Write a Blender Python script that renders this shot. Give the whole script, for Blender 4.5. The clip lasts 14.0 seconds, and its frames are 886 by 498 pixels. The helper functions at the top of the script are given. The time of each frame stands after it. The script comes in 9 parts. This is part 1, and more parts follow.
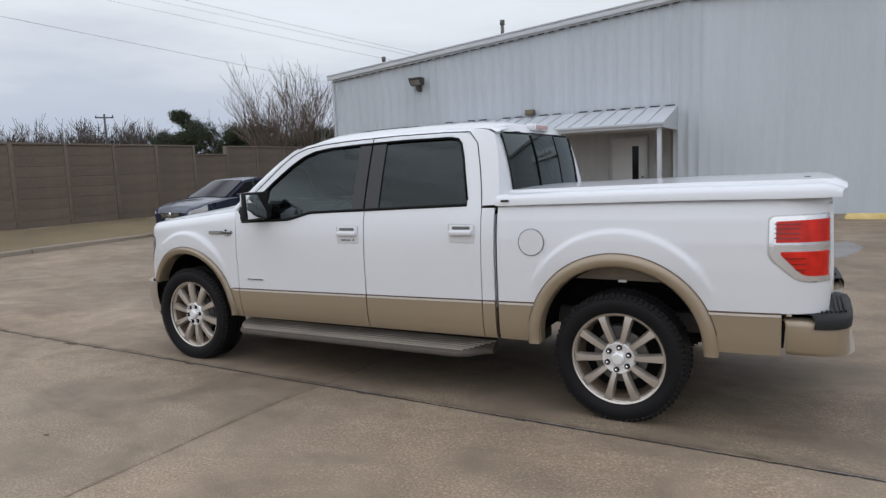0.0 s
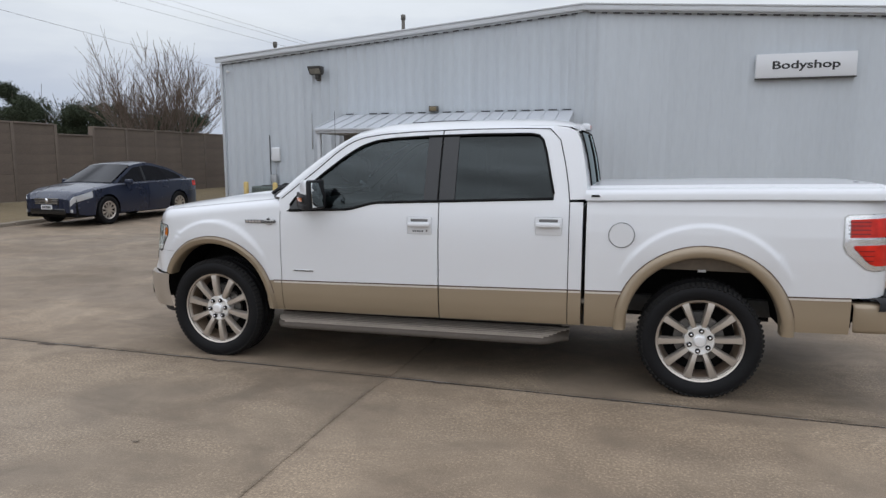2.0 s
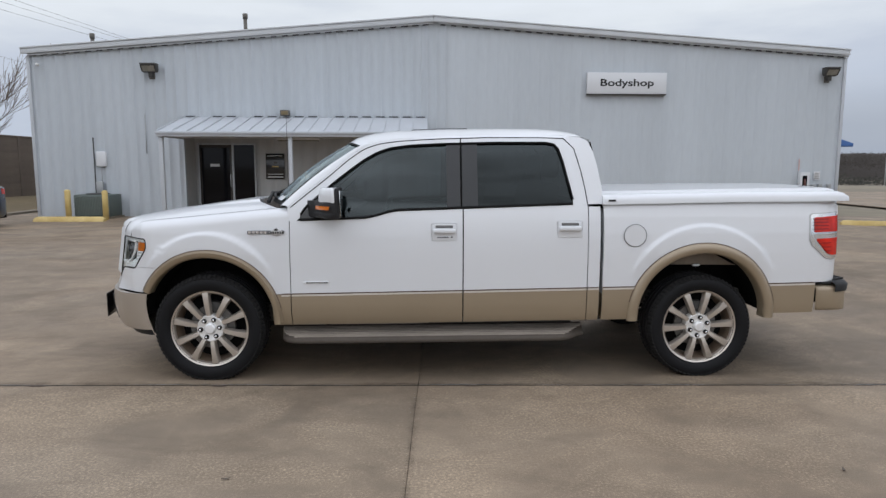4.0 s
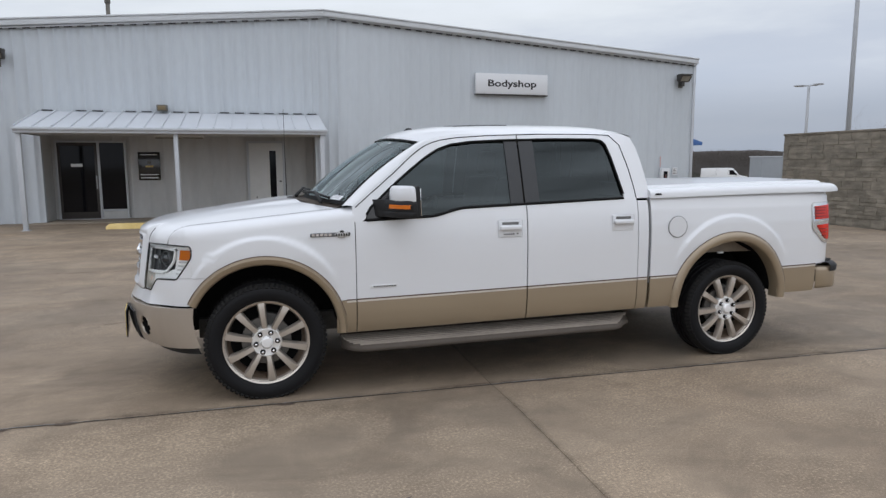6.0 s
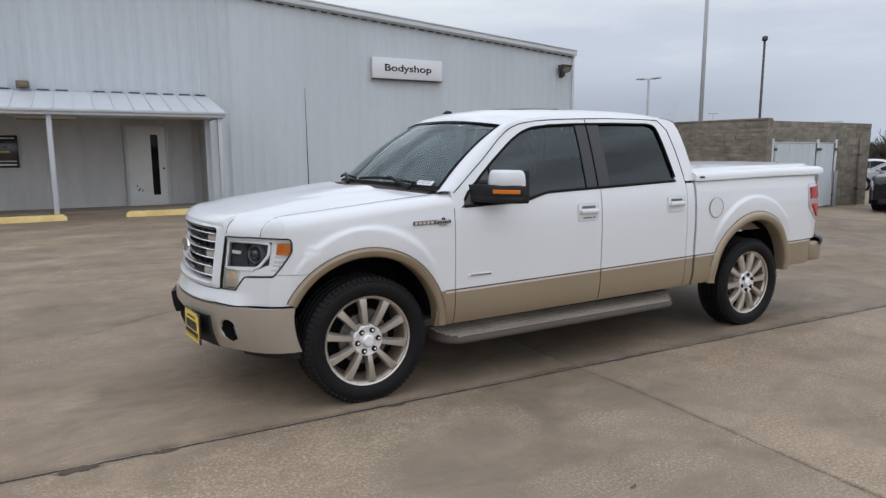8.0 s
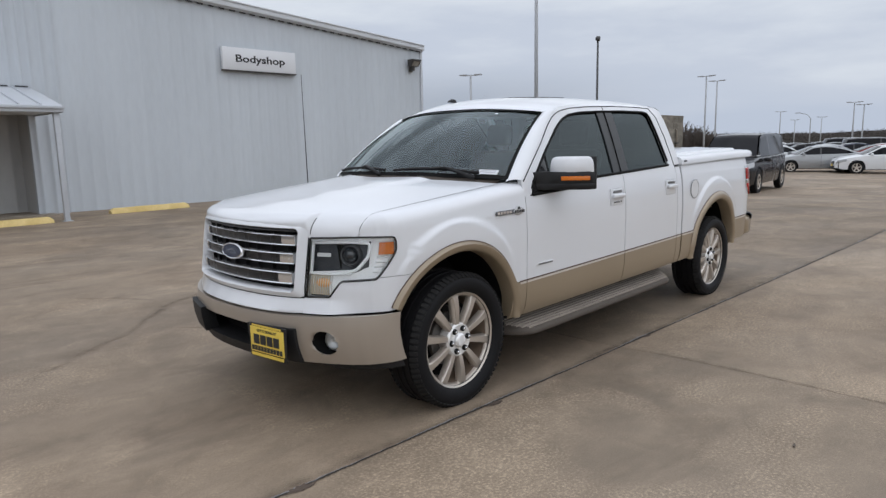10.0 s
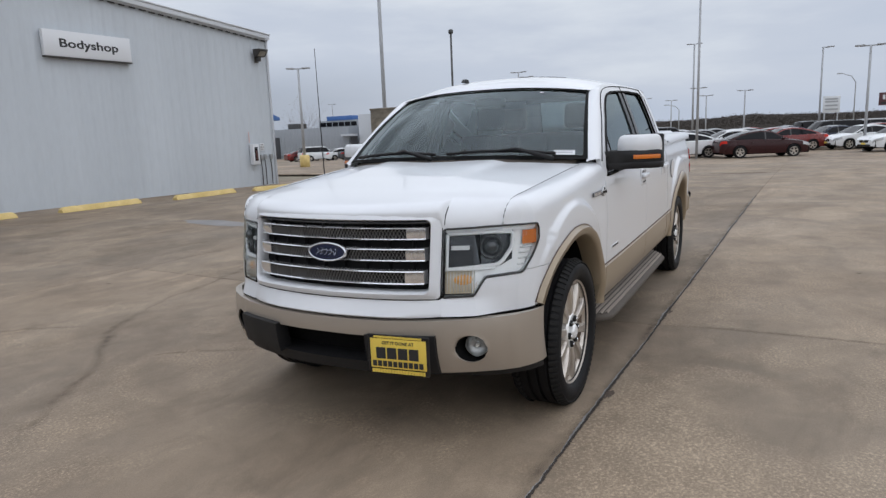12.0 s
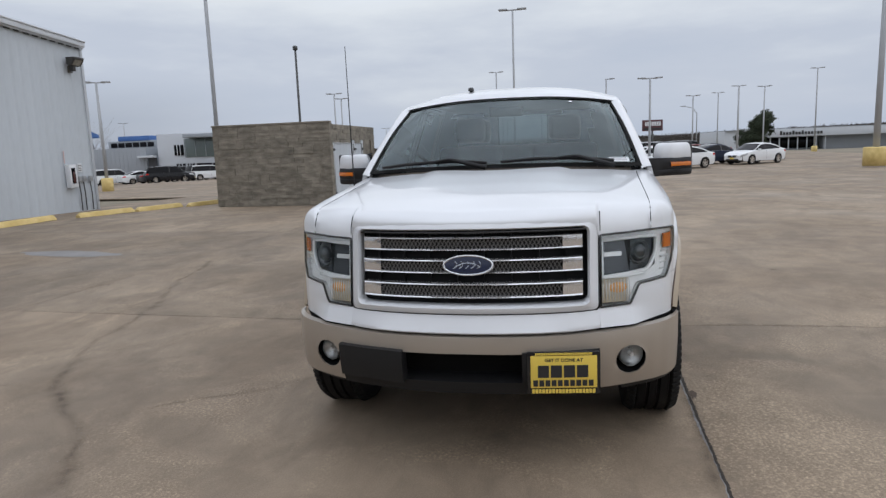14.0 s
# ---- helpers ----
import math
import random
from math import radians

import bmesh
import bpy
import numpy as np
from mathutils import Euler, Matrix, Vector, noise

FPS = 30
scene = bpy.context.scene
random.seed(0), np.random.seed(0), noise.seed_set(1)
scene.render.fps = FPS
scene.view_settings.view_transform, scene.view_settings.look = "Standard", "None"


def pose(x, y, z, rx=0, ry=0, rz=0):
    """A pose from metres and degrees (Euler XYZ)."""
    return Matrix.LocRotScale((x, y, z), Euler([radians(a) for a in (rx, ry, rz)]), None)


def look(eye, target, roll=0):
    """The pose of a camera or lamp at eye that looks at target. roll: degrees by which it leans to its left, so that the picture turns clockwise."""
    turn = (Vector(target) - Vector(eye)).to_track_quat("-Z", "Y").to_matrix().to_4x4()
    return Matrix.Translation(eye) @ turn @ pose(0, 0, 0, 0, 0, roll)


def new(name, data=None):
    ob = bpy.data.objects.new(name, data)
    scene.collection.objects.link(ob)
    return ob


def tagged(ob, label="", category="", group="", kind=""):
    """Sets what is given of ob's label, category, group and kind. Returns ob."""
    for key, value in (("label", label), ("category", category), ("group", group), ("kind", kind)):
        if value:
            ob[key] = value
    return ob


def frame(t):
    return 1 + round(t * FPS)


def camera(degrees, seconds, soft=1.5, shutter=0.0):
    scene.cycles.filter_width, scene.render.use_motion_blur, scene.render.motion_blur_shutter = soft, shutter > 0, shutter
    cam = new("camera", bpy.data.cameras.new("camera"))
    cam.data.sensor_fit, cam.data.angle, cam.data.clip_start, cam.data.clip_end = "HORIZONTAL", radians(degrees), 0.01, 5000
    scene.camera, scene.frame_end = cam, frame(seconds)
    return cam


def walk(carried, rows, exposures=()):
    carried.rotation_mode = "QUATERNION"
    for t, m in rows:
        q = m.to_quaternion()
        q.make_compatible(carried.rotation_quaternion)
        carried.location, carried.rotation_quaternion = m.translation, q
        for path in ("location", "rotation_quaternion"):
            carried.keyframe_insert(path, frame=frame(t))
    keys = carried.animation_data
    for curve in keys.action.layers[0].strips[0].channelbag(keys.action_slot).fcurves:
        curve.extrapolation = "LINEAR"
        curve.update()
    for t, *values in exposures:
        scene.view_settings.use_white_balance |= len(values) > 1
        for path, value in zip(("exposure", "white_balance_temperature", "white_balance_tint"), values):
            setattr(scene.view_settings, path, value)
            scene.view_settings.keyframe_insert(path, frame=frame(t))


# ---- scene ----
cam = camera(68.3, 14.0, soft=1.4)
PATH = [
    (0, (-0.036, 0.026, 1.519), (-0.992, 1.766, 1.277), -2.3),
    (0.5, (-0.358, -0.143, 1.515), (-1.229, 1.64, 1.266), -2.2),
    (1, (-0.733, -0.314, 1.531), (-1.487, 1.521, 1.281), -1.3),
    (1.5, (-1.103, -0.546, 1.555), (-1.724, 1.337, 1.293), -0.4),
    (2, (-1.497, -0.663, 1.544), (-2.022, 1.248, 1.275), -0.1),
    (2.2, (-1.643, -0.703, 1.558), (-2.111, 1.224, 1.301), -0.0),
    (4.3, (-3.302, -0.93, 1.557), (-3.169, 1.05, 1.307), 0.1),
    (4.5, (-3.453, -0.924, 1.559), (-3.28, 1.053, 1.314), 0.1),
    (5, (-3.843, -0.823, 1.539), (-3.567, 1.141, 1.28), -0.4),
    (5.5, (-4.246, -0.718, 1.531), (-3.839, 1.224, 1.274), -0.3),
    (6, (-4.668, -0.597, 1.544), (-4.126, 1.311, 1.287), -0.3),
    (6.5, (-5.052, -0.407, 1.53), (-4.408, 1.468, 1.266), -0.2),
    (7, (-5.445, -0.254, 1.523), (-4.64, 1.557, 1.252), 0.1),
    (7.5, (-5.825, -0.09, 1.534), (-4.931, 1.677, 1.255), -0.1),
    (8, (-6.184, 0.199, 1.531), (-5.208, 1.918, 1.232), -0.2),
    (8.2, (-6.316, 0.297, 1.512), (-5.287, 1.986, 1.217), 0.1),
    (10.3, (-7.506, 1.554, 1.497), (-6.024, 2.857, 1.172), -1.5),
    (10.5, (-7.571, 1.701, 1.48), (-6.048, 2.956, 1.152), -1.6),
    (11, (-7.732, 2.099, 1.484), (-6.11, 3.221, 1.152), -2.0),
    (11.5, (-7.902, 2.466, 1.479), (-6.208, 3.476, 1.147), -2.2),
    (12, (-8.036, 2.871, 1.454), (-6.292, 3.787, 1.108), -2.3),
    (12.5, (-8.126, 3.247, 1.451), (-6.327, 4.05, 1.107), -1.8),
    (13, (-8.251, 3.671, 1.446), (-6.386, 4.316, 1.116), -1.8),
    (13.5, (-8.281, 4.031, 1.417), (-6.38, 4.562, 1.091), -2.2),
    (14, (-8.3, 4.402, 1.42), (-6.357, 4.767, 1.117), -2.2),
]
EXPOSURES = [(0, 0.0), (5, 0.02), (8, 0.05), (11, 0.0), (12.5, 0.0), (14, -0.05)]
walk(cam, [(t, look(eye, target, roll)) for t, eye, target, roll in PATH], exposures=EXPOSURES)

# ---- light: an overcast winter sky ----
world = bpy.data.worlds.new("sky")
scene.world = world
world.use_nodes = True
wt = world.node_tree
wt.nodes.clear()


def wnode(kind, **inputs):
    n = wt.nodes.new(kind)
    for k, v in inputs.items():
        n.inputs[k.replace("_", " ")].default_value = v
    return n


SUN_EL, SUN_AZ = 48, 192
sky = wnode("ShaderNodeTexSky")
sky.sky_type, sky.sun_disc = "NISHITA", False
sky.sun_elevation, sky.sun_rotation = radians(SUN_EL), radians(SUN_AZ)
sky.air_density, sky.dust_density = 1.0, 3.0
coord = wnode("ShaderNodeTexCoord")
split = wnode("ShaderNodeSeparateXYZ")
wt.links.new(coord.outputs["Generated"], split.inputs[0])
# cloud deck: darker blue-grey bank low down, brighter overhead
ramp = wnode("ShaderNodeValToRGB")
ramp.color_ramp.elements[0].position, ramp.color_ramp.elements[0].color = 0.0, (0.515, 0.58, 0.70, 1)
ramp.color_ramp.elements[1].position, ramp.color_ramp.elements[1].color = 1.0, (1.22, 1.31, 1.49, 1)
for p, c in ((0.10, (0.575, 0.63, 0.735, 1)), (0.22, (0.78, 0.83, 0.89, 1)), (0.5, (0.99, 1.05, 1.17, 1))):
    e = ramp.color_ramp.elements.new(p)
    e.color = c
squash = wnode("ShaderNodeMapping")
squash.inputs["Scale"].default_value = (1.6, 1.6, 7.0)
wt.links.new(coord.outputs["Generated"], squash.inputs["Vector"])
cloud = wnode("ShaderNodeTexNoise", Scale=1.5, Detail=6.0, Roughness=0.55)
wt.links.new(squash.outputs[0], cloud.inputs["Vector"])
shift = wnode("ShaderNodeMath")
shift.operation = "MULTIPLY_ADD"
shift.inputs[1].default_value, shift.inputs[2].default_value = 0.40, -0.20
wt.links.new(cloud.outputs["Fac"], shift.inputs[0])
add = wnode("ShaderNodeMath")
add.operation = "ADD"
wt.links.new(split.outputs["Z"], add.inputs[0])
wt.links.new(shift.outputs[0], add.inputs[1])
bank_way = wnode("ShaderNodeVectorMath")
bank_way.operation = "DOT_PRODUCT"
bank_way.inputs[1].default_value = (math.cos(radians(56)), math.sin(radians(56)), 0)
wt.links.new(coord.outputs["Generated"], bank_way.inputs[0])
bank = wnode("ShaderNodeMapRange")
bank.interpolation_type = "SMOOTHSTEP"
for key, v in (("From Min", 0.84), ("From Max", 0.98), ("To Min", 0.0), ("To Max", 1.0)):
    bank.inputs[key].default_value = v
wt.links.new(bank_way.outputs["Value"], bank.inputs["Value"])
low_part = wnode("ShaderNodeMapRange")
low_part.interpolation_type = "SMOOTHSTEP"
for key, v in (("From Min", 0.05), ("From Max", 0.13), ("To Min", 0.24), ("To Max", 0.0)):
    low_part.inputs[key].default_value = v
wt.links.new(split.outputs["Z"], low_part.inputs["Value"])
low_bank = wnode("ShaderNodeMath")
low_bank.operation = "MULTIPLY"
wt.links.new(bank.outputs[0], low_bank.inputs[0])
wt.links.new(low_part.outputs[0], low_bank.inputs[1])
wt.links.new(add.outputs[0], ramp.inputs["Fac"])
bg_clear = wnode("ShaderNodeBackground", Strength=0.06)
bg_cloud = wnode("ShaderNodeBackground", Strength=1.03)
wt.links.new(sky.outputs[0], bg_clear.inputs["Color"])
# brighter and darker streaks in the deck, fading out towards the horizon
streak = wnode("ShaderNodeTexNoise", Scale=2.6, Detail=3.0, Roughness=0.5)
squash2 = wnode("ShaderNodeMapping")
squash2.inputs["Scale"].default_value = (1.0, 1.0, 3.6)
wt.links.new(coord.outputs["Generated"], squash2.inputs["Vector"])
wt.links.new(squash2.outputs[0], streak.inputs["Vector"])
band = wnode("ShaderNodeMapRange")
for key, v in (("From Min", 0.38), ("From Max", 0.64), ("To Min", 0.55), ("To Max", 1.47)):
    band.inputs[key].default_value = v
wt.links.new(streak.outputs["Fac"], band.inputs["Value"])
high = wnode("ShaderNodeMapRange")
high.inputs["From Min"].default_value, high.inputs["From Max"].default_value = 0.25, 0.5
wt.links.new(split.outputs["Z"], high.inputs["Value"])
lift = wnode("ShaderNodeMix")
lift.data_type = "FLOAT"
lift.inputs[2].default_value = 1.0
crown = wnode("ShaderNodeMapRange")
for key, v in (("From Min", 0.62), ("From Max", 0.86), ("To Min", 1.0), ("To Max", 0.15)):
    crown.inputs[key].default_value = v
wt.links.new(split.outputs["Z"], crown.inputs["Value"])
belt_zone = wnode("ShaderNodeMath")
belt_zone.operation = "MULTIPLY"
wt.links.new(high.outputs[0], belt_zone.inputs[0])
wt.links.new(crown.outputs[0], belt_zone.inputs[1])
wt.links.new(belt_zone.outputs[0], lift.inputs[0])
wt.links.new(band.outputs[0], lift.inputs[3])
deck = wnode("ShaderNodeVectorMath")
deck.operation = "SCALE"
wt.links.new(ramp.outputs["Color"], deck.inputs[0])
thin = wnode("ShaderNodeMath")
thin.operation = "MULTIPLY_ADD"
thin.inputs[1].default_value, thin.inputs[2].default_value = -1.0, 1.0
wt.links.new(low_bank.outputs[0], thin.inputs[0])
dim = wnode("ShaderNodeMath")
dim.operation = "MULTIPLY"
wt.links.new(lift.outputs[0], dim.inputs[0])
wt.links.new(thin.outputs[0], dim.inputs[1])
wt.links.new(dim.outputs[0], deck.inputs["Scale"])
wt.links.new(deck.outputs[0], bg_cloud.inputs["Color"])
mixw = wnode("ShaderNodeMixShader", Fac=0.92)
wt.links.new(bg_clear.outputs[0], mixw.inputs[1])
wt.links.new(bg_cloud.outputs[0], mixw.inputs[2])
wout = wnode("ShaderNodeOutputWorld")
wt.links.new(mixw.outputs[0], wout.inputs["Surface"])

sun = new("sun", bpy.data.lights.new("sun", "SUN"))
sun.data.energy, sun.data.angle, sun.data.color = 0.5, radians(120), (1.0, 0.985, 0.965)
a, h = radians(SUN_AZ), radians(SUN_EL)
sun.matrix_world = look((0, 0, 40), (-math.sin(a) * math.cos(h), -math.cos(a) * math.cos(h), 40 - math.sin(h)))


# ---- materials ----
def surface(name, color, rough=0.6, metal=0.0, grain=0.12, scale=30.0, blotch=0.12, blotch_scale=1.5, bump=0.1,
            bump_scale=80.0, coat=0.0, second=None, rough_var=0.1, vary=0.0, stretch=(1, 1, 1), spec=0.5, depth=0.004):
    """Principled paint, metal, stone or plastic: grain and blotches in the colour, grain in the relief; vary: from piece to piece."""
    m = bpy.data.materials.new(name)
    m.use_nodes = True
    nt = m.node_tree
    b = nt.nodes["Principled BSDF"]
    tc = nt.nodes.new("ShaderNodeTexCoord")
    mp = nt.nodes.new("ShaderNodeMapping")
    mp.inputs["Scale"].default_value = stretch
    nt.links.new(tc.outputs["Object"], mp.inputs["Vector"])

    def tex(sc, detail):
        t = nt.nodes.new("ShaderNodeTexNoise")
        t.inputs["Scale"].default_value, t.inputs["Detail"].default_value = sc, detail
        nt.links.new(mp.outputs[0], t.inputs["Vector"])
        return t.outputs["Fac"]

    def math_node(op, x, y):
        n = nt.nodes.new("ShaderNodeMath")
        n.operation = op
        for i, v in enumerate((x, y)):
            if isinstance(v, (int, float)):
                n.inputs[i].default_value = v
            else:
                nt.links.new(v, n.inputs[i])
        return n.outputs[0]

    fine, coarse = tex(scale, 4), tex(blotch_scale, 5)
    fac = math_node("ADD", math_node("MULTIPLY", math_node("SUBTRACT", fine, 0.5), 2 * grain),
                    math_node("MULTIPLY", math_node("SUBTRACT", coarse, 0.5), 2 * blotch))
    if vary:
        info = nt.nodes.new("ShaderNodeObjectInfo")
        fac = math_node("ADD", fac, math_node("MULTIPLY", math_node("SUBTRACT", info.outputs["Random"], 0.5), 2 * vary))
    bright = math_node("ADD", fac, 1.0)
    mixc = nt.nodes.new("ShaderNodeMix")
    mixc.data_type, mixc.blend_type = "RGBA", "MIX"
    mixc.inputs[6].default_value = (*color, 1)
    mixc.inputs[7].default_value = (*(second or color), 1)
    nt.links.new(coarse, mixc.inputs[0])
    vm = nt.nodes.new("ShaderNodeVectorMath")
    vm.operation = "SCALE"
    nt.links.new(mixc.outputs[2], vm.inputs[0])
    nt.links.new(bright, vm.inputs["Scale"])
    nt.links.new(vm.outputs[0], b.inputs["Base Color"])
    b.inputs["Metallic"].default_value = metal
    b.inputs["Specular IOR Level"].default_value = spec
    nt.links.new(math_node("ADD", math_node("MULTIPLY", math_node("SUBTRACT", coarse, 0.5), 2 * rough_var), rough), b.inputs["Roughness"])
    if coat:
        b.inputs["Coat Weight"].default_value, b.inputs["Coat Roughness"].default_value = coat, 0.04
    if bump:
        bn = nt.nodes.new("ShaderNodeBump")
        bn.inputs["Strength"].default_value, bn.inputs["Distance"].default_value = bump, depth
        nt.links.new(tex(bump_scale, 3), bn.inputs["Height"])
        nt.links.new(bn.outputs[0], b.inputs["Normal"])
    return m


def glass(name, color, rough=0.0, ior=1.6):
    """Tinted glass: a mirror sheen over a see-through tint."""
    m = bpy.data.materials.new(name)
    m.use_nodes = True
    nt = m.node_tree
    nt.nodes.remove(nt.nodes["Principled BSDF"])
    out = nt.nodes["Material Output"]
    tr = nt.nodes.new("ShaderNodeBsdfTransparent")
    tr.inputs[0].default_value = (*color, 1)
    gl = nt.nodes.new("ShaderNodeBsdfGlossy")
    gl.inputs["Color"].default_value = (0.84, 0.95, 0.97, 1)
    gl.inputs["Roughness"].default_value = rough
    fr = nt.nodes.new("ShaderNodeFresnel")
    fr.inputs["IOR"].default_value = ior
    mx = nt.nodes.new("ShaderNodeMixShader")
    nt.links.new(fr.outputs[0], mx.inputs[0])
    nt.links.new(tr.outputs[0], mx.inputs[1])
    nt.links.new(gl.outputs[0], mx.inputs[2])
    nt.links.new(mx.outputs[0], out.inputs["Surface"])
    return m


M = {
    "joint": surface("joint_filler", (0.034, 0.027, 0.021), 0.9, grain=0.3, bump=0.5),
    "grit": surface("dark_brown_grit", (0.085, 0.062, 0.046), 0.95, grain=0.5, scale=60, blotch=0.3, bump=0.8),
    "stain_film": surface("faint_blue_stain", (0.215, 0.205, 0.198), 0.8, grain=0.2, scale=20, blotch=0.35, blotch_scale=2.0),
    "patch": surface("pale_concrete_patch", (0.265, 0.262, 0.262), 0.8, grain=0.2, scale=20, blotch=0.3, blotch_scale=2.0),
    "ground": surface("far_ground", (0.20, 0.17, 0.12), 0.95, grain=0.3, scale=0.8, blotch=0.4, blotch_scale=0.05, bump=0),
    "grass": surface("dry_grass", (0.23, 0.175, 0.10), 0.95, grain=0.5, scale=35, blotch=0.6, blotch_scale=0.7, bump=0.9,
                     bump_scale=60, second=(0.15, 0.115, 0.065), depth=0.02),
    "kerb": surface("kerb_concrete", (0.25, 0.21, 0.165), 0.85, grain=0.25, blotch=0.25),
    "siding": surface("painted_steel_siding", (0.51, 0.545, 0.58), 0.6, spec=0.2, grain=0.05, scale=12, blotch=0.09, blotch_scale=0.7, bump=0.05,
                      bump_scale=3, stretch=(1, 1, 0.25), vary=0.02),
    "trim": surface("painted_steel_trim", (0.47, 0.49, 0.52), 0.45, grain=0.06, blotch=0.1, bump=0.05),
    "rake": surface("pale_rake_trim", (0.56, 0.58, 0.605), 0.45, grain=0.06, blotch=0.1, bump=0.05),
    # near-black that paints shadow lines and shaded openings
    "trim_dark": surface("shadow_gap", (0.05, 0.05, 0.055), 0.8),
    "porch": surface("porch_siding", (0.48, 0.48, 0.475), 0.6, grain=0.08, scale=10, blotch=0.22, blotch_scale=1.2, stretch=(1, 1, 0.3), bump=0.05),
    "white_door": surface("white_painted_steel", (0.62, 0.62, 0.61), 0.45, grain=0.06, blotch=0.12, blotch_scale=3, bump=0.05),
    "black_glass": surface("dark_glazing", (0.006, 0.006, 0.008), 0.05, spec=0.16, grain=0, blotch=0, bump=0, rough_var=0),
    "dark_frame": surface("dark_bronze_frame", (0.045, 0.04, 0.037), 0.4, grain=0.1),
    "fence": surface("precast_fence", (0.130, 0.102, 0.082), 0.9, grain=0.25, scale=14, blotch=0.25, blotch_scale=0.8, bump=0.6,
                     bump_scale=25, second=(0.155, 0.122, 0.096), stretch=(1, 1, 3), vary=0.06),
    "block": surface("split_face_block", (0.165, 0.143, 0.112), 0.92, grain=0.35, scale=26, blotch=0.55, blotch_scale=3.2, bump=1.0,
                     bump_scale=30, vary=0.15, depth=0.014, second=(0.265, 0.238, 0.195), stretch=(1, 1, 2.6)),
    "mortar": surface("mortar", (0.225, 0.20, 0.165), 0.95, grain=0.3, blotch=0.3, blotch_scale=3),
    "yellow": surface("yellow_paint", (0.62, 0.43, 0.12), 0.7, grain=0.15, blotch=0.25, blotch_scale=4, bump=0.3, second=(0.66, 0.53, 0.26)),
    "dull_red": surface("dull_red_enamel", (0.10, 0.035, 0.03), 0.5, grain=0.1),
    "galv": surface("galvanised_steel", (0.42, 0.43, 0.44), 0.45, metal=0.5, grain=0.1, blotch=0.1),
    "dark_metal": surface("dark_painted_metal", (0.05, 0.05, 0.05), 0.5, grain=0.1),
    "bronze": surface("bronze_lamp_housing", (0.10, 0.09, 0.075), 0.45, grain=0.15, blotch=0.2),
    "lamp_dark": surface("dark_lamp_housing", (0.045, 0.042, 0.038), 0.5, grain=0.15, blotch=0.25, blotch_scale=8),
    "lamp_brown": surface("browned_lamp_lens", (0.16, 0.12, 0.06), 0.3, grain=0.1),
    "lamp_lens": surface("lamp_lens", (0.24, 0.23, 0.20), 0.25, grain=0.1),
    "sign_white": surface("sign_face", (0.66, 0.67, 0.69), 0.35, grain=0.02, blotch=0.04, bump=0),
    "ink": surface("black_lettering", (0.02, 0.02, 0.022), 0.5, grain=0, blotch=0, bump=0),
    "bark": surface("bark", (0.13, 0.105, 0.085), 0.95, grain=0.4, scale=40, blotch=0.3, blotch_scale=3, bump=0.8, bump_scale=40),
    "twig": surface("bare_twigs", (0.135, 0.10, 0.078), 0.95, grain=0.3, bump=0),
    "far_twig": surface("grey_far_twigs", (0.095, 0.08, 0.07), 0.95, grain=0.3, bump=0),
    "cedar": surface("evergreen_leaves", (0.033, 0.044, 0.022), 0.9, grain=0.4, scale=5, blotch=0.4, blotch_scale=1.0, bump=0),
    "brush": surface("dark_far_brush", (0.038, 0.036, 0.027), 0.95, grain=0.4, scale=1.0, blotch=0.4, blotch_scale=0.1, bump=0),
    "woods": surface("far_bare_woods", (0.055, 0.046, 0.039), 0.95, grain=0.3, scale=1.0, blotch=0.3, blotch_scale=0.1, bump=0),
    "wire": surface("black_cable", (0.22, 0.22, 0.23), 0.7, bump=0),
}


# glass sheets face away from these inner points
GLASSES = {"tint_front": (-0.1, 0, 1.2), "tint_rear": (-0.1, 0, 1.2), "windshield": (-0.1, 0, 1.2), "clear": (-1.2, 0, 0.7)}


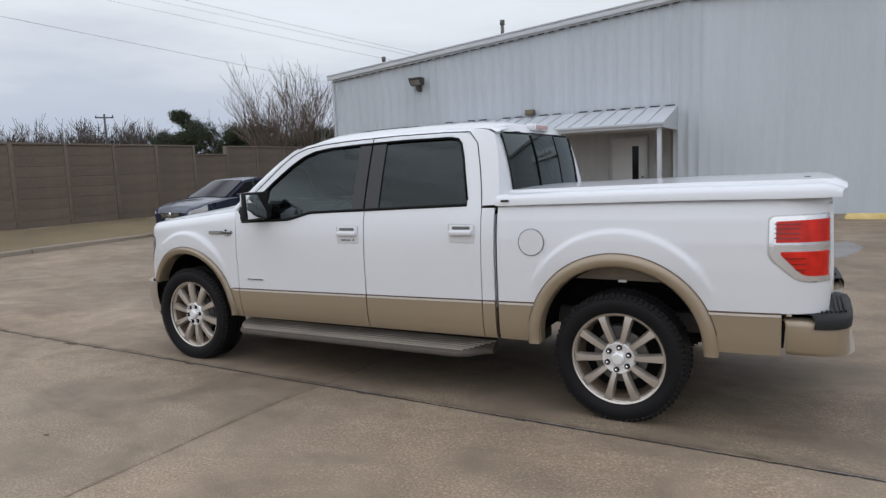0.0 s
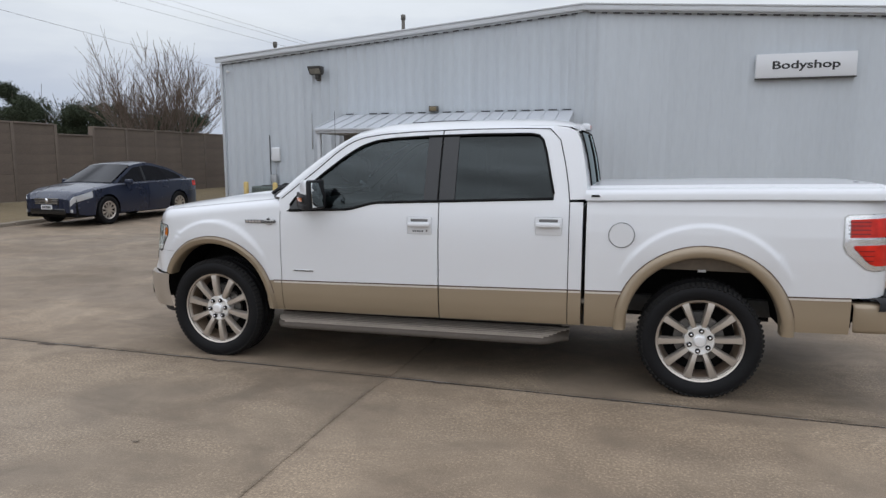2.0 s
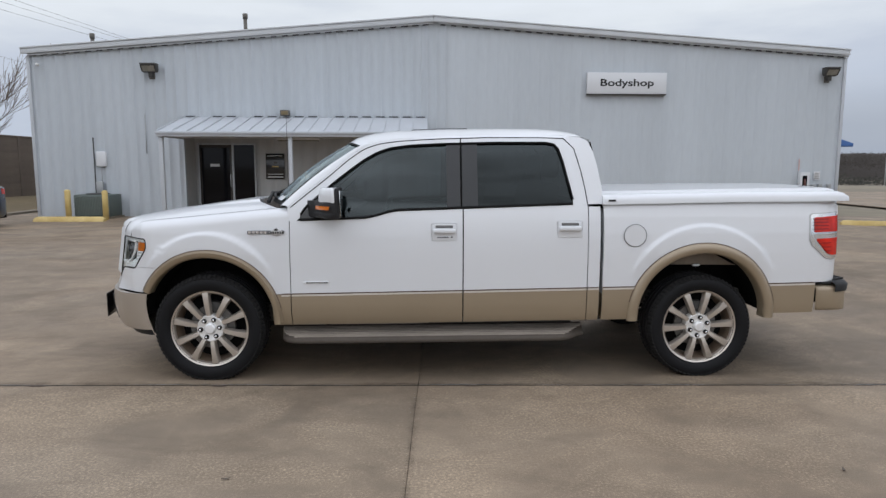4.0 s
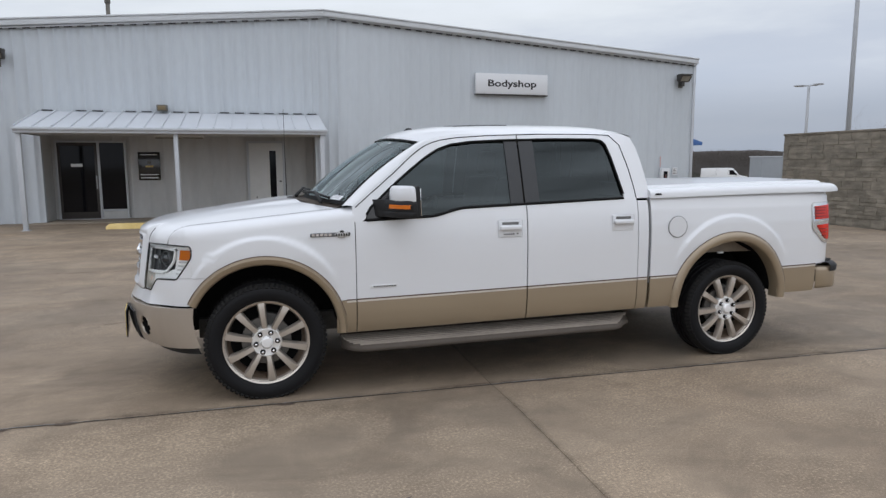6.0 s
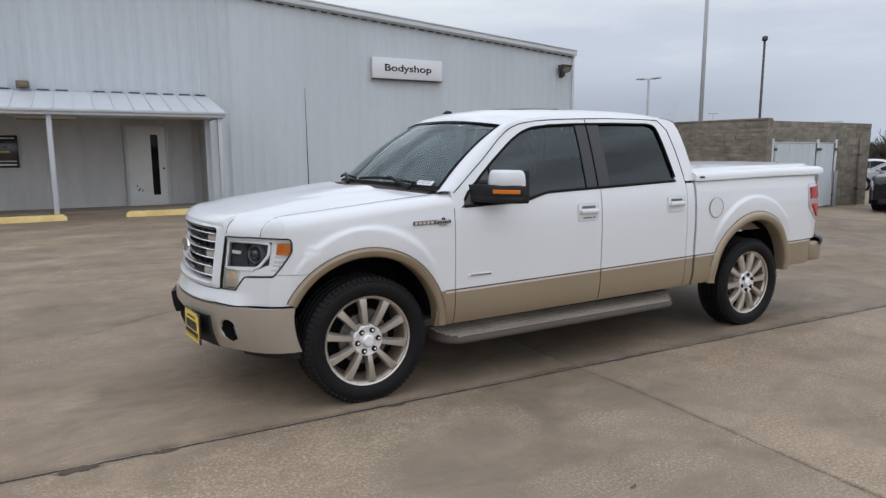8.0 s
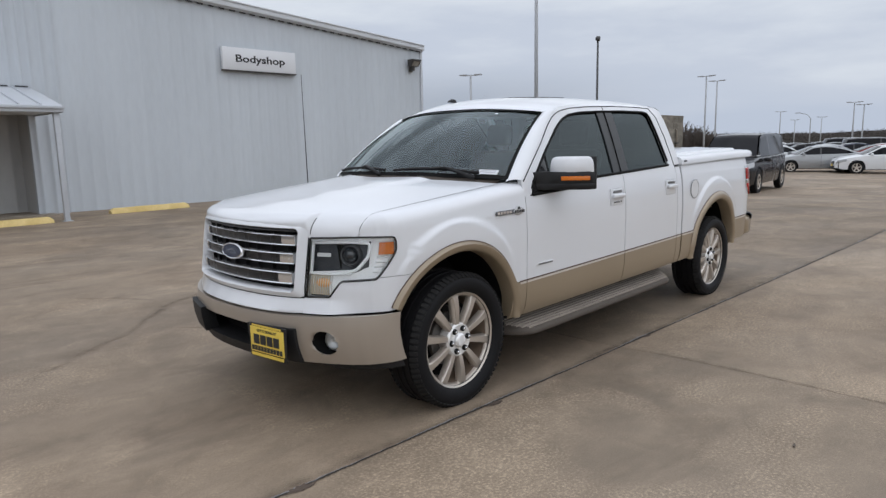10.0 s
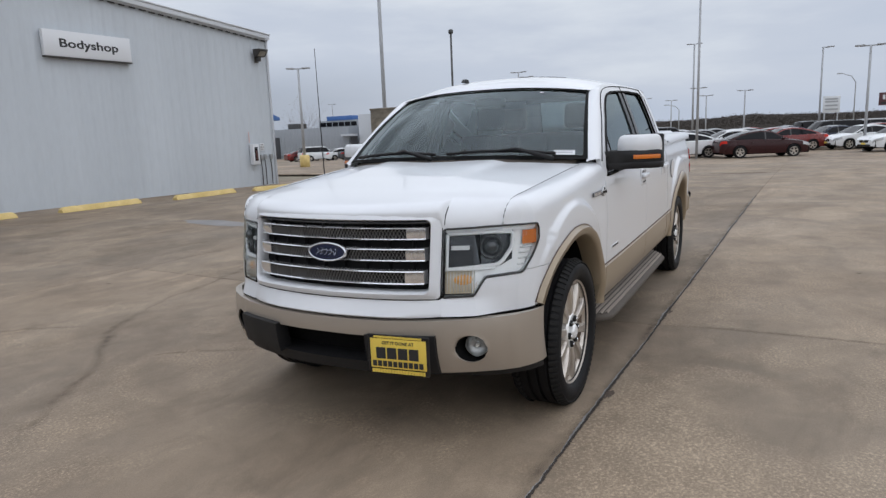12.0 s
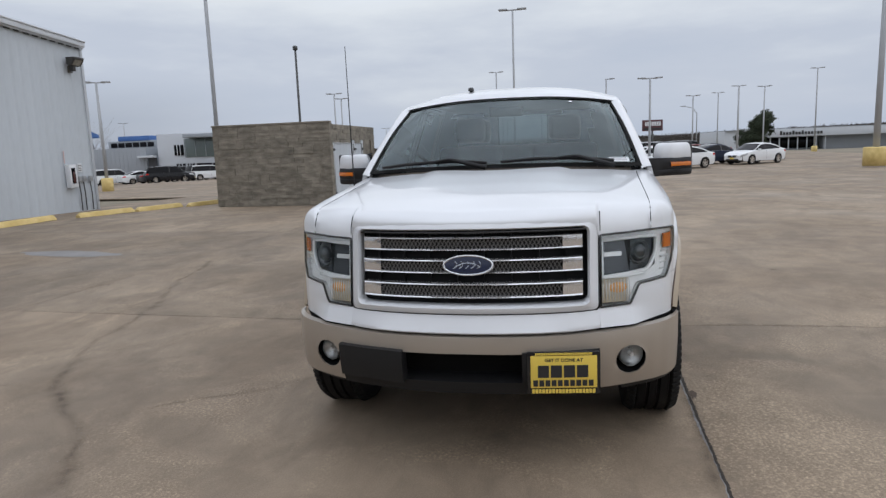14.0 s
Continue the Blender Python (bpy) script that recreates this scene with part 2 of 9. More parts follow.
def concrete_slab(name, tone, wear):
    """Old broom-finished concrete: tan and brown stains over metres, grey wear, fine pale and dark aggregate. tone: how pale this pour is; wear: how far the aggregate shows."""
    m = bpy.data.materials.new(name)
    m.use_nodes = True
    nt = m.node_tree
    b = nt.nodes["Principled BSDF"]
    geo = nt.nodes.new("ShaderNodeNewGeometry")

    def tex(scale, detail=5, rough=0.55, squash=(1, 1, 1), distort=0.0):
        mp = nt.nodes.new("ShaderNodeMapping")
        mp.inputs["Scale"].default_value = squash
        nt.links.new(geo.outputs["Position"], mp.inputs["Vector"])
        t = nt.nodes.new("ShaderNodeTexNoise")
        t.inputs["Scale"].default_value, t.inputs["Detail"].default_value = scale, detail
        t.inputs["Roughness"].default_value, t.inputs["Distortion"].default_value = rough, distort
        nt.links.new(mp.outputs[0], t.inputs["Vector"])
        return t.outputs["Fac"]

    def ramp(fac, stops):
        r = nt.nodes.new("ShaderNodeValToRGB")
        for k, (pos, v) in enumerate(stops):
            e = r.color_ramp.elements[k] if k < 2 else r.color_ramp.elements.new(pos)
            e.position, e.color = pos, (v, v, v, 1) if isinstance(v, float) else (*v, 1)
        nt.links.new(fac, r.inputs[0])
        return r.outputs[0]

    def mix(fac, c0, c1, how="MIX"):
        n = nt.nodes.new("ShaderNodeMix")
        n.data_type, n.blend_type = "RGBA", how
        for i, v in ((0, fac), (6, c0), (7, c1)):
            if isinstance(v, (float, int)):
                n.inputs[i].default_value = v
            elif isinstance(v, tuple):
                n.inputs[i].default_value = (*v, 1)
            else:
                nt.links.new(v, n.inputs[i])
        return n.outputs[2]

    col = ramp(tex(0.33, 6, 0.6, distort=0.6), [(0.30, (0.165, 0.124, 0.088)), (0.72, (0.315, 0.254, 0.190)), (0.5, (0.230, 0.182, 0.134))])
    grey = ramp(tex(0.16, 4, 0.5, (1, 2.2, 1)), [(0.42, 0.0), (0.70, 0.55)])
    col = mix(grey, col, (0.205, 0.184, 0.158))
    big = ramp(tex(0.13, 3, 0.5, (1, 1.7, 1), 0.4), [(0.36, 0.80), (0.64, 1.15)])
    col = mix(1.0, col, big, "MULTIPLY")
    tracks = ramp(tex(0.55, 5, 0.6, (0.35, 2.4, 1), 0.5), [(0.52, 0.0), (0.74, 0.5)])
    col = mix(tracks, col, (0.150, 0.122, 0.098))
    dark = ramp(tex(1.1, 6, 0.65, (0.7, 1.6, 1), 0.8), [(0.47, 0.0), (0.70, 0.85)])
    col = mix(dark, col, (0.128, 0.098, 0.072))
    info = nt.nodes.new("ShaderNodeObjectInfo")
    col = mix(0.30, col, mix(info.outputs["Random"], (0.20, 0.155, 0.112), (0.28, 0.225, 0.168)))
    # worn fields where the pale aggregate shows, smooth dirty fields between them
    worn = ramp(tex(0.85, 6, 0.62, (1, 1.2, 1), 0.7), [(0.44 - 0.06 * wear, 0.0), (0.58 - 0.05 * wear, 1.0)])
    speck = ramp(tex(62, 2, 0.75), [(0.34, 0.76), (0.76, 1.75), (0.54, 1.0)])
    fine = ramp(tex(140, 2, 0.7), [(0.30, 0.86), (0.75, 1.16)])
    col = mix(1.0, col, fine, "MULTIPLY")
    col = mix(1.0, col, mix(worn, (0.88, 0.88, 0.885), (1.12, 1.115, 1.105)), "MULTIPLY")
    col = mix(1.0, col, mix(worn, (1.0, 1.0, 1.0), speck), "MULTIPLY")
    col = mix(1.0, col, (1.135 * tone, 1.095 * tone, 1.04 * tone), "MULTIPLY")
    mott = ramp(tex(3.2, 6, 0.65, distort=0.6), [(0.28, 0.84), (0.72, 1.14)])
    col = mix(1.0, col, mott, "MULTIPLY")
    nt.links.new(col, b.inputs["Base Color"])
    nt.links.new(ramp(tex(0.5, 4), [(0.3, 0.62), (0.7, 0.85)]), b.inputs["Roughness"])
    b.inputs["Specular IOR Level"].default_value = 0.35
    bn = nt.nodes.new("ShaderNodeBump")
    bn.inputs["Strength"].default_value, bn.inputs["Distance"].default_value = 0.5, 0.004
    nt.links.new(tex(120, 3, 0.7), bn.inputs["Height"])
    nt.links.new(bn.outputs[0], b.inputs["Normal"])
    return m


M["concrete"] = concrete_slab("concrete", 1.0, -0.4)
M["concrete_worn"] = concrete_slab("worn_concrete", 1.03, 0.75)
M["concrete_worn_dark"] = concrete_slab("worn_dark_concrete", 0.90, 0.6)
M["concrete_dark"] = concrete_slab("dark_concrete", 0.83, 0.1)
M["concrete_pale"] = concrete_slab("pale_concrete", 1.09, -0.6)


def dirt_film():
    """Thin brown dirt that lets the concrete through: thickest where the fade attribute is 1, broken up by grain."""
    m = bpy.data.materials.new("dirt_film")
    m.use_nodes = True
    nt = m.node_tree
    b = nt.nodes["Principled BSDF"]
    b.inputs["Base Color"].default_value, b.inputs["Roughness"].default_value = (0.085, 0.064, 0.047, 1), 0.95
    at = nt.nodes.new("ShaderNodeAttribute")
    at.attribute_name = "fade"
    geo = nt.nodes.new("ShaderNodeNewGeometry")
    n = nt.nodes.new("ShaderNodeTexNoise")
    n.inputs["Scale"].default_value, n.inputs["Detail"].default_value = 9.0, 5.0
    nt.links.new(geo.outputs["Position"], n.inputs["Vector"])
    mr = nt.nodes.new("ShaderNodeMapRange")
    mr.inputs["From Min"].default_value, mr.inputs["From Max"].default_value = 0.25, 0.7
    nt.links.new(n.outputs["Fac"], mr.inputs["Value"])
    mul = nt.nodes.new("ShaderNodeMath")
    mul.operation = "MULTIPLY"
    nt.links.new(at.outputs["Fac"], mul.inputs[0])
    nt.links.new(mr.outputs[0], mul.inputs[1])
    tr = nt.nodes.new("ShaderNodeBsdfTransparent")
    mx = nt.nodes.new("ShaderNodeMixShader")
    nt.links.new(mul.outputs[0], mx.inputs[0])
    nt.links.new(tr.outputs[0], mx.inputs[1])
    nt.links.new(b.outputs[0], mx.inputs[2])
    nt.links.new(mx.outputs[0], nt.nodes["Material Output"].inputs["Surface"])
    return m


M["dirt_film"] = dirt_film()


# ---- building helpers ----
def link(name, bm, material, parent=None, label="", at=None, sharp=32, smooth=True):
    """The bmesh as one mesh object, in its parent's frame."""
    if isinstance(material, str) and material in GLASSES:
        c = Vector(GLASSES[material])
        if sum(f.normal.dot(f.calc_center_median() - c) * f.calc_area() for f in bm.faces if f.normal_update() is None) < 0:
            bmesh.ops.reverse_faces(bm, faces=bm.faces[:])
    if smooth:
        for f in bm.faces:
            f.smooth = True
        lim = radians(sharp)
        for e in bm.edges:
            e.smooth = len(e.link_faces) == 2 and e.calc_face_angle(0) < lim
    me = bpy.data.meshes.new(name)
    bm.to_mesh(me)
    bm.free()
    for mt in material if isinstance(material, (list, tuple)) else [material]:
        me.materials.append(M[mt] if isinstance(mt, str) else mt)
    ob = new(name, me)
    if parent is not None:
        ob.parent = parent
    if at is not None:
        ob.matrix_basis = at
    if label:
        ob["label"] = label
    return ob


def part(name, bm, material, parent, label="", **kw):
    return link(name, bm, material, parent, label, **kw)


def thing(name, label, category, at=None, group="", kind=""):
    """An Empty at a thing's base."""
    ob = new(name)
    ob.empty_display_size = 0.2
    if at is not None:
        ob.matrix_basis = at
    return tagged(ob, label, category, group, kind)


def box(bm, x0, x1, y0, y1, z0, z1, bevel=0.0, seg=2, m=None):
    c = bmesh.ops.create_cube(bm, size=1.0)["verts"]
    for v in c:
        v.co = Vector((x0 + (v.co.x + 0.5) * (x1 - x0), y0 + (v.co.y + 0.5) * (y1 - y0), z0 + (v.co.z + 0.5) * (z1 - z0)))
    if m is not None:
        bmesh.ops.transform(bm, matrix=m, verts=c)
    if bevel:
        es = list({e for v in c for e in v.link_edges})
        bmesh.ops.bevel(bm, geom=es, offset=bevel, segments=seg, profile=0.5, affect="EDGES")
    return bm


def new_box(*a, **k):
    return box(bmesh.new(), *a, **k)


def tube(bm, pts, radii, n=8, cap=True):
    """A round bar along pts, radii one number or one for each point."""
    pts = [Vector(p) for p in pts]
    if isinstance(radii, (int, float)):
        radii = [radii] * len(pts)
    rings = []
    side = None
    for i, p in enumerate(pts):
        d = (pts[min(i + 1, len(pts) - 1)] - pts[max(i - 1, 0)]).normalized()
        if side is None or abs(side.dot(d)) > 0.95:
            side = d.orthogonal().normalized()
        side = (side - d * side.dot(d)).normalized()
        up = d.cross(side)
        rings.append([bm.verts.new(p + radii[i] * (math.cos(6.2832 * k / n) * side + math.sin(6.2832 * k / n) * up)) for k in range(n)])
    for r0, r1 in zip(rings, rings[1:]):
        for k in range(n):
            bm.faces.new((r0[k], r0[(k + 1) % n], r1[(k + 1) % n], r1[k]))
    if cap and n > 2:
        bm.faces.new(rings[0][::-1])
        bm.faces.new(rings[-1])
    return bm


def new_tube(*a, **k):
    return tube(bmesh.new(), *a, **k)


def grid(bm, rows, close=False):
    """Quads over rows of points."""
    vs = [[bm.verts.new(p) for p in r] for r in rows]
    for r0, r1 in zip(vs, vs[1:]):
        n = len(r0)
        for k in range(n if close else n - 1):
            q = (r0[k], r0[(k + 1) % n], r1[(k + 1) % n], r1[k])
            if len(set(q)) == 4:
                bm.faces.new(q)
    return vs


def thick(bm, d):
    """Gives a sheet thickness d against its normals."""
    bmesh.ops.solidify(bm, geom=bm.faces[:], thickness=d)
    return bm


def prism(bm, outline, axis, lo, hi, bevel=0.0, seg=2):
    """An outline of (a, b) pairs drawn out along x, y or z from lo to hi."""
    put = {"x": lambda a, b, c: (c, a, b), "y": lambda a, b, c: (a, c, b), "z": lambda a, b, c: (a, b, c)}[axis]
    v0 = [bm.verts.new(put(a, b, lo)) for a, b in outline]
    v1 = [bm.verts.new(put(a, b, hi)) for a, b in outline]
    n = len(outline)
    f = [bm.faces.new(v0), bm.faces.new(v1[::-1])]
    f += [bm.faces.new((v0[i], v1[i], v1[(i + 1) % n], v0[(i + 1) % n])) for i in range(n)]
    bmesh.ops.recalc_face_normals(bm, faces=f)
    if bevel:
        es = list({e for v in v0 + v1 for e in v.link_edges})
        bmesh.ops.bevel(bm, geom=es, offset=bevel, segments=seg, profile=0.5, affect="EDGES")
    return bm


def new_prism(*a, **k):
    return prism(bmesh.new(), *a, **k)


def lettering(name, text, size, material, m, parent=None, depth=0.004, align="CENTER", squeeze=1.0, bold=0.0):
    """Words in the built-in font as a mesh."""
    cu = bpy.data.curves.new(name, "FONT")
    cu.body, cu.size, cu.extrude, cu.align_x, cu.align_y, cu.offset = text, size, depth, align, "CENTER", bold
    cu.resolution_u = 3
    ob = bpy.data.objects.new(name, cu)
    scene.collection.objects.link(ob)
    me = bpy.data.meshes.new_from_object(ob.evaluated_get(bpy.context.evaluated_depsgraph_get()))
    bpy.data.objects.remove(ob)
    bpy.data.curves.remove(cu)
    for v in me.vertices:
        v.co.x *= squeeze
    me.materials.clear()
    me.materials.append(M[material] if isinstance(material, str) else material)
    ob = new(name, me)
    if parent is not None:
        ob.parent = parent
    ob.matrix_basis = m
    return ob


def smooth01(x, a, b):
    t = min(1.0, max(0.0, (x - a) / (b - a)))
    return t * t * (3 - 2 * t)


def lerp_at(table, x):
    """Piecewise-linear reading of a short table of (x, value)."""
    for (x0, v0), (x1, v1) in zip(table, table[1:]):
        if x <= x1:
            return v0 + (v1 - v0) * max(0.0, (x - x0) / (x1 - x0))
    return table[-1][1]

M.update({
    "white_paint": surface("pearl_white_paint", (0.675, 0.685, 0.705), 0.30, grain=0.01, scale=200, blotch=0.02, blotch_scale=1.5, bump=0.0, coat=0.7, rough_var=0.04),
    "tan_paint": surface("tan_metallic_paint", (0.31, 0.245, 0.168), 0.36, metal=0.25, grain=0.03, scale=300, blotch=0.06, blotch_scale=2, bump=0.0, coat=0.5, rough_var=0.05),
    "champagne": surface("champagne_painted_bumper", (0.37, 0.32, 0.268), 0.34, metal=0.35, grain=0.03, scale=300, blotch=0.05, bump=0.0, coat=0.4),
    "dark_strip": surface("dark_pinstripe", (0.10, 0.06, 0.04), 0.4, grain=0, bump=0),
    "black_plastic": surface("black_grained_plastic", (0.014, 0.014, 0.015), 0.55, spec=0.3, grain=0.1, bump=0.2, bump_scale=400),
    "gloss_black": surface("gloss_black_trim", (0.012, 0.012, 0.013), 0.18, grain=0, blotch=0, bump=0, coat=0.3),
    "pillar_black": surface("black_pillar_film", (0.018, 0.019, 0.021), 0.32, grain=0.05, bump=0),
    # near-black with hardly any sheen: the shade of recesses put into the colour
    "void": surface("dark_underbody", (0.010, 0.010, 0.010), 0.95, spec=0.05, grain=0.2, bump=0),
    "underbody": surface("grey_underbody", (0.06, 0.058, 0.055), 0.8, grain=0.3, blotch=0.3, bump=0.3),
    "rubber": surface("tyre_rubber", (0.010, 0.010, 0.011), 0.55, spec=0.14, grain=0.15, scale=60, blotch=0.25, blotch_scale=5, bump=0.15, bump_scale=250),
    "alloy": surface("machined_alloy", (0.55, 0.50, 0.445), 0.30, metal=0.7, grain=0.03, blotch=0.05, bump=0.0),
    "alloy_bright": surface("bright_wheel_hub", (0.82, 0.81, 0.79), 0.3, metal=0.4, grain=0.03, blotch=0.05, bump=0),
    "alloy_tan": surface("tan_painted_alloy", (0.22, 0.162, 0.12), 0.45, metal=0.2, grain=0.05, blotch=0.1, bump=0),
    "chrome": surface("chrome", (0.80, 0.80, 0.81), 0.16, metal=0.85, grain=0, blotch=0, bump=0, rough_var=0.02),
    "satin_chrome": surface("satin_chrome", (0.84, 0.84, 0.84), 0.22, metal=0.3, grain=0.02, blotch=0.03, bump=0),
    "bright_trim": surface("bright_lamp_trim", (0.95, 0.95, 0.95), 0.22, metal=0.0, grain=0.02, blotch=0.03, bump=0, coat=0.4),
    "ribbed_silver": surface("ribbed_pale_reflector", (0.74, 0.64, 0.48), 0.25, metal=0.15, grain=0.15, scale=60, blotch=0.15, bump=0.4, bump_scale=120),
    "badge_silver": surface("dull_badge_silver", (0.48, 0.48, 0.48), 0.3, metal=0.5, grain=0.1, blotch=0.2, blotch_scale=30, bump=0),
    "pale_strip": surface("pale_metallic_strip", (0.62, 0.58, 0.52), 0.3, metal=0.2, grain=0.02, bump=0, coat=0.4),
    "tread": surface("dusty_tyre_tread", (0.020, 0.0195, 0.019), 0.7, spec=0.12, grain=0.3, scale=50, blotch=0.3, blotch_scale=6, bump=0.2, bump_scale=200),
    "dusty_tan": surface("dusty_tan_inner_panel", (0.22, 0.18, 0.14), 0.8, grain=0.2, scale=30, blotch=0.3, blotch_scale=5, bump=0.1),
    "disc": surface("brake_disc_steel", (0.18, 0.17, 0.16), 0.5, metal=0.7, grain=0.1),
    "badge_grey": surface("grey_badge_bar", (0.13, 0.13, 0.135), 0.35, metal=0.3, grain=0.1, bump=0),
    "lug": surface("dark_lug_nut", (0.010, 0.010, 0.010), 0.4, spec=0.2, metal=0.0, grain=0, bump=0),
    "red_lens": surface("red_tail_lens", (0.56, 0.020, 0.010), 0.2, spec=0.25, grain=0.10, scale=60, blotch=0.55, blotch_scale=14, bump=0.0, coat=0.15),
    "red_rib": surface("deep_red_lens_rib", (0.17, 0.008, 0.008), 0.15, grain=0.06, bump=0.0, coat=0.6),
    "brake_pale": surface("pale_pink_brake_lens", (0.50, 0.30, 0.28), 0.2, grain=0.05, blotch=0.1, bump=0, coat=0.5),
    "amber_lens": surface("amber_lens", (0.62, 0.16, 0.015), 0.15, grain=0.08, scale=80, blotch=0.1, bump=0.0, coat=0.6),
    "amber_pale": surface("pale_amber_reflector", (0.80, 0.40, 0.11), 0.25, metal=0.0, grain=0.2, scale=60, blotch=0.15, bump=0.5, bump_scale=120),
    "lens_grey": surface("headlight_bowl", (0.12, 0.124, 0.13), 0.25, metal=0.2, grain=0.1, blotch=0.2, blotch_scale=8, bump=0),
    "lens_dim": surface("smoked_lamp_chamber", (0.075, 0.080, 0.088), 0.22, metal=0.45, grain=0.1, blotch=0.3, blotch_scale=20, bump=0),
    "lens_dark": surface("projector_eye", (0.02, 0.022, 0.026), 0.06, grain=0, blotch=0, bump=0, coat=1.0),
    "oval_blue": surface("blue_enamel", (0.008, 0.014, 0.045), 0.2, grain=0, blotch=0, bump=0, coat=0.8),
    "mesh_black": surface("grille_shell", (0.010, 0.010, 0.011), 0.6, spec=0.12, grain=0, bump=0),
    "mesh_grey": surface("grey_grille_mesh", (0.15, 0.147, 0.145), 0.4, metal=0.3, grain=0.05, bump=0),
    "board": surface("running_board_rubber", (0.072, 0.058, 0.046), 0.75, grain=0.2, scale=50, blotch=0.2, blotch_scale=3, bump=0.3, bump_scale=200),
    "board_rib": surface("worn_board_ribs", (0.24, 0.205, 0.172), 0.7, grain=0.2, scale=50, blotch=0.3, blotch_scale=4, bump=0.2),
    "plate_yellow": surface("yellow_plate", (0.74, 0.54, 0.09), 0.4, grain=0.03, bump=0),
    "paper": surface("white_sticker", (0.75, 0.76, 0.78), 0.6, grain=0.02, bump=0),
    "seat_leather": surface("brown_leather", (0.055, 0.035, 0.025), 0.5, grain=0.15, blotch=0.15, bump=0.3),
    "cabin": surface("dark_cabin_plastic", (0.05, 0.051, 0.053), 0.7, grain=0.1, bump=0.1),
    "headliner": surface("pale_headliner", (0.32, 0.29, 0.25), 0.9, grain=0.05, bump=0.1),
    "gap_grey": surface("grey_panel_gap", (0.16, 0.16, 0.165), 0.6, grain=0, bump=0),
    "seal": surface("rubber_seal", (0.010, 0.010, 0.010), 0.7, spec=0.1, grain=0, bump=0),
    "tint_front": glass("tinted_side_glass", (0.12, 0.15, 0.155), ior=1.62),
    "tint_rear": glass("dark_privacy_glass", (0.03, 0.033, 0.036), ior=1.53),
    "windshield": glass("windshield_glass", (0.78, 0.88, 0.87), ior=1.72),
    "clear": glass("clear_lens", (0.97, 0.98, 0.98), ior=1.32),
    "mirror_glass": surface("mirror", (0.85, 0.87, 0.88), 0.02, metal=1.0, grain=0, blotch=0, bump=0, rough_var=0),
})
M.update({
    "galv_paint": surface("pale_canopy_steel", (0.50, 0.52, 0.55), 0.4, grain=0.06, blotch=0.12, blotch_scale=2, bump=0.05),
    "ac_green": surface("green_grey_enamel", (0.10, 0.125, 0.115), 0.5, grain=0.1, blotch=0.2),
    "ac_light": surface("worn_green_louvres", (0.17, 0.20, 0.185), 0.5, grain=0.1, blotch=0.2),
    "pink": surface("faded_pink_paint", (0.55, 0.40, 0.38), 0.7, grain=0.2),
    "pole_grey": surface("grey_pole_paint", (0.36, 0.37, 0.385), 0.55, grain=0.05, blotch=0.1, bump=0),
    "car_white": surface("white_car_paint", (0.72, 0.73, 0.74), 0.3, grain=0, blotch=0.02, bump=0, coat=0.6),
    "car_silver": surface("silver_car_paint", (0.36, 0.37, 0.38), 0.3, metal=0.5, grain=0, blotch=0.02, bump=0, coat=0.6),
    "car_grey": surface("grey_car_paint", (0.09, 0.092, 0.098), 0.3, metal=0.3, grain=0, blotch=0.02, bump=0, coat=0.6),
    "car_black": surface("black_car_paint", (0.009, 0.009, 0.011), 0.25, grain=0, blotch=0.02, bump=0, coat=0.25, spec=0.3),
    "car_navy": surface("navy_car_paint", (0.016, 0.023, 0.048), 0.28, metal=0.2, grain=0, blotch=0.02, bump=0, coat=0.4),
    "car_maroon": surface("maroon_car_paint", (0.032, 0.007, 0.008), 0.28, metal=0.1, grain=0, blotch=0.02, bump=0, coat=0.2, spec=0.3),
    "car_red": surface("red_car_paint", (0.17, 0.018, 0.016), 0.28, metal=0.2, grain=0, blotch=0.02, bump=0, coat=0.7),
    "car_lamp": surface("car_headlamp", (0.52, 0.53, 0.54), 0.12, metal=0.3, grain=0.1, scale=30, blotch=0.1, bump=0, coat=0.8),
    "bldg_grey": surface("grey_far_cladding", (0.30, 0.32, 0.345), 0.6, grain=0.05, blotch=0.06, bump=0),
    "bldg_white": surface("white_far_cladding", (0.52, 0.54, 0.57), 0.6, grain=0.04, blotch=0.05, bump=0),
    "green_glass": surface("greenish_far_glazing", (0.13, 0.16, 0.155), 0.12, grain=0, blotch=0.15, blotch_scale=0.6, bump=0, rough_var=0),
    "sign_blue": surface("blue_fascia", (0.05, 0.13, 0.34), 0.5, grain=0, bump=0),
    "sign_maroon": surface("maroon_sign_face", (0.085, 0.03, 0.035), 0.6, grain=0, bump=0),
})


# ---- the yard ----
def gz(x, y):
    """Height of the paving: a shallow gutter runs along under the truck, the yard falls away to the east and rises to the building."""
    z = -0.035 * smooth01(y, 3.0, 4.0)
    z += 0.0105 * min(max(y - 6.0, 0.0), 12.5) * (1 - 0.45 * smooth01(x, -4, 10))
    z -= 0.44 * smooth01(x, 4, 34) + 0.8 * smooth01(x + y, 70, 115)
    return z


def far_ground(x, y):
    z = -0.09 + min(gz(x, y), 0.10)
    if x < -15.6:
        z = 0.02 + 0.33 * smooth01(-x, 15.6, 19.0)
    return z - 0.02 * smooth01(math.hypot(x, y), 60, 300) * 60


bm = bmesh.new()
axis = [-900, -500, -250, -120, -70, -45, -30, -24, -19, -17, -15.6, -15.3, -12, -9, -6, -3, 0, 3, 6, 9, 12, 16, 20, 25, 30, 36, 45, 60, 90, 150, 300, 600, 900]
grid(bm, [[(x, y, far_ground(x, y)) for x in axis] for y in sorted({-a for a in axis})])
bmesh.ops.recalc_face_normals(bm, faces=bm.faces[:])
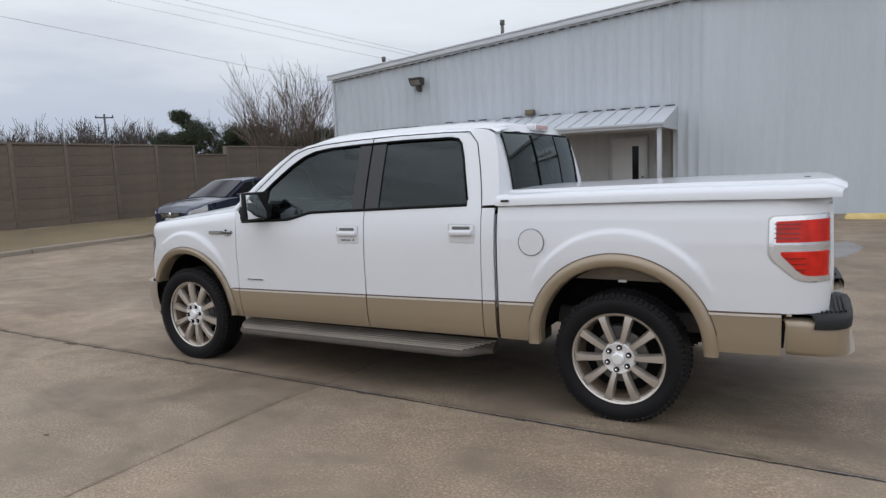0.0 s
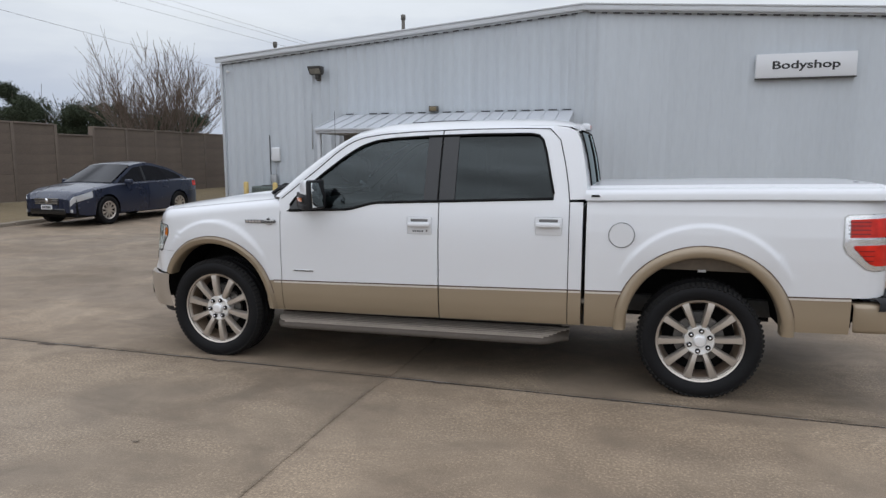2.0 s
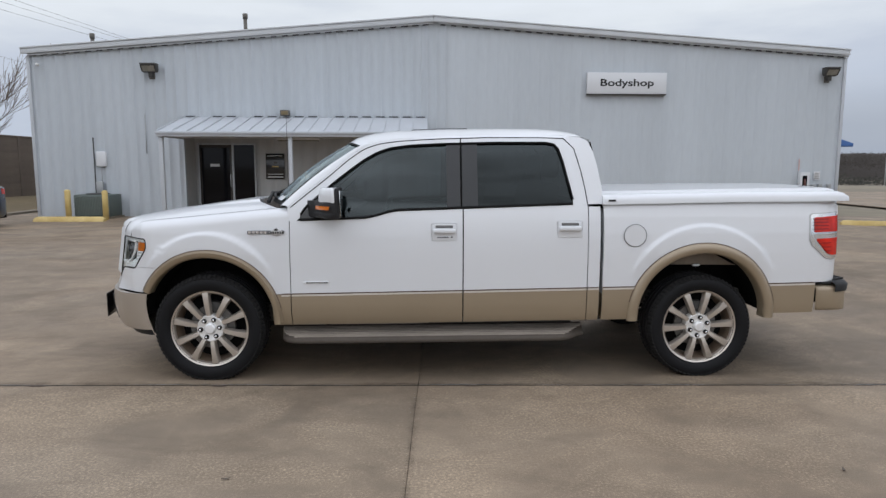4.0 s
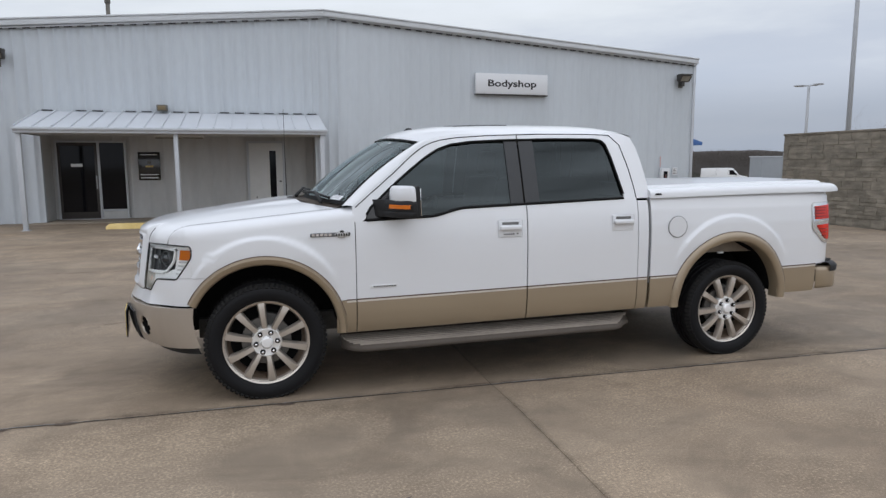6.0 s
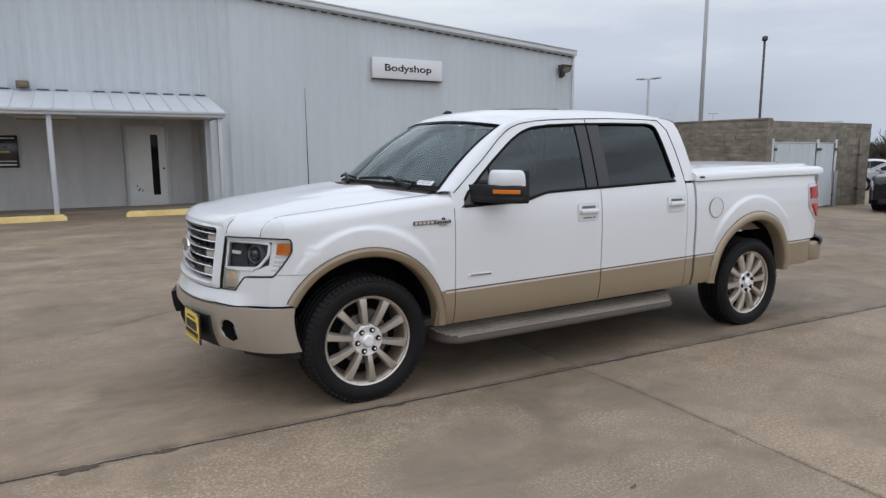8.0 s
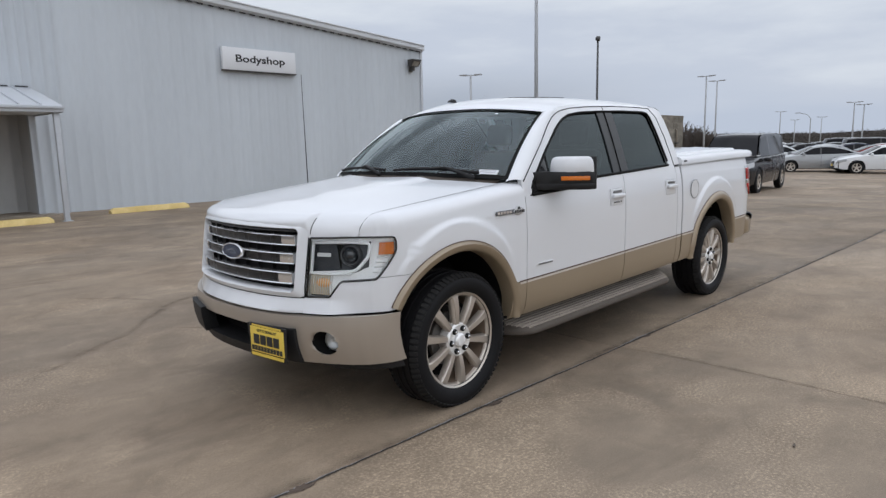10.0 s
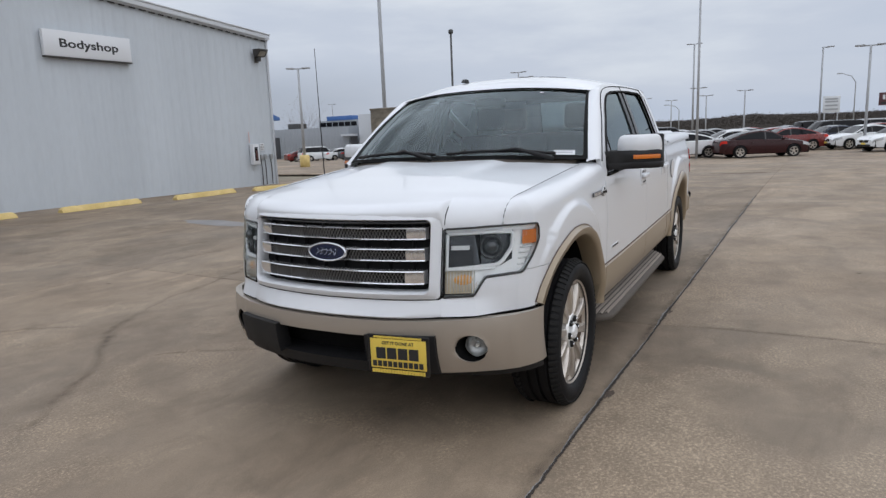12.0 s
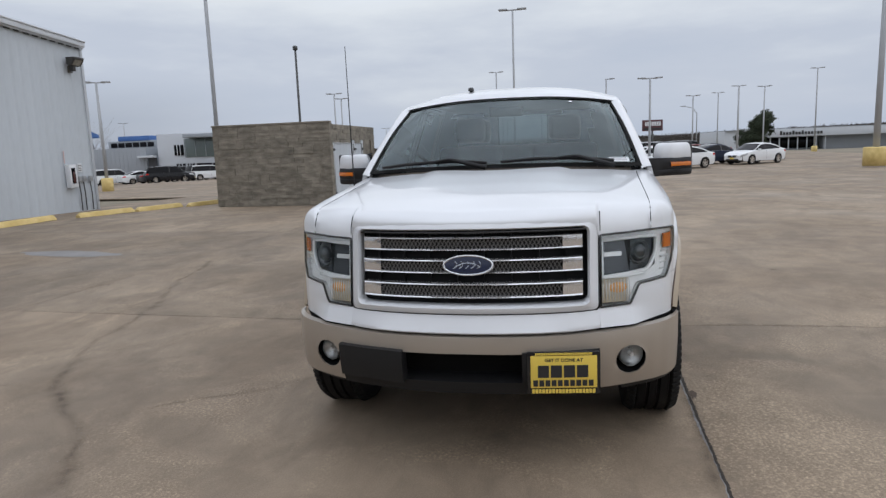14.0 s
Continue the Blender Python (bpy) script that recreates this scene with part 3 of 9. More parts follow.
tagged(link("ground", bm, "ground"), "bare brownish ground running out to the horizon", "ground", kind="structure")

pavement = thing("pavement", "tan cast concrete yard slabs with worn joints and stains", "pavement", kind="structure")
JX, JY, JT = -3.1, 3.66, radians(-1.85)
STEP = 6.1


def slab_place(a, b):
    return JX + a * math.cos(JT) - b * math.sin(JT), JY + a * math.sin(JT) + b * math.cos(JT)


KERB_X = -15.35
for i in range(-3, 13):
    for j in range(-4, 11):
        if j > 2 and i < 3:
            continue
        a0, a1, b0, b1 = i * STEP, (i + 1) * STEP, j * STEP, (j + 1) * STEP
        if i == -3:
            a0 = a1 - 0.35
        if j == 2 and i < 3:
            b1 = b0 + 4.0
        near = -2 <= i <= 2 and -2 <= j <= 1
        n = 16 if near else 3
        gap = 0.0035
        rows = []
        gu = 0.0014
        us = [a0 + gu] + [a0 + (a1 - a0) * k / n for k in range(1, n)] + [a1 - gu]
        vs = [b0 + gap] + [b0 + (b1 - b0) * k / n for k in range(1, n)] + [b1 - gap]
        for v in vs:
            row = []
            for u in us:
                x, y = slab_place(u, v)
                row.append((x, y, gz(x, y)))
            rows.append(row)
        bm = bmesh.new()
        grid(bm, rows)
        # edges turned down into the joints
        rim = [e for e in bm.edges if len(e.link_faces) == 1]
        ext = bmesh.ops.extrude_edge_only(bm, edges=rim)["geom"]
        for g in ext:
            if isinstance(g, bmesh.types.BMVert):
                g.co.z -= 0.03
        bmesh.ops.recalc_face_normals(bm, faces=bm.faces[:])
        pour = {(-1, -1): "concrete_worn_dark", (0, -1): "concrete_worn", (-1, -2): "concrete_worn_dark", (0, -2): "concrete_worn", (0, 0): "concrete_dark", (1, 0): "concrete_dark", (1, -1): "concrete_worn", (-1, 0): "concrete_pale", (0, 1): "concrete_dark"}.get((i, j), "concrete")
        part("slab", bm, pour, pavement, sharp=40)

# worn filler standing in the two joints by the truck, with chipped edges
bm = bmesh.new()
edge = bmesh.new()
rng = random.Random(4)
rows, pale = [], []
for k in range(2300):
    u = -9 + k * 0.0082
    broken = max(0.0, noise.noise((u * 0.8, 9.1, 0)) - 0.05)
    w0 = 0.004 + 0.012 * max(0, noise.noise((u * 1.3, 0.3, 0))) + 0.030 * broken * max(0, noise.noise((u * 9, 4, 0))) + 0.005 * rng.random()
    w1 = 0.004 + 0.008 * max(0, noise.noise((u * 2.1, 7.3, 0))) + 0.085 * broken * max(0, noise.noise((u * 6, 8, 0))) + 0.007 * rng.random()
    o = 0.009 * noise.noise((u * 0.9, 5, 0)) + 0.007 * noise.noise((u * 14, 2, 0))
    rows.append([(*slab_place(u, q + o), 0) for q in (-w1, 0.0, w0)])
    wp = 0.016 * max(0.0, noise.noise((u * 1.9, 13, 0)) + 0.25) + 0.004 * rng.random()
    pale.append([(*slab_place(u, q + o), 0) for q in (w0 - 0.001, w0 + wp)])
grid(bm, [[(x, y, gz(x, y) + 0.0025) for x, y, z in r] for r in rows])
grid(edge, [[(x, y, gz(x, y) + 0.0018) for x, y, z in r] for r in pale])
bmesh.ops.recalc_face_normals(edge, faces=edge.faces[:])
tagged(link("worn_slab_edge", edge, "patch", smooth=False), "pale worn edge of a concrete slab along its joint", "slab edge", kind="stuff")
bmesh.ops.recalc_face_normals(bm, faces=bm.faces[:])
tagged(link("joint_filler", bm, "joint", smooth=False), "dark crumbling joint filler between concrete slabs", "joint filler", kind="stuff")


def dirt_band(points, width, seed, strength=0.8, wander=0.03):
    """Dirt washed along a joint or a crack: a soft film, densest in the middle, of uneven width."""
    dense = []
    for (x0, y0), (x1, y1) in zip(points, points[1:]):
        n = max(2, int(math.hypot(x1 - x0, y1 - y0) / 0.05))
        dense += [(x0 + (x1 - x0) * k / n, y0 + (y1 - y0) * k / n) for k in range(n)]
    dense.append(points[-1])
    bm = bmesh.new()
    fade = bm.verts.layers.float.new("fade")
    rows = []
    for k, (x, y) in enumerate(dense):
        (xa, ya), (xb, yb) = dense[max(k - 2, 0)], dense[min(k + 2, len(dense) - 1)]
        d = Vector((xb - xa, yb - ya, 0)).normalized()
        o = wander * (noise.noise((x * 1.7, y * 1.7, seed)) + 0.5 * noise.noise((x * 6, y * 6, seed)))
        w = width * (0.55 + 1.1 * abs(noise.noise((x * 2.2, y * 2.2, seed + 3))) + 0.35 * noise.noise((x * 9, y * 9, seed)))
        end = min(1.0, k / 8, (len(dense) - 1 - k) / 8)
        e = end * strength * min(1.0, 0.55 + 0.9 * abs(noise.noise((x * 1.1, y * 1.1, seed + 7))))
        row = []
        for q, f in ((-1, 0), (-0.55, 0.35), (-0.18, 0.8), (0, 1), (0.18, 0.8), (0.55, 0.35), (1, 0)):
            px, py = x - d.y * (o + q * w), y + d.x * (o + q * w)
            v = bm.verts.new((px, py, gz(px, py) + 0.0035))
            v[fade] = f * e
            row.append(v)
        rows.append(row)
    for r0, r1 in zip(rows, rows[1:]):
        for k in range(6):
            bm.faces.new((r0[k], r0[k + 1], r1[k + 1], r1[k]))
    bmesh.ops.recalc_face_normals(bm, faces=bm.faces[:])
    return tagged(link("paving_crack", bm, "dirt_film", smooth=False), "soft brown dirt along a crack in the concrete", "crack", kind="stuff")


dirt_band([(0.3, 9.35), (-0.6, 9.1), (-1.38, 8.89), (-2.24, 8.54), (-3.13, 8.24), (-3.81, 8.12), (-4.41, 7.92), (-4.66, 7.77), (-4.88, 7.48), (-5.2, 7.15), (-5.45, 6.93), (-5.98, 6.56), (-6.5, 6.2)], 0.085, 1, 0.48, 0.07)
dirt_band([(-5.2, 7.0), (-5.05, 6.8), (-4.89, 6.62), (-4.6, 6.2), (-4.3, 5.9)], 0.06, 2, 0.36, 0.06)
dirt_band([(-4.66, 7.77), (-4.74, 7.88), (-4.8, 8.05), (-5.0, 8.4), (-5.4, 8.8)], 0.06, 3, 0.40, 0.06)
dirt_band([slab_place(0, -0.03), slab_place(0.0, -2.0), slab_place(-0.0, -4.0), slab_place(0, -6.0)], 0.055, 4, 0.60, 0.012)
dirt_band([slab_place(0, 0.05), slab_place(0.0, 3.0), slab_place(0.0, 6.0)], 0.030, 5, 0.5, 0.012)
dirt_band([slab_place(-9, 0.02), slab_place(-4, 0.03), slab_place(0, 0.03), slab_place(9, 0.02)], 0.07, 6, 0.55, 0.02)


def chip(x, y, size, seed):
    """A place where the slab's edge has broken away."""
    bm = bmesh.new()
    rr = random.Random(seed + 50)
    ring = []
    for k in range(26):
        a, q = 2 * math.pi * k / 26, 0.45 + 0.75 * rr.random()
        px, py = x + size * 1.2 * q * math.cos(a), y + size * 0.45 * q * math.sin(a)
        ring.append(bm.verts.new((px, py, gz(px, py) + 0.004)))
    bm.faces.new(ring)
    return tagged(link("broken_edge", bm, "grit", smooth=False), "broken slab edge filled with dark grit", "crack", kind="stuff")


for k, (x, y, size) in enumerate(((-4.54, 3.69, 0.075), (-6.25, 3.73, 0.12), (-5.88, 3.735, 0.09), (-2.72, 3.63, 0.06), (-6.9, 3.76, 0.08), (-1.5, 3.59, 0.05))):
    chip(x, y, size * 0.75, k)
# a few dead leaves and bits of grit
for k, (x, y, a) in enumerate(((-1.7, 9.6, 10), (-3.6, 9.3, 120), (-4.05, 2.2, 15), (-0.9, 2.2, 70))):
    bm = bmesh.new()
    grid(bm, [[(0.024 * u, 0.007 * v * (1 - u * u), 0.004 + 0.006 * u * u + 0.003 * v * v) for v in (-1, 0, 1)] for u in (-1, -0.6, -0.2, 0.2, 0.6, 1)])
    tagged(link("dead_leaf", bm, "bark", at=pose(x, y, gz(x, y), 0, 0, a)), "small dry brown leaf lying on the concrete", "leaf")

# worn pale wash on the paving
bm = bmesh.new()
rows = []
for k in range(25):
    t = k / 24
    half_w = 0.55 * math.sin(math.pi * t) ** 0.7
    rows.append([(0.55 + 0.5 * q * half_w + 0.25 * (t - 0.5), 11.0 + 2.0 * t + 0.10 * noise.noise((t * 9, q, 2)), 0) for q in (-1, -0.3, 0.3, 1)])
grid(bm, [[(x + 0.06 * noise.noise((x * 4, y * 4, 1)), y, gz(x, y) + 0.003) for x, y, z in r] for r in rows])
bmesh.ops.recalc_face_normals(bm, faces=bm.faces[:])
tagged(link("pale_stain", bm, "stain_film"), "pale bluish paint stain on the concrete", "stain", kind="stuff")

# kerb and the grass verge
kerb = thing("kerb", "low concrete kerb beside dry grass", "kerb", kind="structure")
for k in range(14):
    y0 = -22 + k * 3.05
    part("kerb_stone", new_box(-15.58, KERB_X, y0 + 0.006, y0 + 3.044, -0.2, 0.10 + gz(-15.4, y0 + 1.5) * 0.5, bevel=0.025), "kerb", kerb)
bm = bmesh.new()
xs = [-15.58 - 0.2 * k for k in range(60)]
rows = []
for k in range(150):
    y = -24 + k * 0.42
    rows.append([(x, y, 0.075 + 0.27 * smooth01(-x, 15.6, 19.0) + 0.025 * noise.noise((x * 2, y * 2, 0)) + 0.02 * noise.noise((x * 0.6, y * 0.6, 3))) for x in xs])
grid(bm, rows)
bmesh.ops.recalc_face_normals(bm, faces=bm.faces[:])
tagged(link("grass_verge", bm, "grass"), "dry winter grass verge below the fence", "grass", kind="stuff")

# ---- precast fence ----
FX = -19.0
fence = thing("fence", "tall brown precast concrete fence with stacked ribbed planks", "fence", kind="structure")
FENCE_TOP = 2.67
ypost = [16.38 + 1.545 * (k - 16) for k in range(24)]
plank_mesh = None
for k, y in enumerate(ypost):
    low = k == 16
    part("post", new_box(FX - 0.09, FX + 0.078, y - 0.06, y + 0.06, 0.0, FENCE_TOP + 0.04, bevel=0.015), "fence", fence)
    if k == len(ypost) - 1:
        break
    rows = 8 if not low else 7
    for r in range(rows):
        z0 = 0.24 + r * 0.302
        if plank_mesh is None:
            bm = new_box(-0.05, 0.05, 0.055, 1.49, 0.0, 0.302, bevel=0.004, seg=1)
            # shallow ribs along each plank
            for q in range(3):
                box(bm, 0.05, 0.057, 0.065, 1.48, 0.016 + q * 0.097, 0.086 + q * 0.097)
            ob = part("plank", bm, "fence", fence)
            plank_mesh = ob.data
        else:
            ob = new("plank", plank_mesh)
            ob.parent = fence
        ob.matrix_basis = pose(FX, y, z0)
    zt = 0.24 + rows * 0.302
    part("cap", new_box(FX - 0.08, FX + 0.09, y + 0.06, y + 1.485, zt, zt + 0.06, bevel=0.01), "fence", fence)

# ---- the metal building ----
BX0, BX1, BY = -14.12, 9.34, 18.35
PEAK_X, PEAK_Z, EAVE_L, EAVE_R = -2.72, 5.66, 4.71, 4.81
RX0, RX1, RZ, RY = -9.9, -3.02, 2.50, 19.25


def roof_z(x):
    if x < PEAK_X:
        return EAVE_L + (PEAK_Z - EAVE_L) * (x - BX0) / (PEAK_X - BX0)
    return EAVE_R + (PEAK_Z - EAVE_R) * (BX1 - x) / (BX1 - PEAK_X)


def base_z(x):
    return gz(x, 18.0) - 0.05


def siding_sheet(x0, x1, y, zb, zt, ribs=3, face=-1, depth=0.032):
    """A ribbed steel sheet; zb and zt are functions of x."""
    bm = bmesh.new()
    prof = [(x0, 0)]
    step = (x1 - x0) / ribs
    for k in range(ribs):
        c = x0 + (k + 0.5) * step
        prof += [(c - 0.045, 0), (c - 0.022, depth), (c + 0.022, depth), (c + 0.045, 0)]
    prof.append((x1, 0))
    rows = [[(x, y + face * d, zb(x)) for x, d in prof], [(x, y + face * d, zt(x)) for x, d in prof]]
    grid(bm, rows)
    return bm


wall = thing("wall_south", "pale grey ribbed steel gable wall of the body shop", "wall", kind="structure")
W = 0.914
x = BX0
while x < BX1 - 0.05:
    x1 = min(x + W, BX1)
    cuts = sorted({x, x1} | {c for c in (RX0, RX1) if x < c < x1})
    for a0, a1 in zip(cuts, cuts[1:]):
        inside = a0 >= RX0 - 0.01 and a1 <= RX1 + 0.01
        zb = (lambda q: RZ) if inside else base_z
        part("siding_sheet", siding_sheet(a0, a1, BY, zb, roof_z, max(1, round((a1 - a0) / 0.305)), depth=0.036 if a0 < PEAK_X else 0.010), "siding", wall, sharp=20)
    x = x1
bm = bmesh.new()
# solid core behind the sheets, round the recess
for a0, a1, lo in ((BX0 + 0.01, RX0, 0), (RX0, RX1, RZ), (RX1, BX1 - 0.01, 0)):
    cut = sorted({a0, a1} | ({PEAK_X} if a0 < PEAK_X < a1 else set()))
    for c0, c1 in zip(cut, cut[1:]):
        prism(bm, [(c0, lo - 0.2 if lo == 0 else lo), (c1, lo - 0.2 if lo == 0 else lo), (c1, roof_z(c1) - 0.02), (c0, roof_z(c0) - 0.02)], "y", BY + 0.004, BY + 0.12)
part("wall_core", bm, "siding", wall, smooth=False)

for name, xx in (("wall_west", BX0), ("wall_east", BX1)):
    s = -1 if name == "wall_west" else 1
    w2 = thing(name, "pale grey ribbed steel side wall", "wall", kind="structure")
    zt = EAVE_L if s < 0 else EAVE_R
    for k in range(26):
        y0 = BY + 0.05 + k * W
        bm = siding_sheet(y0, y0 + W, 0, lambda q: -0.3, lambda q: zt, 3, face=1)
        bmesh.ops.transform(bm, matrix=Matrix(((0, s, 0, xx), (1, 0, 0, 0), (0, 0, 1, 0), (0, 0, 0, 1))), verts=bm.verts[:])
        bmesh.ops.recalc_face_normals(bm, faces=bm.faces[:])
        part("siding_sheet", bm, "siding", w2, sharp=20)
w3 = tagged(link("wall_north", new_box(BX0, BX1, BY + 23.8, BY + 23.95, -0.3, 4.6), "siding"), "plain grey steel rear wall", "wall", kind="structure")

roof = thing("roof", "low-pitched pale steel roof with a rake trim", "roof", kind="structure")
for a0, a1 in ((BX0 - 0.12, PEAK_X), (PEAK_X, BX1 + 0.04)):
    z0, z1 = roof_z(a0), roof_z(a1)
    part("roof_slope", new_prism([(a0, z0), (a1, z1), (a1, z1 + 0.07), (a0, z0 + 0.07)], "y", BY - 0.10, BY + 24), "trim", roof)
    part("rake_trim", new_prism([(a0, z0 - 0.055), (a1, z1 - 0.055), (a1, z1 + 0.085), (a0, z0 + 0.085)], "y", BY - 0.17, BY - 0.102, bevel=0.012), "rake", roof)
    part("rake_cap", new_prism([(a0, z0 + 0.085), (a1, z1 + 0.085), (a1, z1 + 0.125), (a0, z0 + 0.125)], "y", BY - 0.20, BY + 0.15, bevel=0.008), "rake", roof)
    part("rake_return", new_prism([(a0 + 0.15, z0 - 0.095), (a1, z1 - 0.095), (a1, z1 - 0.058), (a0 + 0.15, z0 - 0.058)], "y", BY - 0.10, BY - 0.04), "rake", roof)
    # short dark boxes under the trim paint its dotted shadow line
    nd = int((a1 - a0) / 0.305)
    for k in range(nd):
        xa = a0 + 0.2 + (a1 - a0 - 0.2) * k / nd
        xb = xa + 0.17 + 0.06 * noise.noise((xa, 3, 0))
        sl = (z1 - z0) / (a1 - a0)
        za, zb = z0 + sl * (xa - a0), z0 + sl * (xb - a0)
        part("rib_gap", new_prism([(xa, za - 0.125), (xb, zb - 0.125), (xb, zb - 0.097), (xa, za - 0.097)], "y", BY - 0.075, BY - 0.045), "trim_dark", roof)
for xc, zc in ((BX0, roof_z(BX0)), (BX1, roof_z(BX1))):
    part("corner_trim", new_box(xc - 0.045, xc + 0.045, BY - 0.045, BY + 0.045, base_z(xc), zc - 0.1, bevel=0.006), "trim", wall)

# the recessed entrance
porch = thing("wall_porch", "weathered grey steel wall of the recessed entrance", "wall", kind="structure")
k = RX0
while k < RX1 - 0.02:
    k1 = min(k + 0.86, RX1)
    part("siding_sheet", siding_sheet(k, k1, RY, lambda q: 0.0, lambda q: RZ + 0.05, 2, depth=0.02), "porch", porch, sharp=20)
    k = k1
part("backing", new_box(RX0, RX1, RY + 0.004, RY + 0.1, 0, RZ + 0.05), "porch", porch)
for xx, s in ((RX0, 1), (RX1, -1)):
    part("return_wall", new_box(min(xx, xx - s * 0.06), max(xx, xx - s * 0.06), BY + 0.125, RY, 0, RZ), "porch", porch)
tagged(link("porch_ceiling", new_box(RX0, RX1, BY + 0.125, RY, RZ, RZ + 0.05), "porch"), "grey steel soffit of the entrance", "ceiling", kind="structure")
tagged(link("porch_slab", new_box(RX0 - 0.3, RX1 + 0.3, BY - 0.4, RY + 0.02, -0.1, 0.11, bevel=0.015), "kerb"), "thin concrete entrance slab", "slab", kind="structure")


# ---- the pickup truck; lengths run from nose (-x) to tail (+x), the driver's side is -y ----
truck = thing("pickup_truck", "white crew-cab pickup truck with tan lower body, parked on concrete", "pickup truck",
              pose(-2.8, 4.79, -0.035))
HF, HR = -1.842, 1.828
HUB_Z = {HF: 0.391, HR: 0.386}
ARCH_Z = {HF: 0.436, HR: 0.468}
R_IN = {HF: 0.500, HR: 0.494}
R_FLARE = {HF: 0.546, HR: 0.560}
R_BULGE = {HF: 0.532, HR: 0.598}
BULGE_Z = {HF: 0.587, HR: 0.576}
HW = [(0.30, 0.90), (0.42, 0.930), (0.47, 0.953), (0.56, 0.968), (0.70, 0.972), (0.95, 0.976), (1.10, 0.970), (1.22, 0.956), (1.30, 0.935), (1.40, 0.90)]
PLAN = [(-2.60, 0.77), (-2.52, 0.84), (-2.40, 0.895), (-2.25, 0.928), (-2.05, 0.948), (-1.85, 0.957), (-1.3, 0.972), (0, 0.976), (1.8, 0.976), (2.6, 0.966), (2.70, 0.958), (2.78, 0.940), (2.84, 0.912), (2.885, 0.875), (2.915, 0.82)]


def strip_z(x):
    return 0.655 + 0.017 * (x + 1.3)


def half(x, z):
    """Half width of the body side at length x and height z."""
    w = lerp_at(HW, z) - 0.976 + lerp_at(PLAN, x)
    for h in (HF, HR):
        rad = math.hypot(x - h, z - BULGE_Z[h])
        if rad < R_BULGE[h]:
            w += 0.023 * (1 - smooth01(rad, R_BULGE[h] - 0.026, R_BULGE[h])) * smooth01(z, 0.72, 1.03)
    return w


def spread(a, b, n):
    return [a + (b - a) * k / n for k in range(n + 1)]


def side_sheet(xs, lo, hi, rows, s, fn=half, out=0.0, turn=0.018):
    """A body panel between two height lines, its edges turned in."""
    bm = bmesh.new()
    cols = []
    for x in xs:
        z0, z1 = lo(x), hi(x)
        cols.append([(x, s * (fn(x, z0 + (z1 - z0) * k / rows) + out), z0 + (z1 - z0) * k / rows) for k in range(rows + 1)])
    grid(bm, cols)
    if turn:
        rim = [e for e in bm.edges if len(e.link_faces) == 1]
        for g in bmesh.ops.extrude_edge_only(bm, edges=rim)["geom"]:
            if isinstance(g, bmesh.types.BMVert):
                g.co.y -= s * turn
    bmesh.ops.recalc_face_normals(bm, faces=bm.faces[:])
    return bm


def arch_lo(h, base, r=None):
    r = r or R_IN[h]

    def f(x):
        q = r * r - (x - h) ** 2
        return max(base(x), ARCH_Z[h] + math.sqrt(q)) if q > 0 else base(x)
    return f


def arch_xs(h, x0, x1, r=None, n=34):
    """Stations from x0 to x1, crowded where the arch is steep."""
    r = r or R_IN[h]
    xs = [h - (r + 0.02) * math.cos(math.pi * k / n) for k in range(n + 1)]
    xs = [x for x in xs if x0 < x < x1]
    xs += [x0, x1] + [x for x in spread(x0, x1, int((x1 - x0) / 0.025)) if abs(x - h) > r + 0.02]
    return sorted(set(xs))


def rocker(x):
    return 0.418 + 0.012 * (x + 1.2)


FEND_TOP = [(-2.50, 1.158), (-2.3, 1.186), (-2.1, 1.205), (-1.8, 1.235), (-1.5, 1.265), (-1.2, 1.292)]


def fend_top(x):
    return lerp_at(FEND_TOP, x)


def hood_half(x):
    return lerp_at([(-2.6, 0.786), (-2.4, 0.797), (-2.0, 0.810), (-1.5, 0.822), (-1.2, 0.840)], x)


def belt(x):
    """Lower edge of the side windows: it dips ahead of the driver's elbow."""
    return 1.291 - 0.046 * (1 - smooth01(x, -0.70, -0.43)) + 0.034 * x


def rear_body(x):
    return lerp_at([(1.045, 1.305), (2.92, 1.340)], x)


# plan line of the nose corner, from beside the grille round to the fender
CORNER = [(-2.640, 0.555), (-2.578, 0.698), (-2.535, 0.745), (-2.485, 0.80), (-2.425, 0.858), (-2.36, 0.896), (-2.27, 0.923), (-2.15, 0.942), (-2.05, 0.948)]
run, CORNER_X, CORNER_Y = 0.0, [], []
for k, q in enumerate(CORNER):
    run += math.dist(q, CORNER[k - 1]) if k else 0.0
    CORNER_X.append((run, q[0]))
    CORNER_Y.append((run, q[1]))


def skin(u, z, s, out=0.0):
    """Point of the nose corner at length u along its plan line and height z; out is towards the outside."""
    x0, y0 = lerp_at(CORNER_X, u), lerp_at(CORNER_Y, u)
    dx, dy = lerp_at(CORNER_X, u + 0.02) - lerp_at(CORNER_X, u - 0.02), lerp_at(CORNER_Y, u + 0.02) - lerp_at(CORNER_Y, u - 0.02)
    n = math.hypot(dx, dy) or 1.0
    w = smooth01(x0, -2.44, -2.24)
    x = x0 + (1 - w) * (0.16 * max(z - 0.78, 0) + 0.05 * max(0.72 - z, 0))
    y = y0 * (1 - w) + half(x, z) * w
    return (x - out * dy / n, s * (y + out * dx / n), z)


LAMP_LO = [(0.012, 0.742), (0.150, 0.748), (0.160, 0.756), (0.205, 0.822), (0.216, 0.829), (0.388, 0.836), (0.402, 0.842), (0.504, 0.974), (0.512, 0.992)]
LAMP_HI = [(0.012, 1.056), (0.20, 1.062), (0.480, 1.058), (0.498, 1.054), (0.512, 1.034)]
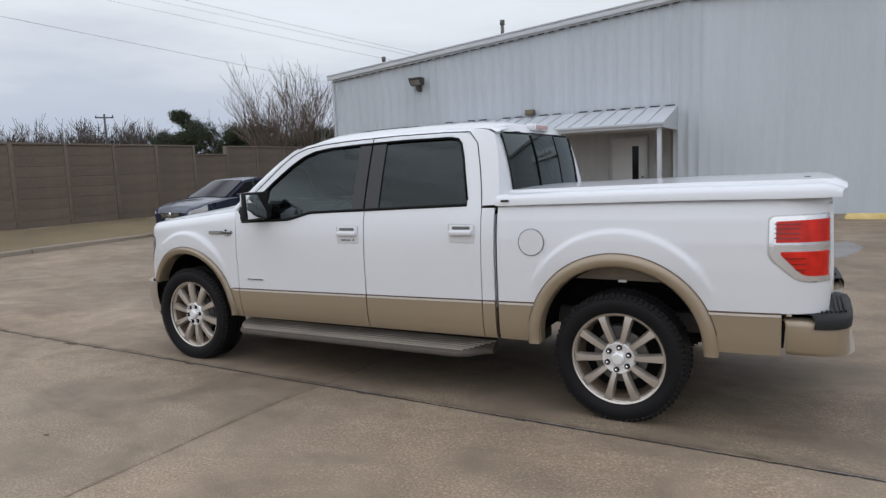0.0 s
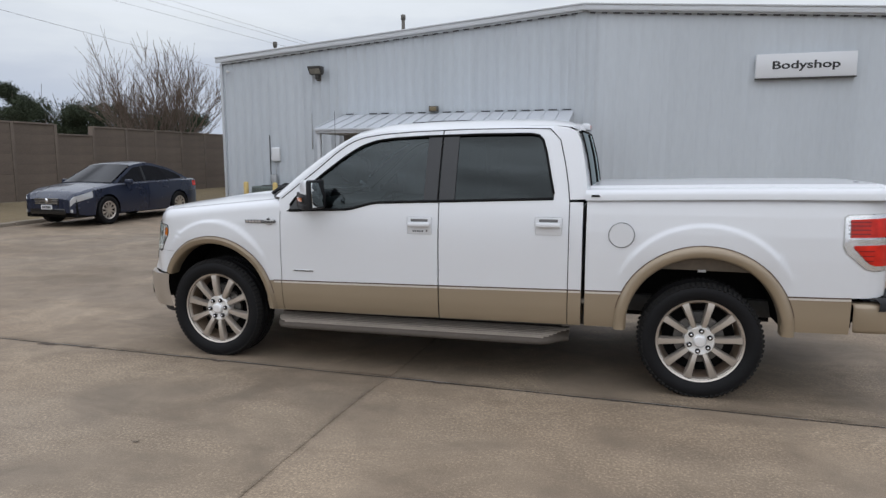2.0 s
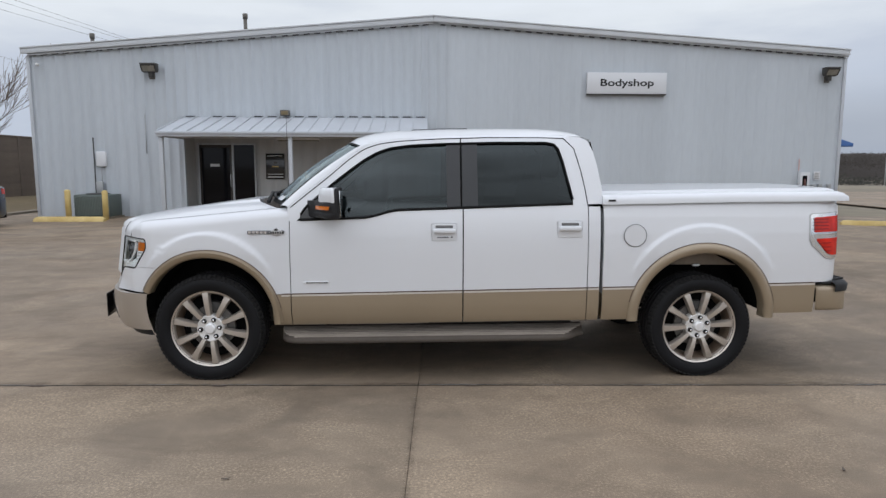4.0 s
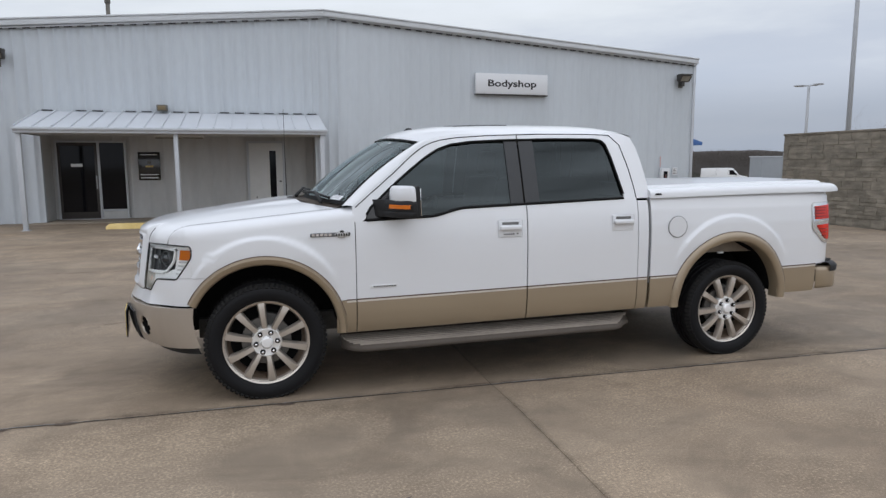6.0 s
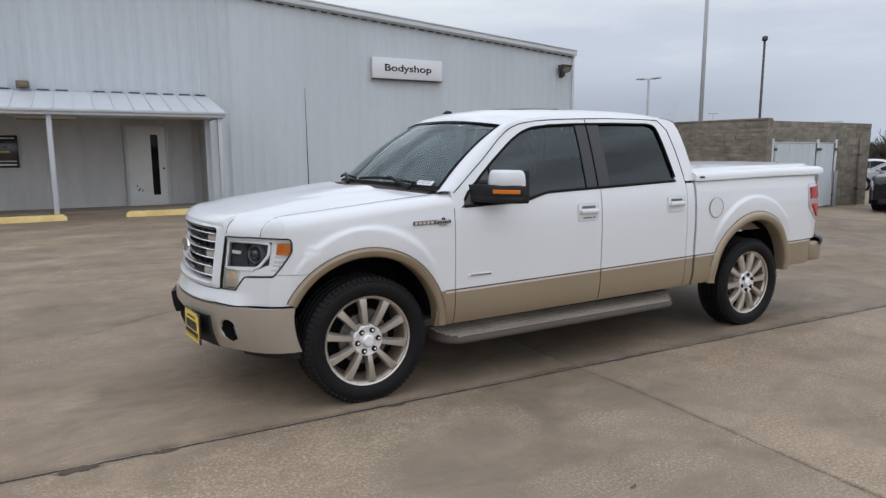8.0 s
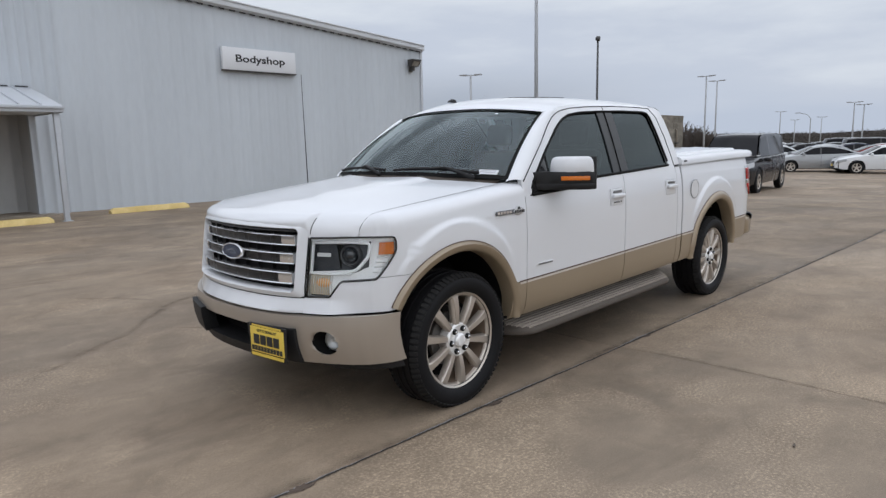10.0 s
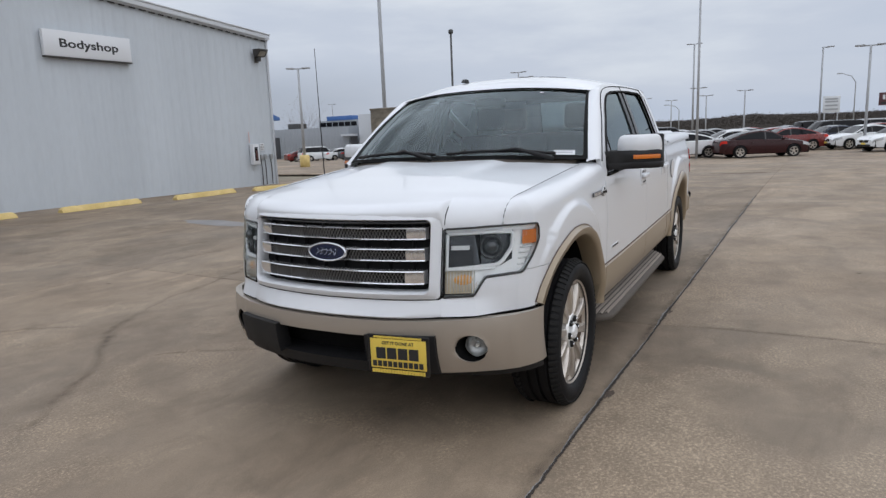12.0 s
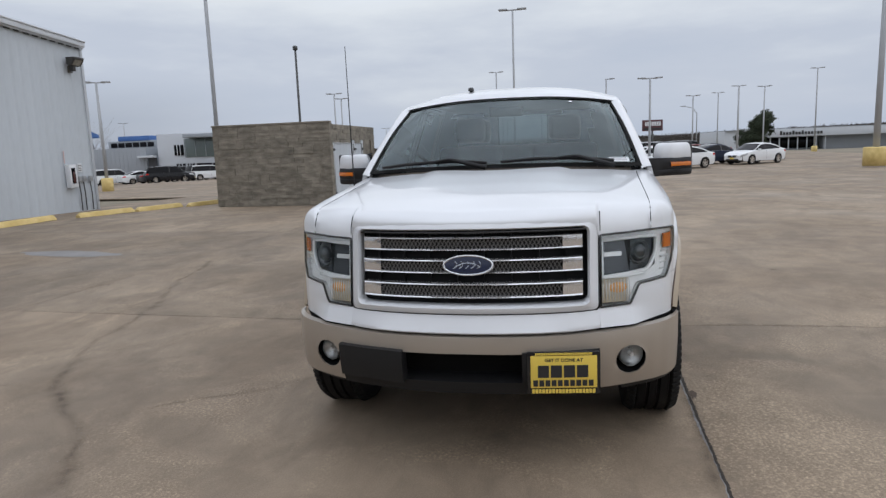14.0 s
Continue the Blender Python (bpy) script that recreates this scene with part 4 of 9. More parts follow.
U_END, U_SEAM, SEAM_Z = 0.512, 0.276, 0.845


def skin_u(x):
    """Length along the corner at which its plan line reaches x."""
    return lerp_at([(b, a) for a, b in CORNER_X], x)


# ---- hood ----
HOOD_Z = [(-2.72, 1.150), (-2.66, 1.168), (-2.60, 1.183), (-2.5, 1.203), (-2.4, 1.222), (-2.1, 1.265), (-1.8, 1.298), (-1.5, 1.322), (-1.34, 1.332)]
HOOD_FRONT = [(0.0, -2.700), (0.15, -2.693), (0.3, -2.673), (0.42, -2.646), (0.51, -2.614), (0.555, -2.588)]


def hood_point(x, t):
    """t runs from -1 to 1 across the hood, x from -2.665 at its front edge to -1.34 at the cowl."""
    a = abs(t)
    yf = a * hood_half(-2.5)
    # front edge: over the grille frame in the middle, down to the lamps beside it
    k = smooth01(yf, 0.548, 0.566)
    u = lerp_at([(q, p) for p, q in CORNER_Y], yf)
    low = skin(u, lerp_at(LAMP_HI, max(u, 0.012)) + 0.005, 1)
    xf = (lerp_at(HOOD_FRONT, yf) - 0.014) * (1 - k) + low[0] * k
    zf = 1.130 * (1 - k) + low[2] * k
    xr = -1.635 + 0.295 * a ** 2.2
    d = x + 2.665
    X = xf + d if d < 0.165 else xf + 0.165 + (xr - xf - 0.165) * (d - 0.165) / 1.16
    w = hood_half(max(X, -2.5)) - 0.003
    zc, ze = lerp_at(HOOD_Z, X), fend_top(X)
    z = ze + (zc - ze) * (1 - a ** 3.0)
    ridge = 0.47 + 0.03 * smooth01(X, -2.5, -1.4)
    z += 0.016 * (1 - smooth01(a, ridge - 0.03, ridge + 0.04)) * smooth01(X, -2.25, -1.55)
    z -= 0.008 * (1 - smooth01(a, 0.0, ridge - 0.02)) * smooth01(X, -2.25, -1.6)
    q = min(1.0, (X - xf) / (0.075 + 0.045 * k))
    z = zf + (z - zf) * math.sqrt(max(0.0, 1 - (1 - q) ** 2))
    return (X, t * w, z)


U_LINE = sorted(set(spread(U_SEAM, U_END, 34) + [a for a, _ in LAMP_LO + LAMP_HI if a > U_SEAM]))
for s in (-1, 1):
    # fender: a skin up the side that rolls over to the hood edge; its front closes over the lamp
    lo = arch_lo(HF, lambda x: max(strip_z(x), 0.64 + 0.0 * x))
    bm = bmesh.new()
    cols = []
    stations = [("u", u) for u in U_LINE] + [("u", U_END + 0.0005)] + [("u", u) for u in spread(U_END + 0.012, skin_u(-2.245), 4)]
    stations += [("x", x) for x in arch_xs(HF, -2.235, -1.234)]
    u_join = skin_u(-2.24)
    for kind, v in stations:
        if kind == "u":
            f = (v - U_SEAM) / (u_join - U_SEAM)
            z0 = lerp_at(LAMP_HI, v) + 0.005 if v <= U_END else (SEAM_Z if v > U_END + 0.001 else lerp_at(LAMP_LO, U_END) - 0.03)
            if v > U_END:
                z0 = SEAM_Z + 0.003
            z1 = 1.071 + 0.043 * f
            col = [skin(v, z0 + (z1 - z0) * k / 30, s) for k in range(31)]
            p = Vector(col[-1])
            h = hood_point(-2.665 + 0.20 * f, s * 1.0)
            q = Vector((h[0], h[1] + s * 0.007, h[2]))
            for k in range(1, 8):
                a = k / 7 * math.pi / 2
                col.append((q.x + (p.x - q.x) * math.cos(a) ** 0.8, q.y + (p.y - q.y) * math.cos(a) ** 0.8, p.z + (q.z - p.z) * math.sin(a)))
        else:
            x = v
            z0, z1 = lo(x), fend_top(x) - 0.075
            if x < -2.17:
                z0 = max(z0, SEAM_Z + 0.003)
            col = [(x, s * half(x, z0 + (z1 - z0) * k / 30), z0 + (z1 - z0) * k / 30) for k in range(31)]
            w0, w1 = half(x, z1), hood_half(x) + 0.004
            for k in range(1, 8):
                a = k / 7 * math.pi / 2
                col.append((x, s * (w1 + (w0 - w1) * math.cos(a) ** 0.8), z1 + (fend_top(x) - z1) * math.sin(a)))
        cols.append(col)
    grid(bm, cols)
    # the tongue below the lamp's slanting rear edge
    tongue = [[skin(u, SEAM_Z + 0.003 + (max(lerp_at(LAMP_LO, u) - 0.004, SEAM_Z + 0.004) - SEAM_Z - 0.003) * k / 8, s) for k in range(9)] for u in spread(0.406, U_END, 16)]
    grid(bm, tongue)
    rim = [e for e in bm.edges if len(e.link_faces) == 1]
    for g in bmesh.ops.extrude_edge_only(bm, edges=rim)["geom"]:
        if isinstance(g, bmesh.types.BMVert):
            g.co.y -= s * 0.02
    bmesh.ops.recalc_face_normals(bm, faces=bm.faces[:])
    part("front_fender", bm, "white_paint", truck, sharp=50)
    x0 = HF + math.sqrt(R_FLARE[HF] ** 2 - (strip_z(HF) - ARCH_Z[HF]) ** 2) - 0.03
    part("lower_fender", side_sheet(spread(x0, -1.234, 6), rocker, lambda x: strip_z(x) - 0.004, 6, s, out=0.002), "tan_paint", truck, "tan lower fender panel")
    # doors
    for name, xa, xb in (("front_door", -1.228, 0.030), ("rear_door", 0.039, 0.955)):
        door = part(name, side_sheet(spread(xa, xb, 24), lambda x: strip_z(x) + 0.002, lambda x: belt(x) - 0.012, 14, s), "white_paint", truck, sharp=50)
        part("lower_panel", side_sheet(spread(xa, xb, 24), rocker, lambda x: strip_z(x) - 0.006, 8, s, out=0.002), "tan_paint", door, "tan lower door panel", sharp=50)
    # cab corner behind the rear door
    part("cab_corner", side_sheet(spread(0.961, 1.048, 4), lambda x: strip_z(x) + 0.002, lambda x: 1.295, 14, s), "white_paint", truck)
    part("lower_cab_corner", side_sheet(spread(0.961, 1.048, 4), rocker, lambda x: strip_z(x) - 0.006, 8, s, out=0.002), "tan_paint", truck, "tan lower cab corner")
    # bed side
    xs = arch_xs(HR, 1.074, 2.78) + [2.80, 2.82, 2.84, 2.86, 2.875, 2.89, 2.90, 2.915]
    bed = part("bed_side", side_sheet(xs, arch_lo(HR, lambda x: strip_z(x) + 0.002), rear_body, 44, s), "white_paint", truck, sharp=50)
    dx = math.sqrt(R_FLARE[HR] ** 2 - (strip_z(HR) - ARCH_Z[HR]) ** 2)
    part("lower_bed_front", side_sheet(spread(1.074, HR - dx + 0.03, 6), rocker, lambda x: strip_z(x) - 0.006, 6, s, out=0.002), "tan_paint", truck, "tan lower bed panel")
    part("lower_bed_rear", side_sheet(spread(HR + dx - 0.03, 2.694, 10), lambda x: rocker(x) + 0.028, lambda x: strip_z(x) - 0.006, 6, s, out=0.002), "tan_paint", truck, "tan lower bed panel")
    # pin stripe over the two-tone line
    for xa, xb in ((-1.30, -1.236), (-1.226, 0.028), (0.041, 0.953), (0.963, 1.046), (1.076, HR - dx + 0.0), (HR + dx, 2.692)):
        part("pinstripe", side_sheet(spread(xa, xb, 12), lambda x: strip_z(x) - 0.003, lambda x: strip_z(x) + 0.005, 1, s, out=0.0045, turn=0.004), "dark_strip", truck, "dark brown pinstripe")
        part("bright_strip", side_sheet(spread(xa, xb, 12), lambda x: strip_z(x) - 0.017, lambda x: strip_z(x) - 0.004, 1, s, out=0.0055, turn=0.004), "pale_strip", truck, "pale metallic strip")
    # wheel-arch flares
    for h, a0, a1, foot in ((HF, 26, 180, 0.428), (HR, 0, 180, 0.456)):
        bm = bmesh.new()
        rows = []
        line = [(radians(a0 + (a1 - a0) * k / 48), 0.0) for k in range(49)]
        if a0 == 0:
            line = [(0.0, 0.030), (0.0, 0.015)] + line
        line += [(math.pi, (ARCH_Z[h] - foot) * k / 2) for k in (1, 2)]
        for a, drop in line:
            c, d = -math.cos(a), math.sin(a)
            row = []
            for rr, oo in ((R_IN[h] - 0.012, -0.09), (R_IN[h] - 0.012, 0.006), (R_IN[h] - 0.002, 0.022), (R_IN[h] + 0.03, 0.027), (R_FLARE[h] - 0.015, 0.020), (R_FLARE[h], 0.006), (R_FLARE[h], -0.01)):
                x, z = h + rr * c, ARCH_Z[h] + rr * d - drop
                w = half(x, max(z, 0.47))
                row.append((x, s * (w + oo), z))
            rows.append(row)
        grid(bm, rows)
        bmesh.ops.recalc_face_normals(bm, faces=bm.faces[:])
        part("wheel_arch_flare", bm, "tan_paint", truck, "tan wheel-arch flare", sharp=60)
        seam = []
        for k in range(41):
            a = radians(max(a0, 12) + (min(a1, 168) - max(a0, 12)) * k / 40)
            x, z = h - (R_FLARE[h] + 0.002) * math.cos(a), ARCH_Z[h] + (R_FLARE[h] + 0.002) * math.sin(a)
            seam.append((x, s * (half(x, max(z, 0.47)) + 0.0035), z))
        part("flare_seam", new_tube(seam, 0.0028, 5), "dark_strip", truck)
        # liner inside the arch
        bm = bmesh.new()
        rows = []
        for k in range(25):
            a = radians(4 + 172 * k / 24)
            rows.append([(h - (R_IN[h] - 0.004) * math.cos(a), s * y, ARCH_Z[h] + (R_IN[h] - 0.004) * math.sin(a)) for y in (0.90, 0.8, 0.62, 0.50)])
        grid(bm, rows)
        bmesh.ops.recalc_face_normals(bm, faces=bm.faces[:])
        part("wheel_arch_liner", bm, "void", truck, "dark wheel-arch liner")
        # flat sheet closing the well, its deep shade put into the colour
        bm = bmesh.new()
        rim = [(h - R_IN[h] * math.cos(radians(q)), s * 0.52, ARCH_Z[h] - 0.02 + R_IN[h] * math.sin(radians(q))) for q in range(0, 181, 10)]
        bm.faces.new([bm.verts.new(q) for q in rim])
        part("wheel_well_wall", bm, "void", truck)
        if h == HR:
            # dusty inner side of the bed that shows over the tyre
            top = ARCH_Z[h] + R_IN[h] - 0.02
            well = part("bed_inner_side", new_prism([(h - 0.40, 0.845), (h + 0.40, 0.838), (h + 0.30, top - 0.10), (h + 0.15, top - 0.02), (h - 0.15, top - 0.02), (h - 0.30, top - 0.10)], "y", *sorted((s * 0.80, s * 0.815))), "dusty_tan", truck, "dusty inner side of the bed")
            part("clip", new_box(h - 0.02, h + 0.03, *sorted((s * 0.815, s * 0.835)), 0.832, 0.848, bevel=0.003), "paper", well, "small white clip")
    # running board: a ribbed step that slopes a little outwards, its ends drawn in to the body
    def board_out(x):
        return 0.80 + 0.205 * math.sqrt(max(0.0, 1 - max(0.0, (-1.16 - x) / 0.17) ** 2)) * (1 - 0.75 * smooth01(x, 0.74, 0.965) ** 1.5)
    xs = [-1.328, -1.32, -1.30, -1.27, -1.23] + spread(-1.18, 0.72, 12) + [0.78, 0.83, 0.88, 0.92, 0.95, 0.965]
    tilt = lambda x: 0.012 * (x + 1.2) / 2.1
    bm = bmesh.new()
    rows = []
    for x in xs:
        e = board_out(x)
        rows.append([(x, s * y, z + tilt(x)) for y, z in ((0.76, 0.312), (e - 0.03, 0.287), (e - 0.006, 0.290), (e, 0.298), (e, 0.312), (e - 0.006, 0.321), (e - 0.024, 0.330), (0.5 * e + 0.38, 0.354), (0.76, 0.374))])
    grid(bm, rows)
    for r in (rows[0], rows[-1]):
        bm.faces.new([bm.verts.new(p) for p in r])
    bmesh.ops.remove_doubles(bm, verts=bm.verts[:], dist=0.0003)
    bmesh.ops.recalc_face_normals(bm, faces=bm.faces[:])
    board = part("running_board", bm, "board", truck, "grey-brown ribbed running board", sharp=40)
    # ribs much paler than the board, so that they stand out
    for k in range(7):
        y = 0.800 + 0.0275 * k
        fits = [x for x in spread(-1.33, 0.97, 460) if board_out(x) - 0.018 > y + 0.010]
        rib = spread(fits[0], fits[-1], 16)
        bm = bmesh.new()
        top = lambda x, yy: 0.374 - (yy - 0.76) * 0.188 + tilt(x)
        grid(bm, [[(x, s * (y + o), top(x, y + o) + h) for o, h in ((-0.009, -0.004), (-0.007, 0.005), (0.007, 0.005), (0.009, -0.004))] for x in rib])
        bmesh.ops.recalc_face_normals(bm, faces=bm.faces[:])
        part("tread_rib", bm, "board_rib", board, sharp=30)
    for x in (-1.0, -0.2, 0.6):
        part("board_bracket", new_tube([(x, s * 0.6, 0.40), (x, s * 0.82, 0.31)], 0.02), "black_plastic", truck)

# painted rear of the cab and front of the bed, seen in the gap between them
for s in (-1, 1):
    for name, x0, x1 in (("cab_rear_panel", 1.034, 1.046), ("bed_front_panel", 1.077, 1.088)):
        part(name, new_box(x0, x1, *sorted((s * 0.30, s * 0.936)), 0.645, 1.255), "white_paint", truck)
        part("lower_" + name, new_box(x0, x1, *sorted((s * 0.30, s * 0.934)), 0.455, 0.640), "tan_paint", truck)
# near-black boxes added to shade the panel gaps; floor and frame rails
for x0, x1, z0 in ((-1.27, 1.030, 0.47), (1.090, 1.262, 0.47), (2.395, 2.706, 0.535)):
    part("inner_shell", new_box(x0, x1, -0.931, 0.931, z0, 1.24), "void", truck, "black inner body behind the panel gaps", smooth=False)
bm = bmesh.new()
for y in (-0.58, 0.46):
    box(bm, -2.3, 1.25, y, y + 0.12, 0.36, 0.50, bevel=0.01)
    box(bm, 1.20, 2.70, y, y + 0.12, 0.49, 0.61, bevel=0.01)
part("frame_rail", bm, "underbody", truck)
part("floor_pan", new_box(-1.3, 1.0, -0.88, 0.88, 0.425, 0.475), "underbody", truck)
# filler blocks that keep the space between the wheels black
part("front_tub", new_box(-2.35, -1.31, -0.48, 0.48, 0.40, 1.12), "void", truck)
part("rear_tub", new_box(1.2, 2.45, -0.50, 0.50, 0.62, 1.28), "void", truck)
# running gear added to block light from the ground under the truck
part("rear_axle", new_tube([(HR, y, HUB_Z[HR]) for y in (-0.75, -0.15, 0.0, 0.15, 0.75)], [0.045, 0.05, 0.14, 0.05, 0.045], 14), "underbody", truck)
part("front_axle", new_tube([(HF, -0.75, HUB_Z[HF] - 0.02), (HF, 0.75, HUB_Z[HF] - 0.02)], 0.05, 10), "underbody", truck)
part("exhaust_pipe", new_tube([(-0.4, 0.3, 0.38), (1.2, 0.35, 0.40), (1.7, 0.62, 0.48), (2.3, 0.7, 0.40), (2.6, 0.85, 0.38)], 0.035, 10), "disc", truck)
part("fuel_tank", new_box(-0.2, 0.9, -0.75, -0.30, 0.33, 0.45, bevel=0.04), "underbody", truck)
part("wheel_well_box", new_box(1.26, 2.40, -0.62, 0.62, 1.0, 1.02), "underbody", truck)

# ---- hood panel ----
bm = bmesh.new()
xs = [-2.665, -2.663, -2.658, -2.65, -2.64, -2.625, -2.61, -2.59, -2.57, -2.55, -2.53] + spread(-2.50, -1.34, 24)
ts = sorted(set(spread(-1, 1, 44) + [q * v / 0.7915 for v in (0.542, 0.548, 0.553, 0.558, 0.562, 0.566, 0.572) for q in (-1, 1)]))
grid(bm, [[hood_point(x, t) for t in ts] for x in xs])
rim = [e for e in bm.edges if len(e.link_faces) == 1]
for g in bmesh.ops.extrude_edge_only(bm, edges=rim)["geom"]:
    if isinstance(g, bmesh.types.BMVert):
        g.co.z -= 0.022
bmesh.ops.recalc_face_normals(bm, faces=bm.faces[:])
part("hood", bm, "white_paint", truck, sharp=50)
for s in (-1, 1):
    edge = [Vector(hood_point(x, s * 1.0)) + Vector((0, s * 0.0035, -0.001)) for x in [-2.665, -2.655, -2.64, -2.61, -2.57, -2.53] + spread(-2.49, -1.35, 30)]
    part("hood_seam", new_tube(edge, 0.0026, 5), "seal", truck)
    part("hood_seam", new_tube([Vector(hood_point(x, s * 0.5665 / 0.7915)) + Vector((-0.001, 0, 0.0005)) for x in (-2.664, -2.655, -2.645, -2.632, -2.618)], 0.0022, 5), "seal", truck)
bm = bmesh.new()
grid(bm, [[(x, y * 1.03, z - 0.03) for x, y, z in (hood_point(xx, t) for t in spread(-1.06, 1.06, 16))] for xx in spread(-2.55, -1.36, 10)])
part("hood_underside", bm, "void", truck)
# cowl grille with its louvres
bm = bmesh.new()
rows = []
for k in range(29):
    y = -0.86 + 1.72 * k / 28
    a = min(1.0, abs(y / 0.84))
    zh = hood_point(-1.34, y / 0.84 if a < 1 else math.copysign(1, y))[2]
    xh, xg = -1.640 + 0.295 * a ** 2.2, -1.475 + 0.215 * a ** 2.2
    rows.append([(xh, y, zh - 0.006), (xh + 0.03, y, zh - 0.014), (xg, y, 1.318 - 0.022 * a * a)])
grid(bm, rows)
bmesh.ops.recalc_face_normals(bm, faces=bm.faces[:])
cowl = part("cowl_panel", bm, "black_plastic", truck, "black plastic cowl below the windshield")
for q in spread(0.15, 0.85, 5):
    part("louvre", new_tube([Vector(r[1]).lerp(Vector(r[2]), q) + Vector((0, 0, 0.004)) for r in rows[1:-1]], 0.0055, 5), "board", cowl)


# ---- cab greenhouse ----
def cab_half(z):
    return lerp_at([(1.20, 0.955), (1.30, 0.932), (1.55, 0.850), (1.75, 0.775), (1.80, 0.748), (1.835, 0.70)], z)


ROOF_EDGE = [(-1.245, 1.296), (-1.10, 1.415), (-0.95, 1.535), (-0.80, 1.665), (-0.70, 1.735), (-0.60, 1.772), (-0.45, 1.795), (-0.2, 1.812), (0.2, 1.825), (0.6, 1.826), (0.84, 1.820),
             (0.93, 1.806), (0.985, 1.778), (1.018, 1.70), (1.040, 1.60), (1.064, 1.45), (1.078, 1.30)]
WIN_TOP = [(-1.155, 1.215), (-1.148, 1.248), (-1.12, 1.286), (-1.0, 1.394), (-0.9, 1.478), (-0.8, 1.556), (-0.7, 1.630), (-0.6, 1.688), (-0.5, 1.722), (-0.35, 1.742), (-0.1, 1.755), (0.3, 1.765), (0.66, 1.765), (0.72, 1.755), (0.755, 1.72), (0.785, 1.62), (0.82, 1.46), (0.842, 1.365), (0.848, 1.338), (0.849, 1.330)]


def roof_edge(x):
    return lerp_at(ROOF_EDGE, x)


def win_top(x):
    return lerp_at(WIN_TOP, x)


ROOF_C = [(-0.86, 1.786), (-0.84, 1.800), (-0.80, 1.822), (-0.7, 1.852), (-0.5, 1.882), (-0.1, 1.899), (0.4, 1.903), (0.7, 1.899), (0.86, 1.886), (0.94, 1.862), (1.0, 1.82)]


for s in (-1, 1):
    # window frame: from the belt and glass edge up to the roof rail
    xs = sorted(set(spread(-1.245, 1.077, 72) + [x for x, z in ROOF_EDGE] + [x for x, z in WIN_TOP]))
    low = lambda x: max(belt(x) - 0.012, win_top(x)) if -1.155 <= x <= 0.848 else belt(x) - 0.012
    bm = bmesh.new()
    cols = []
    for x in xs:
        z0 = low(x)
        z1 = max(roof_edge(x), z0 + 0.002)
        cols.append([(x, s * cab_half(z0 + (z1 - z0) * k / 6), z0 + (z1 - z0) * k / 6) for k in range(7)])
    grid(bm, cols)
    rim = [e for e in bm.edges if len(e.link_faces) == 1]
    for g in bmesh.ops.extrude_edge_only(bm, edges=rim)["geom"]:
        if isinstance(g, bmesh.types.BMVert):
            g.co.y -= s * 0.03
    bmesh.ops.recalc_face_normals(bm, faces=bm.faces[:])
    part("cab_side_frame", bm, "white_paint", truck, sharp=50)
    # glass, black pillars and seals, a little inside the frame
    cut = lambda d: (lambda x, z: cab_half(z) - d)
    for name, xa, xb, mt, d in (("front_side_glass", -0.93, -0.075, "tint_front", 0.012), ("rear_side_glass", 0.135, 0.846, "tint_rear", 0.012)):
        part(name, side_sheet(spread(xa, xb, 26), lambda x: belt(x) - 0.03, lambda x: max(win_top(x) + 0.006, belt(x) - 0.02), 8, s, fn=cut(d), turn=0), mt, truck,
             "dark tinted side window").visible_shadow = False
    part("b_pillar_cover", side_sheet(spread(-0.085, 0.016, 3), lambda x: belt(x) - 0.02, lambda x: win_top(x) + 0.01, 8, s, fn=cut(0.002)), "pillar_black", truck, "black front door pillar")
    part("b_pillar_cover", side_sheet(spread(0.030, 0.145, 3), lambda x: belt(x) - 0.02, lambda x: win_top(x) + 0.01, 8, s, fn=cut(0.002)), "pillar_black", truck, "black rear door pillar")
    part("mirror_sail", side_sheet(spread(-1.152, -0.92, 10), lambda x: belt(x) - 0.014, lambda x: max(win_top(x) + 0.004, belt(x)), 5, s, fn=cut(0.001)), "gloss_black", truck, "black mirror mounting panel")
    # rubber seal round the windows
    seal = []
    for x in spread(-1.150, 0.846, 64):
        seal.append((x, s * (cab_half(win_top(x)) + 0.001), win_top(x)))
    part("window_seal", new_tube(seal, 0.009, 6), "seal", truck)
    part("belt_seal", new_tube([(x, s * (cab_half(belt(x)) + 0.004), belt(x) - 0.004) for x in spread(-1.150, 0.842, 56)], 0.011, 6), "seal", truck)
    part("window_divider", new_tube([(-0.925, s * (cab_half(1.46) - 0.004), 1.455), (-0.93, s * (cab_half(1.21) - 0.004), 1.215)], 0.011, 6), "seal", truck)
    # seams cut into the roof rail over the doors
    part("door_seam", new_tube([(x, s * (cab_half(roof_edge(x) - 0.022) + 0.0015), roof_edge(x) - 0.022) for x in spread(-1.225, 0.80, 44)] +
                               [(0.875, s * (cab_half(1.72) + 0.001), 1.72), (0.918, s * (cab_half(1.55) + 0.001), 1.55), (0.945, s * (cab_half(1.40) + 0.001), 1.40), (0.957, s * (cab_half(1.29) + 0.001), 1.29)], 0.0035, 5), "seal", truck)
    part("door_seam", new_tube([(0.023, s * (cab_half(z) + 0.001), z) for z in spread(1.29, 1.80, 8)], 0.004, 5), "seal", truck)

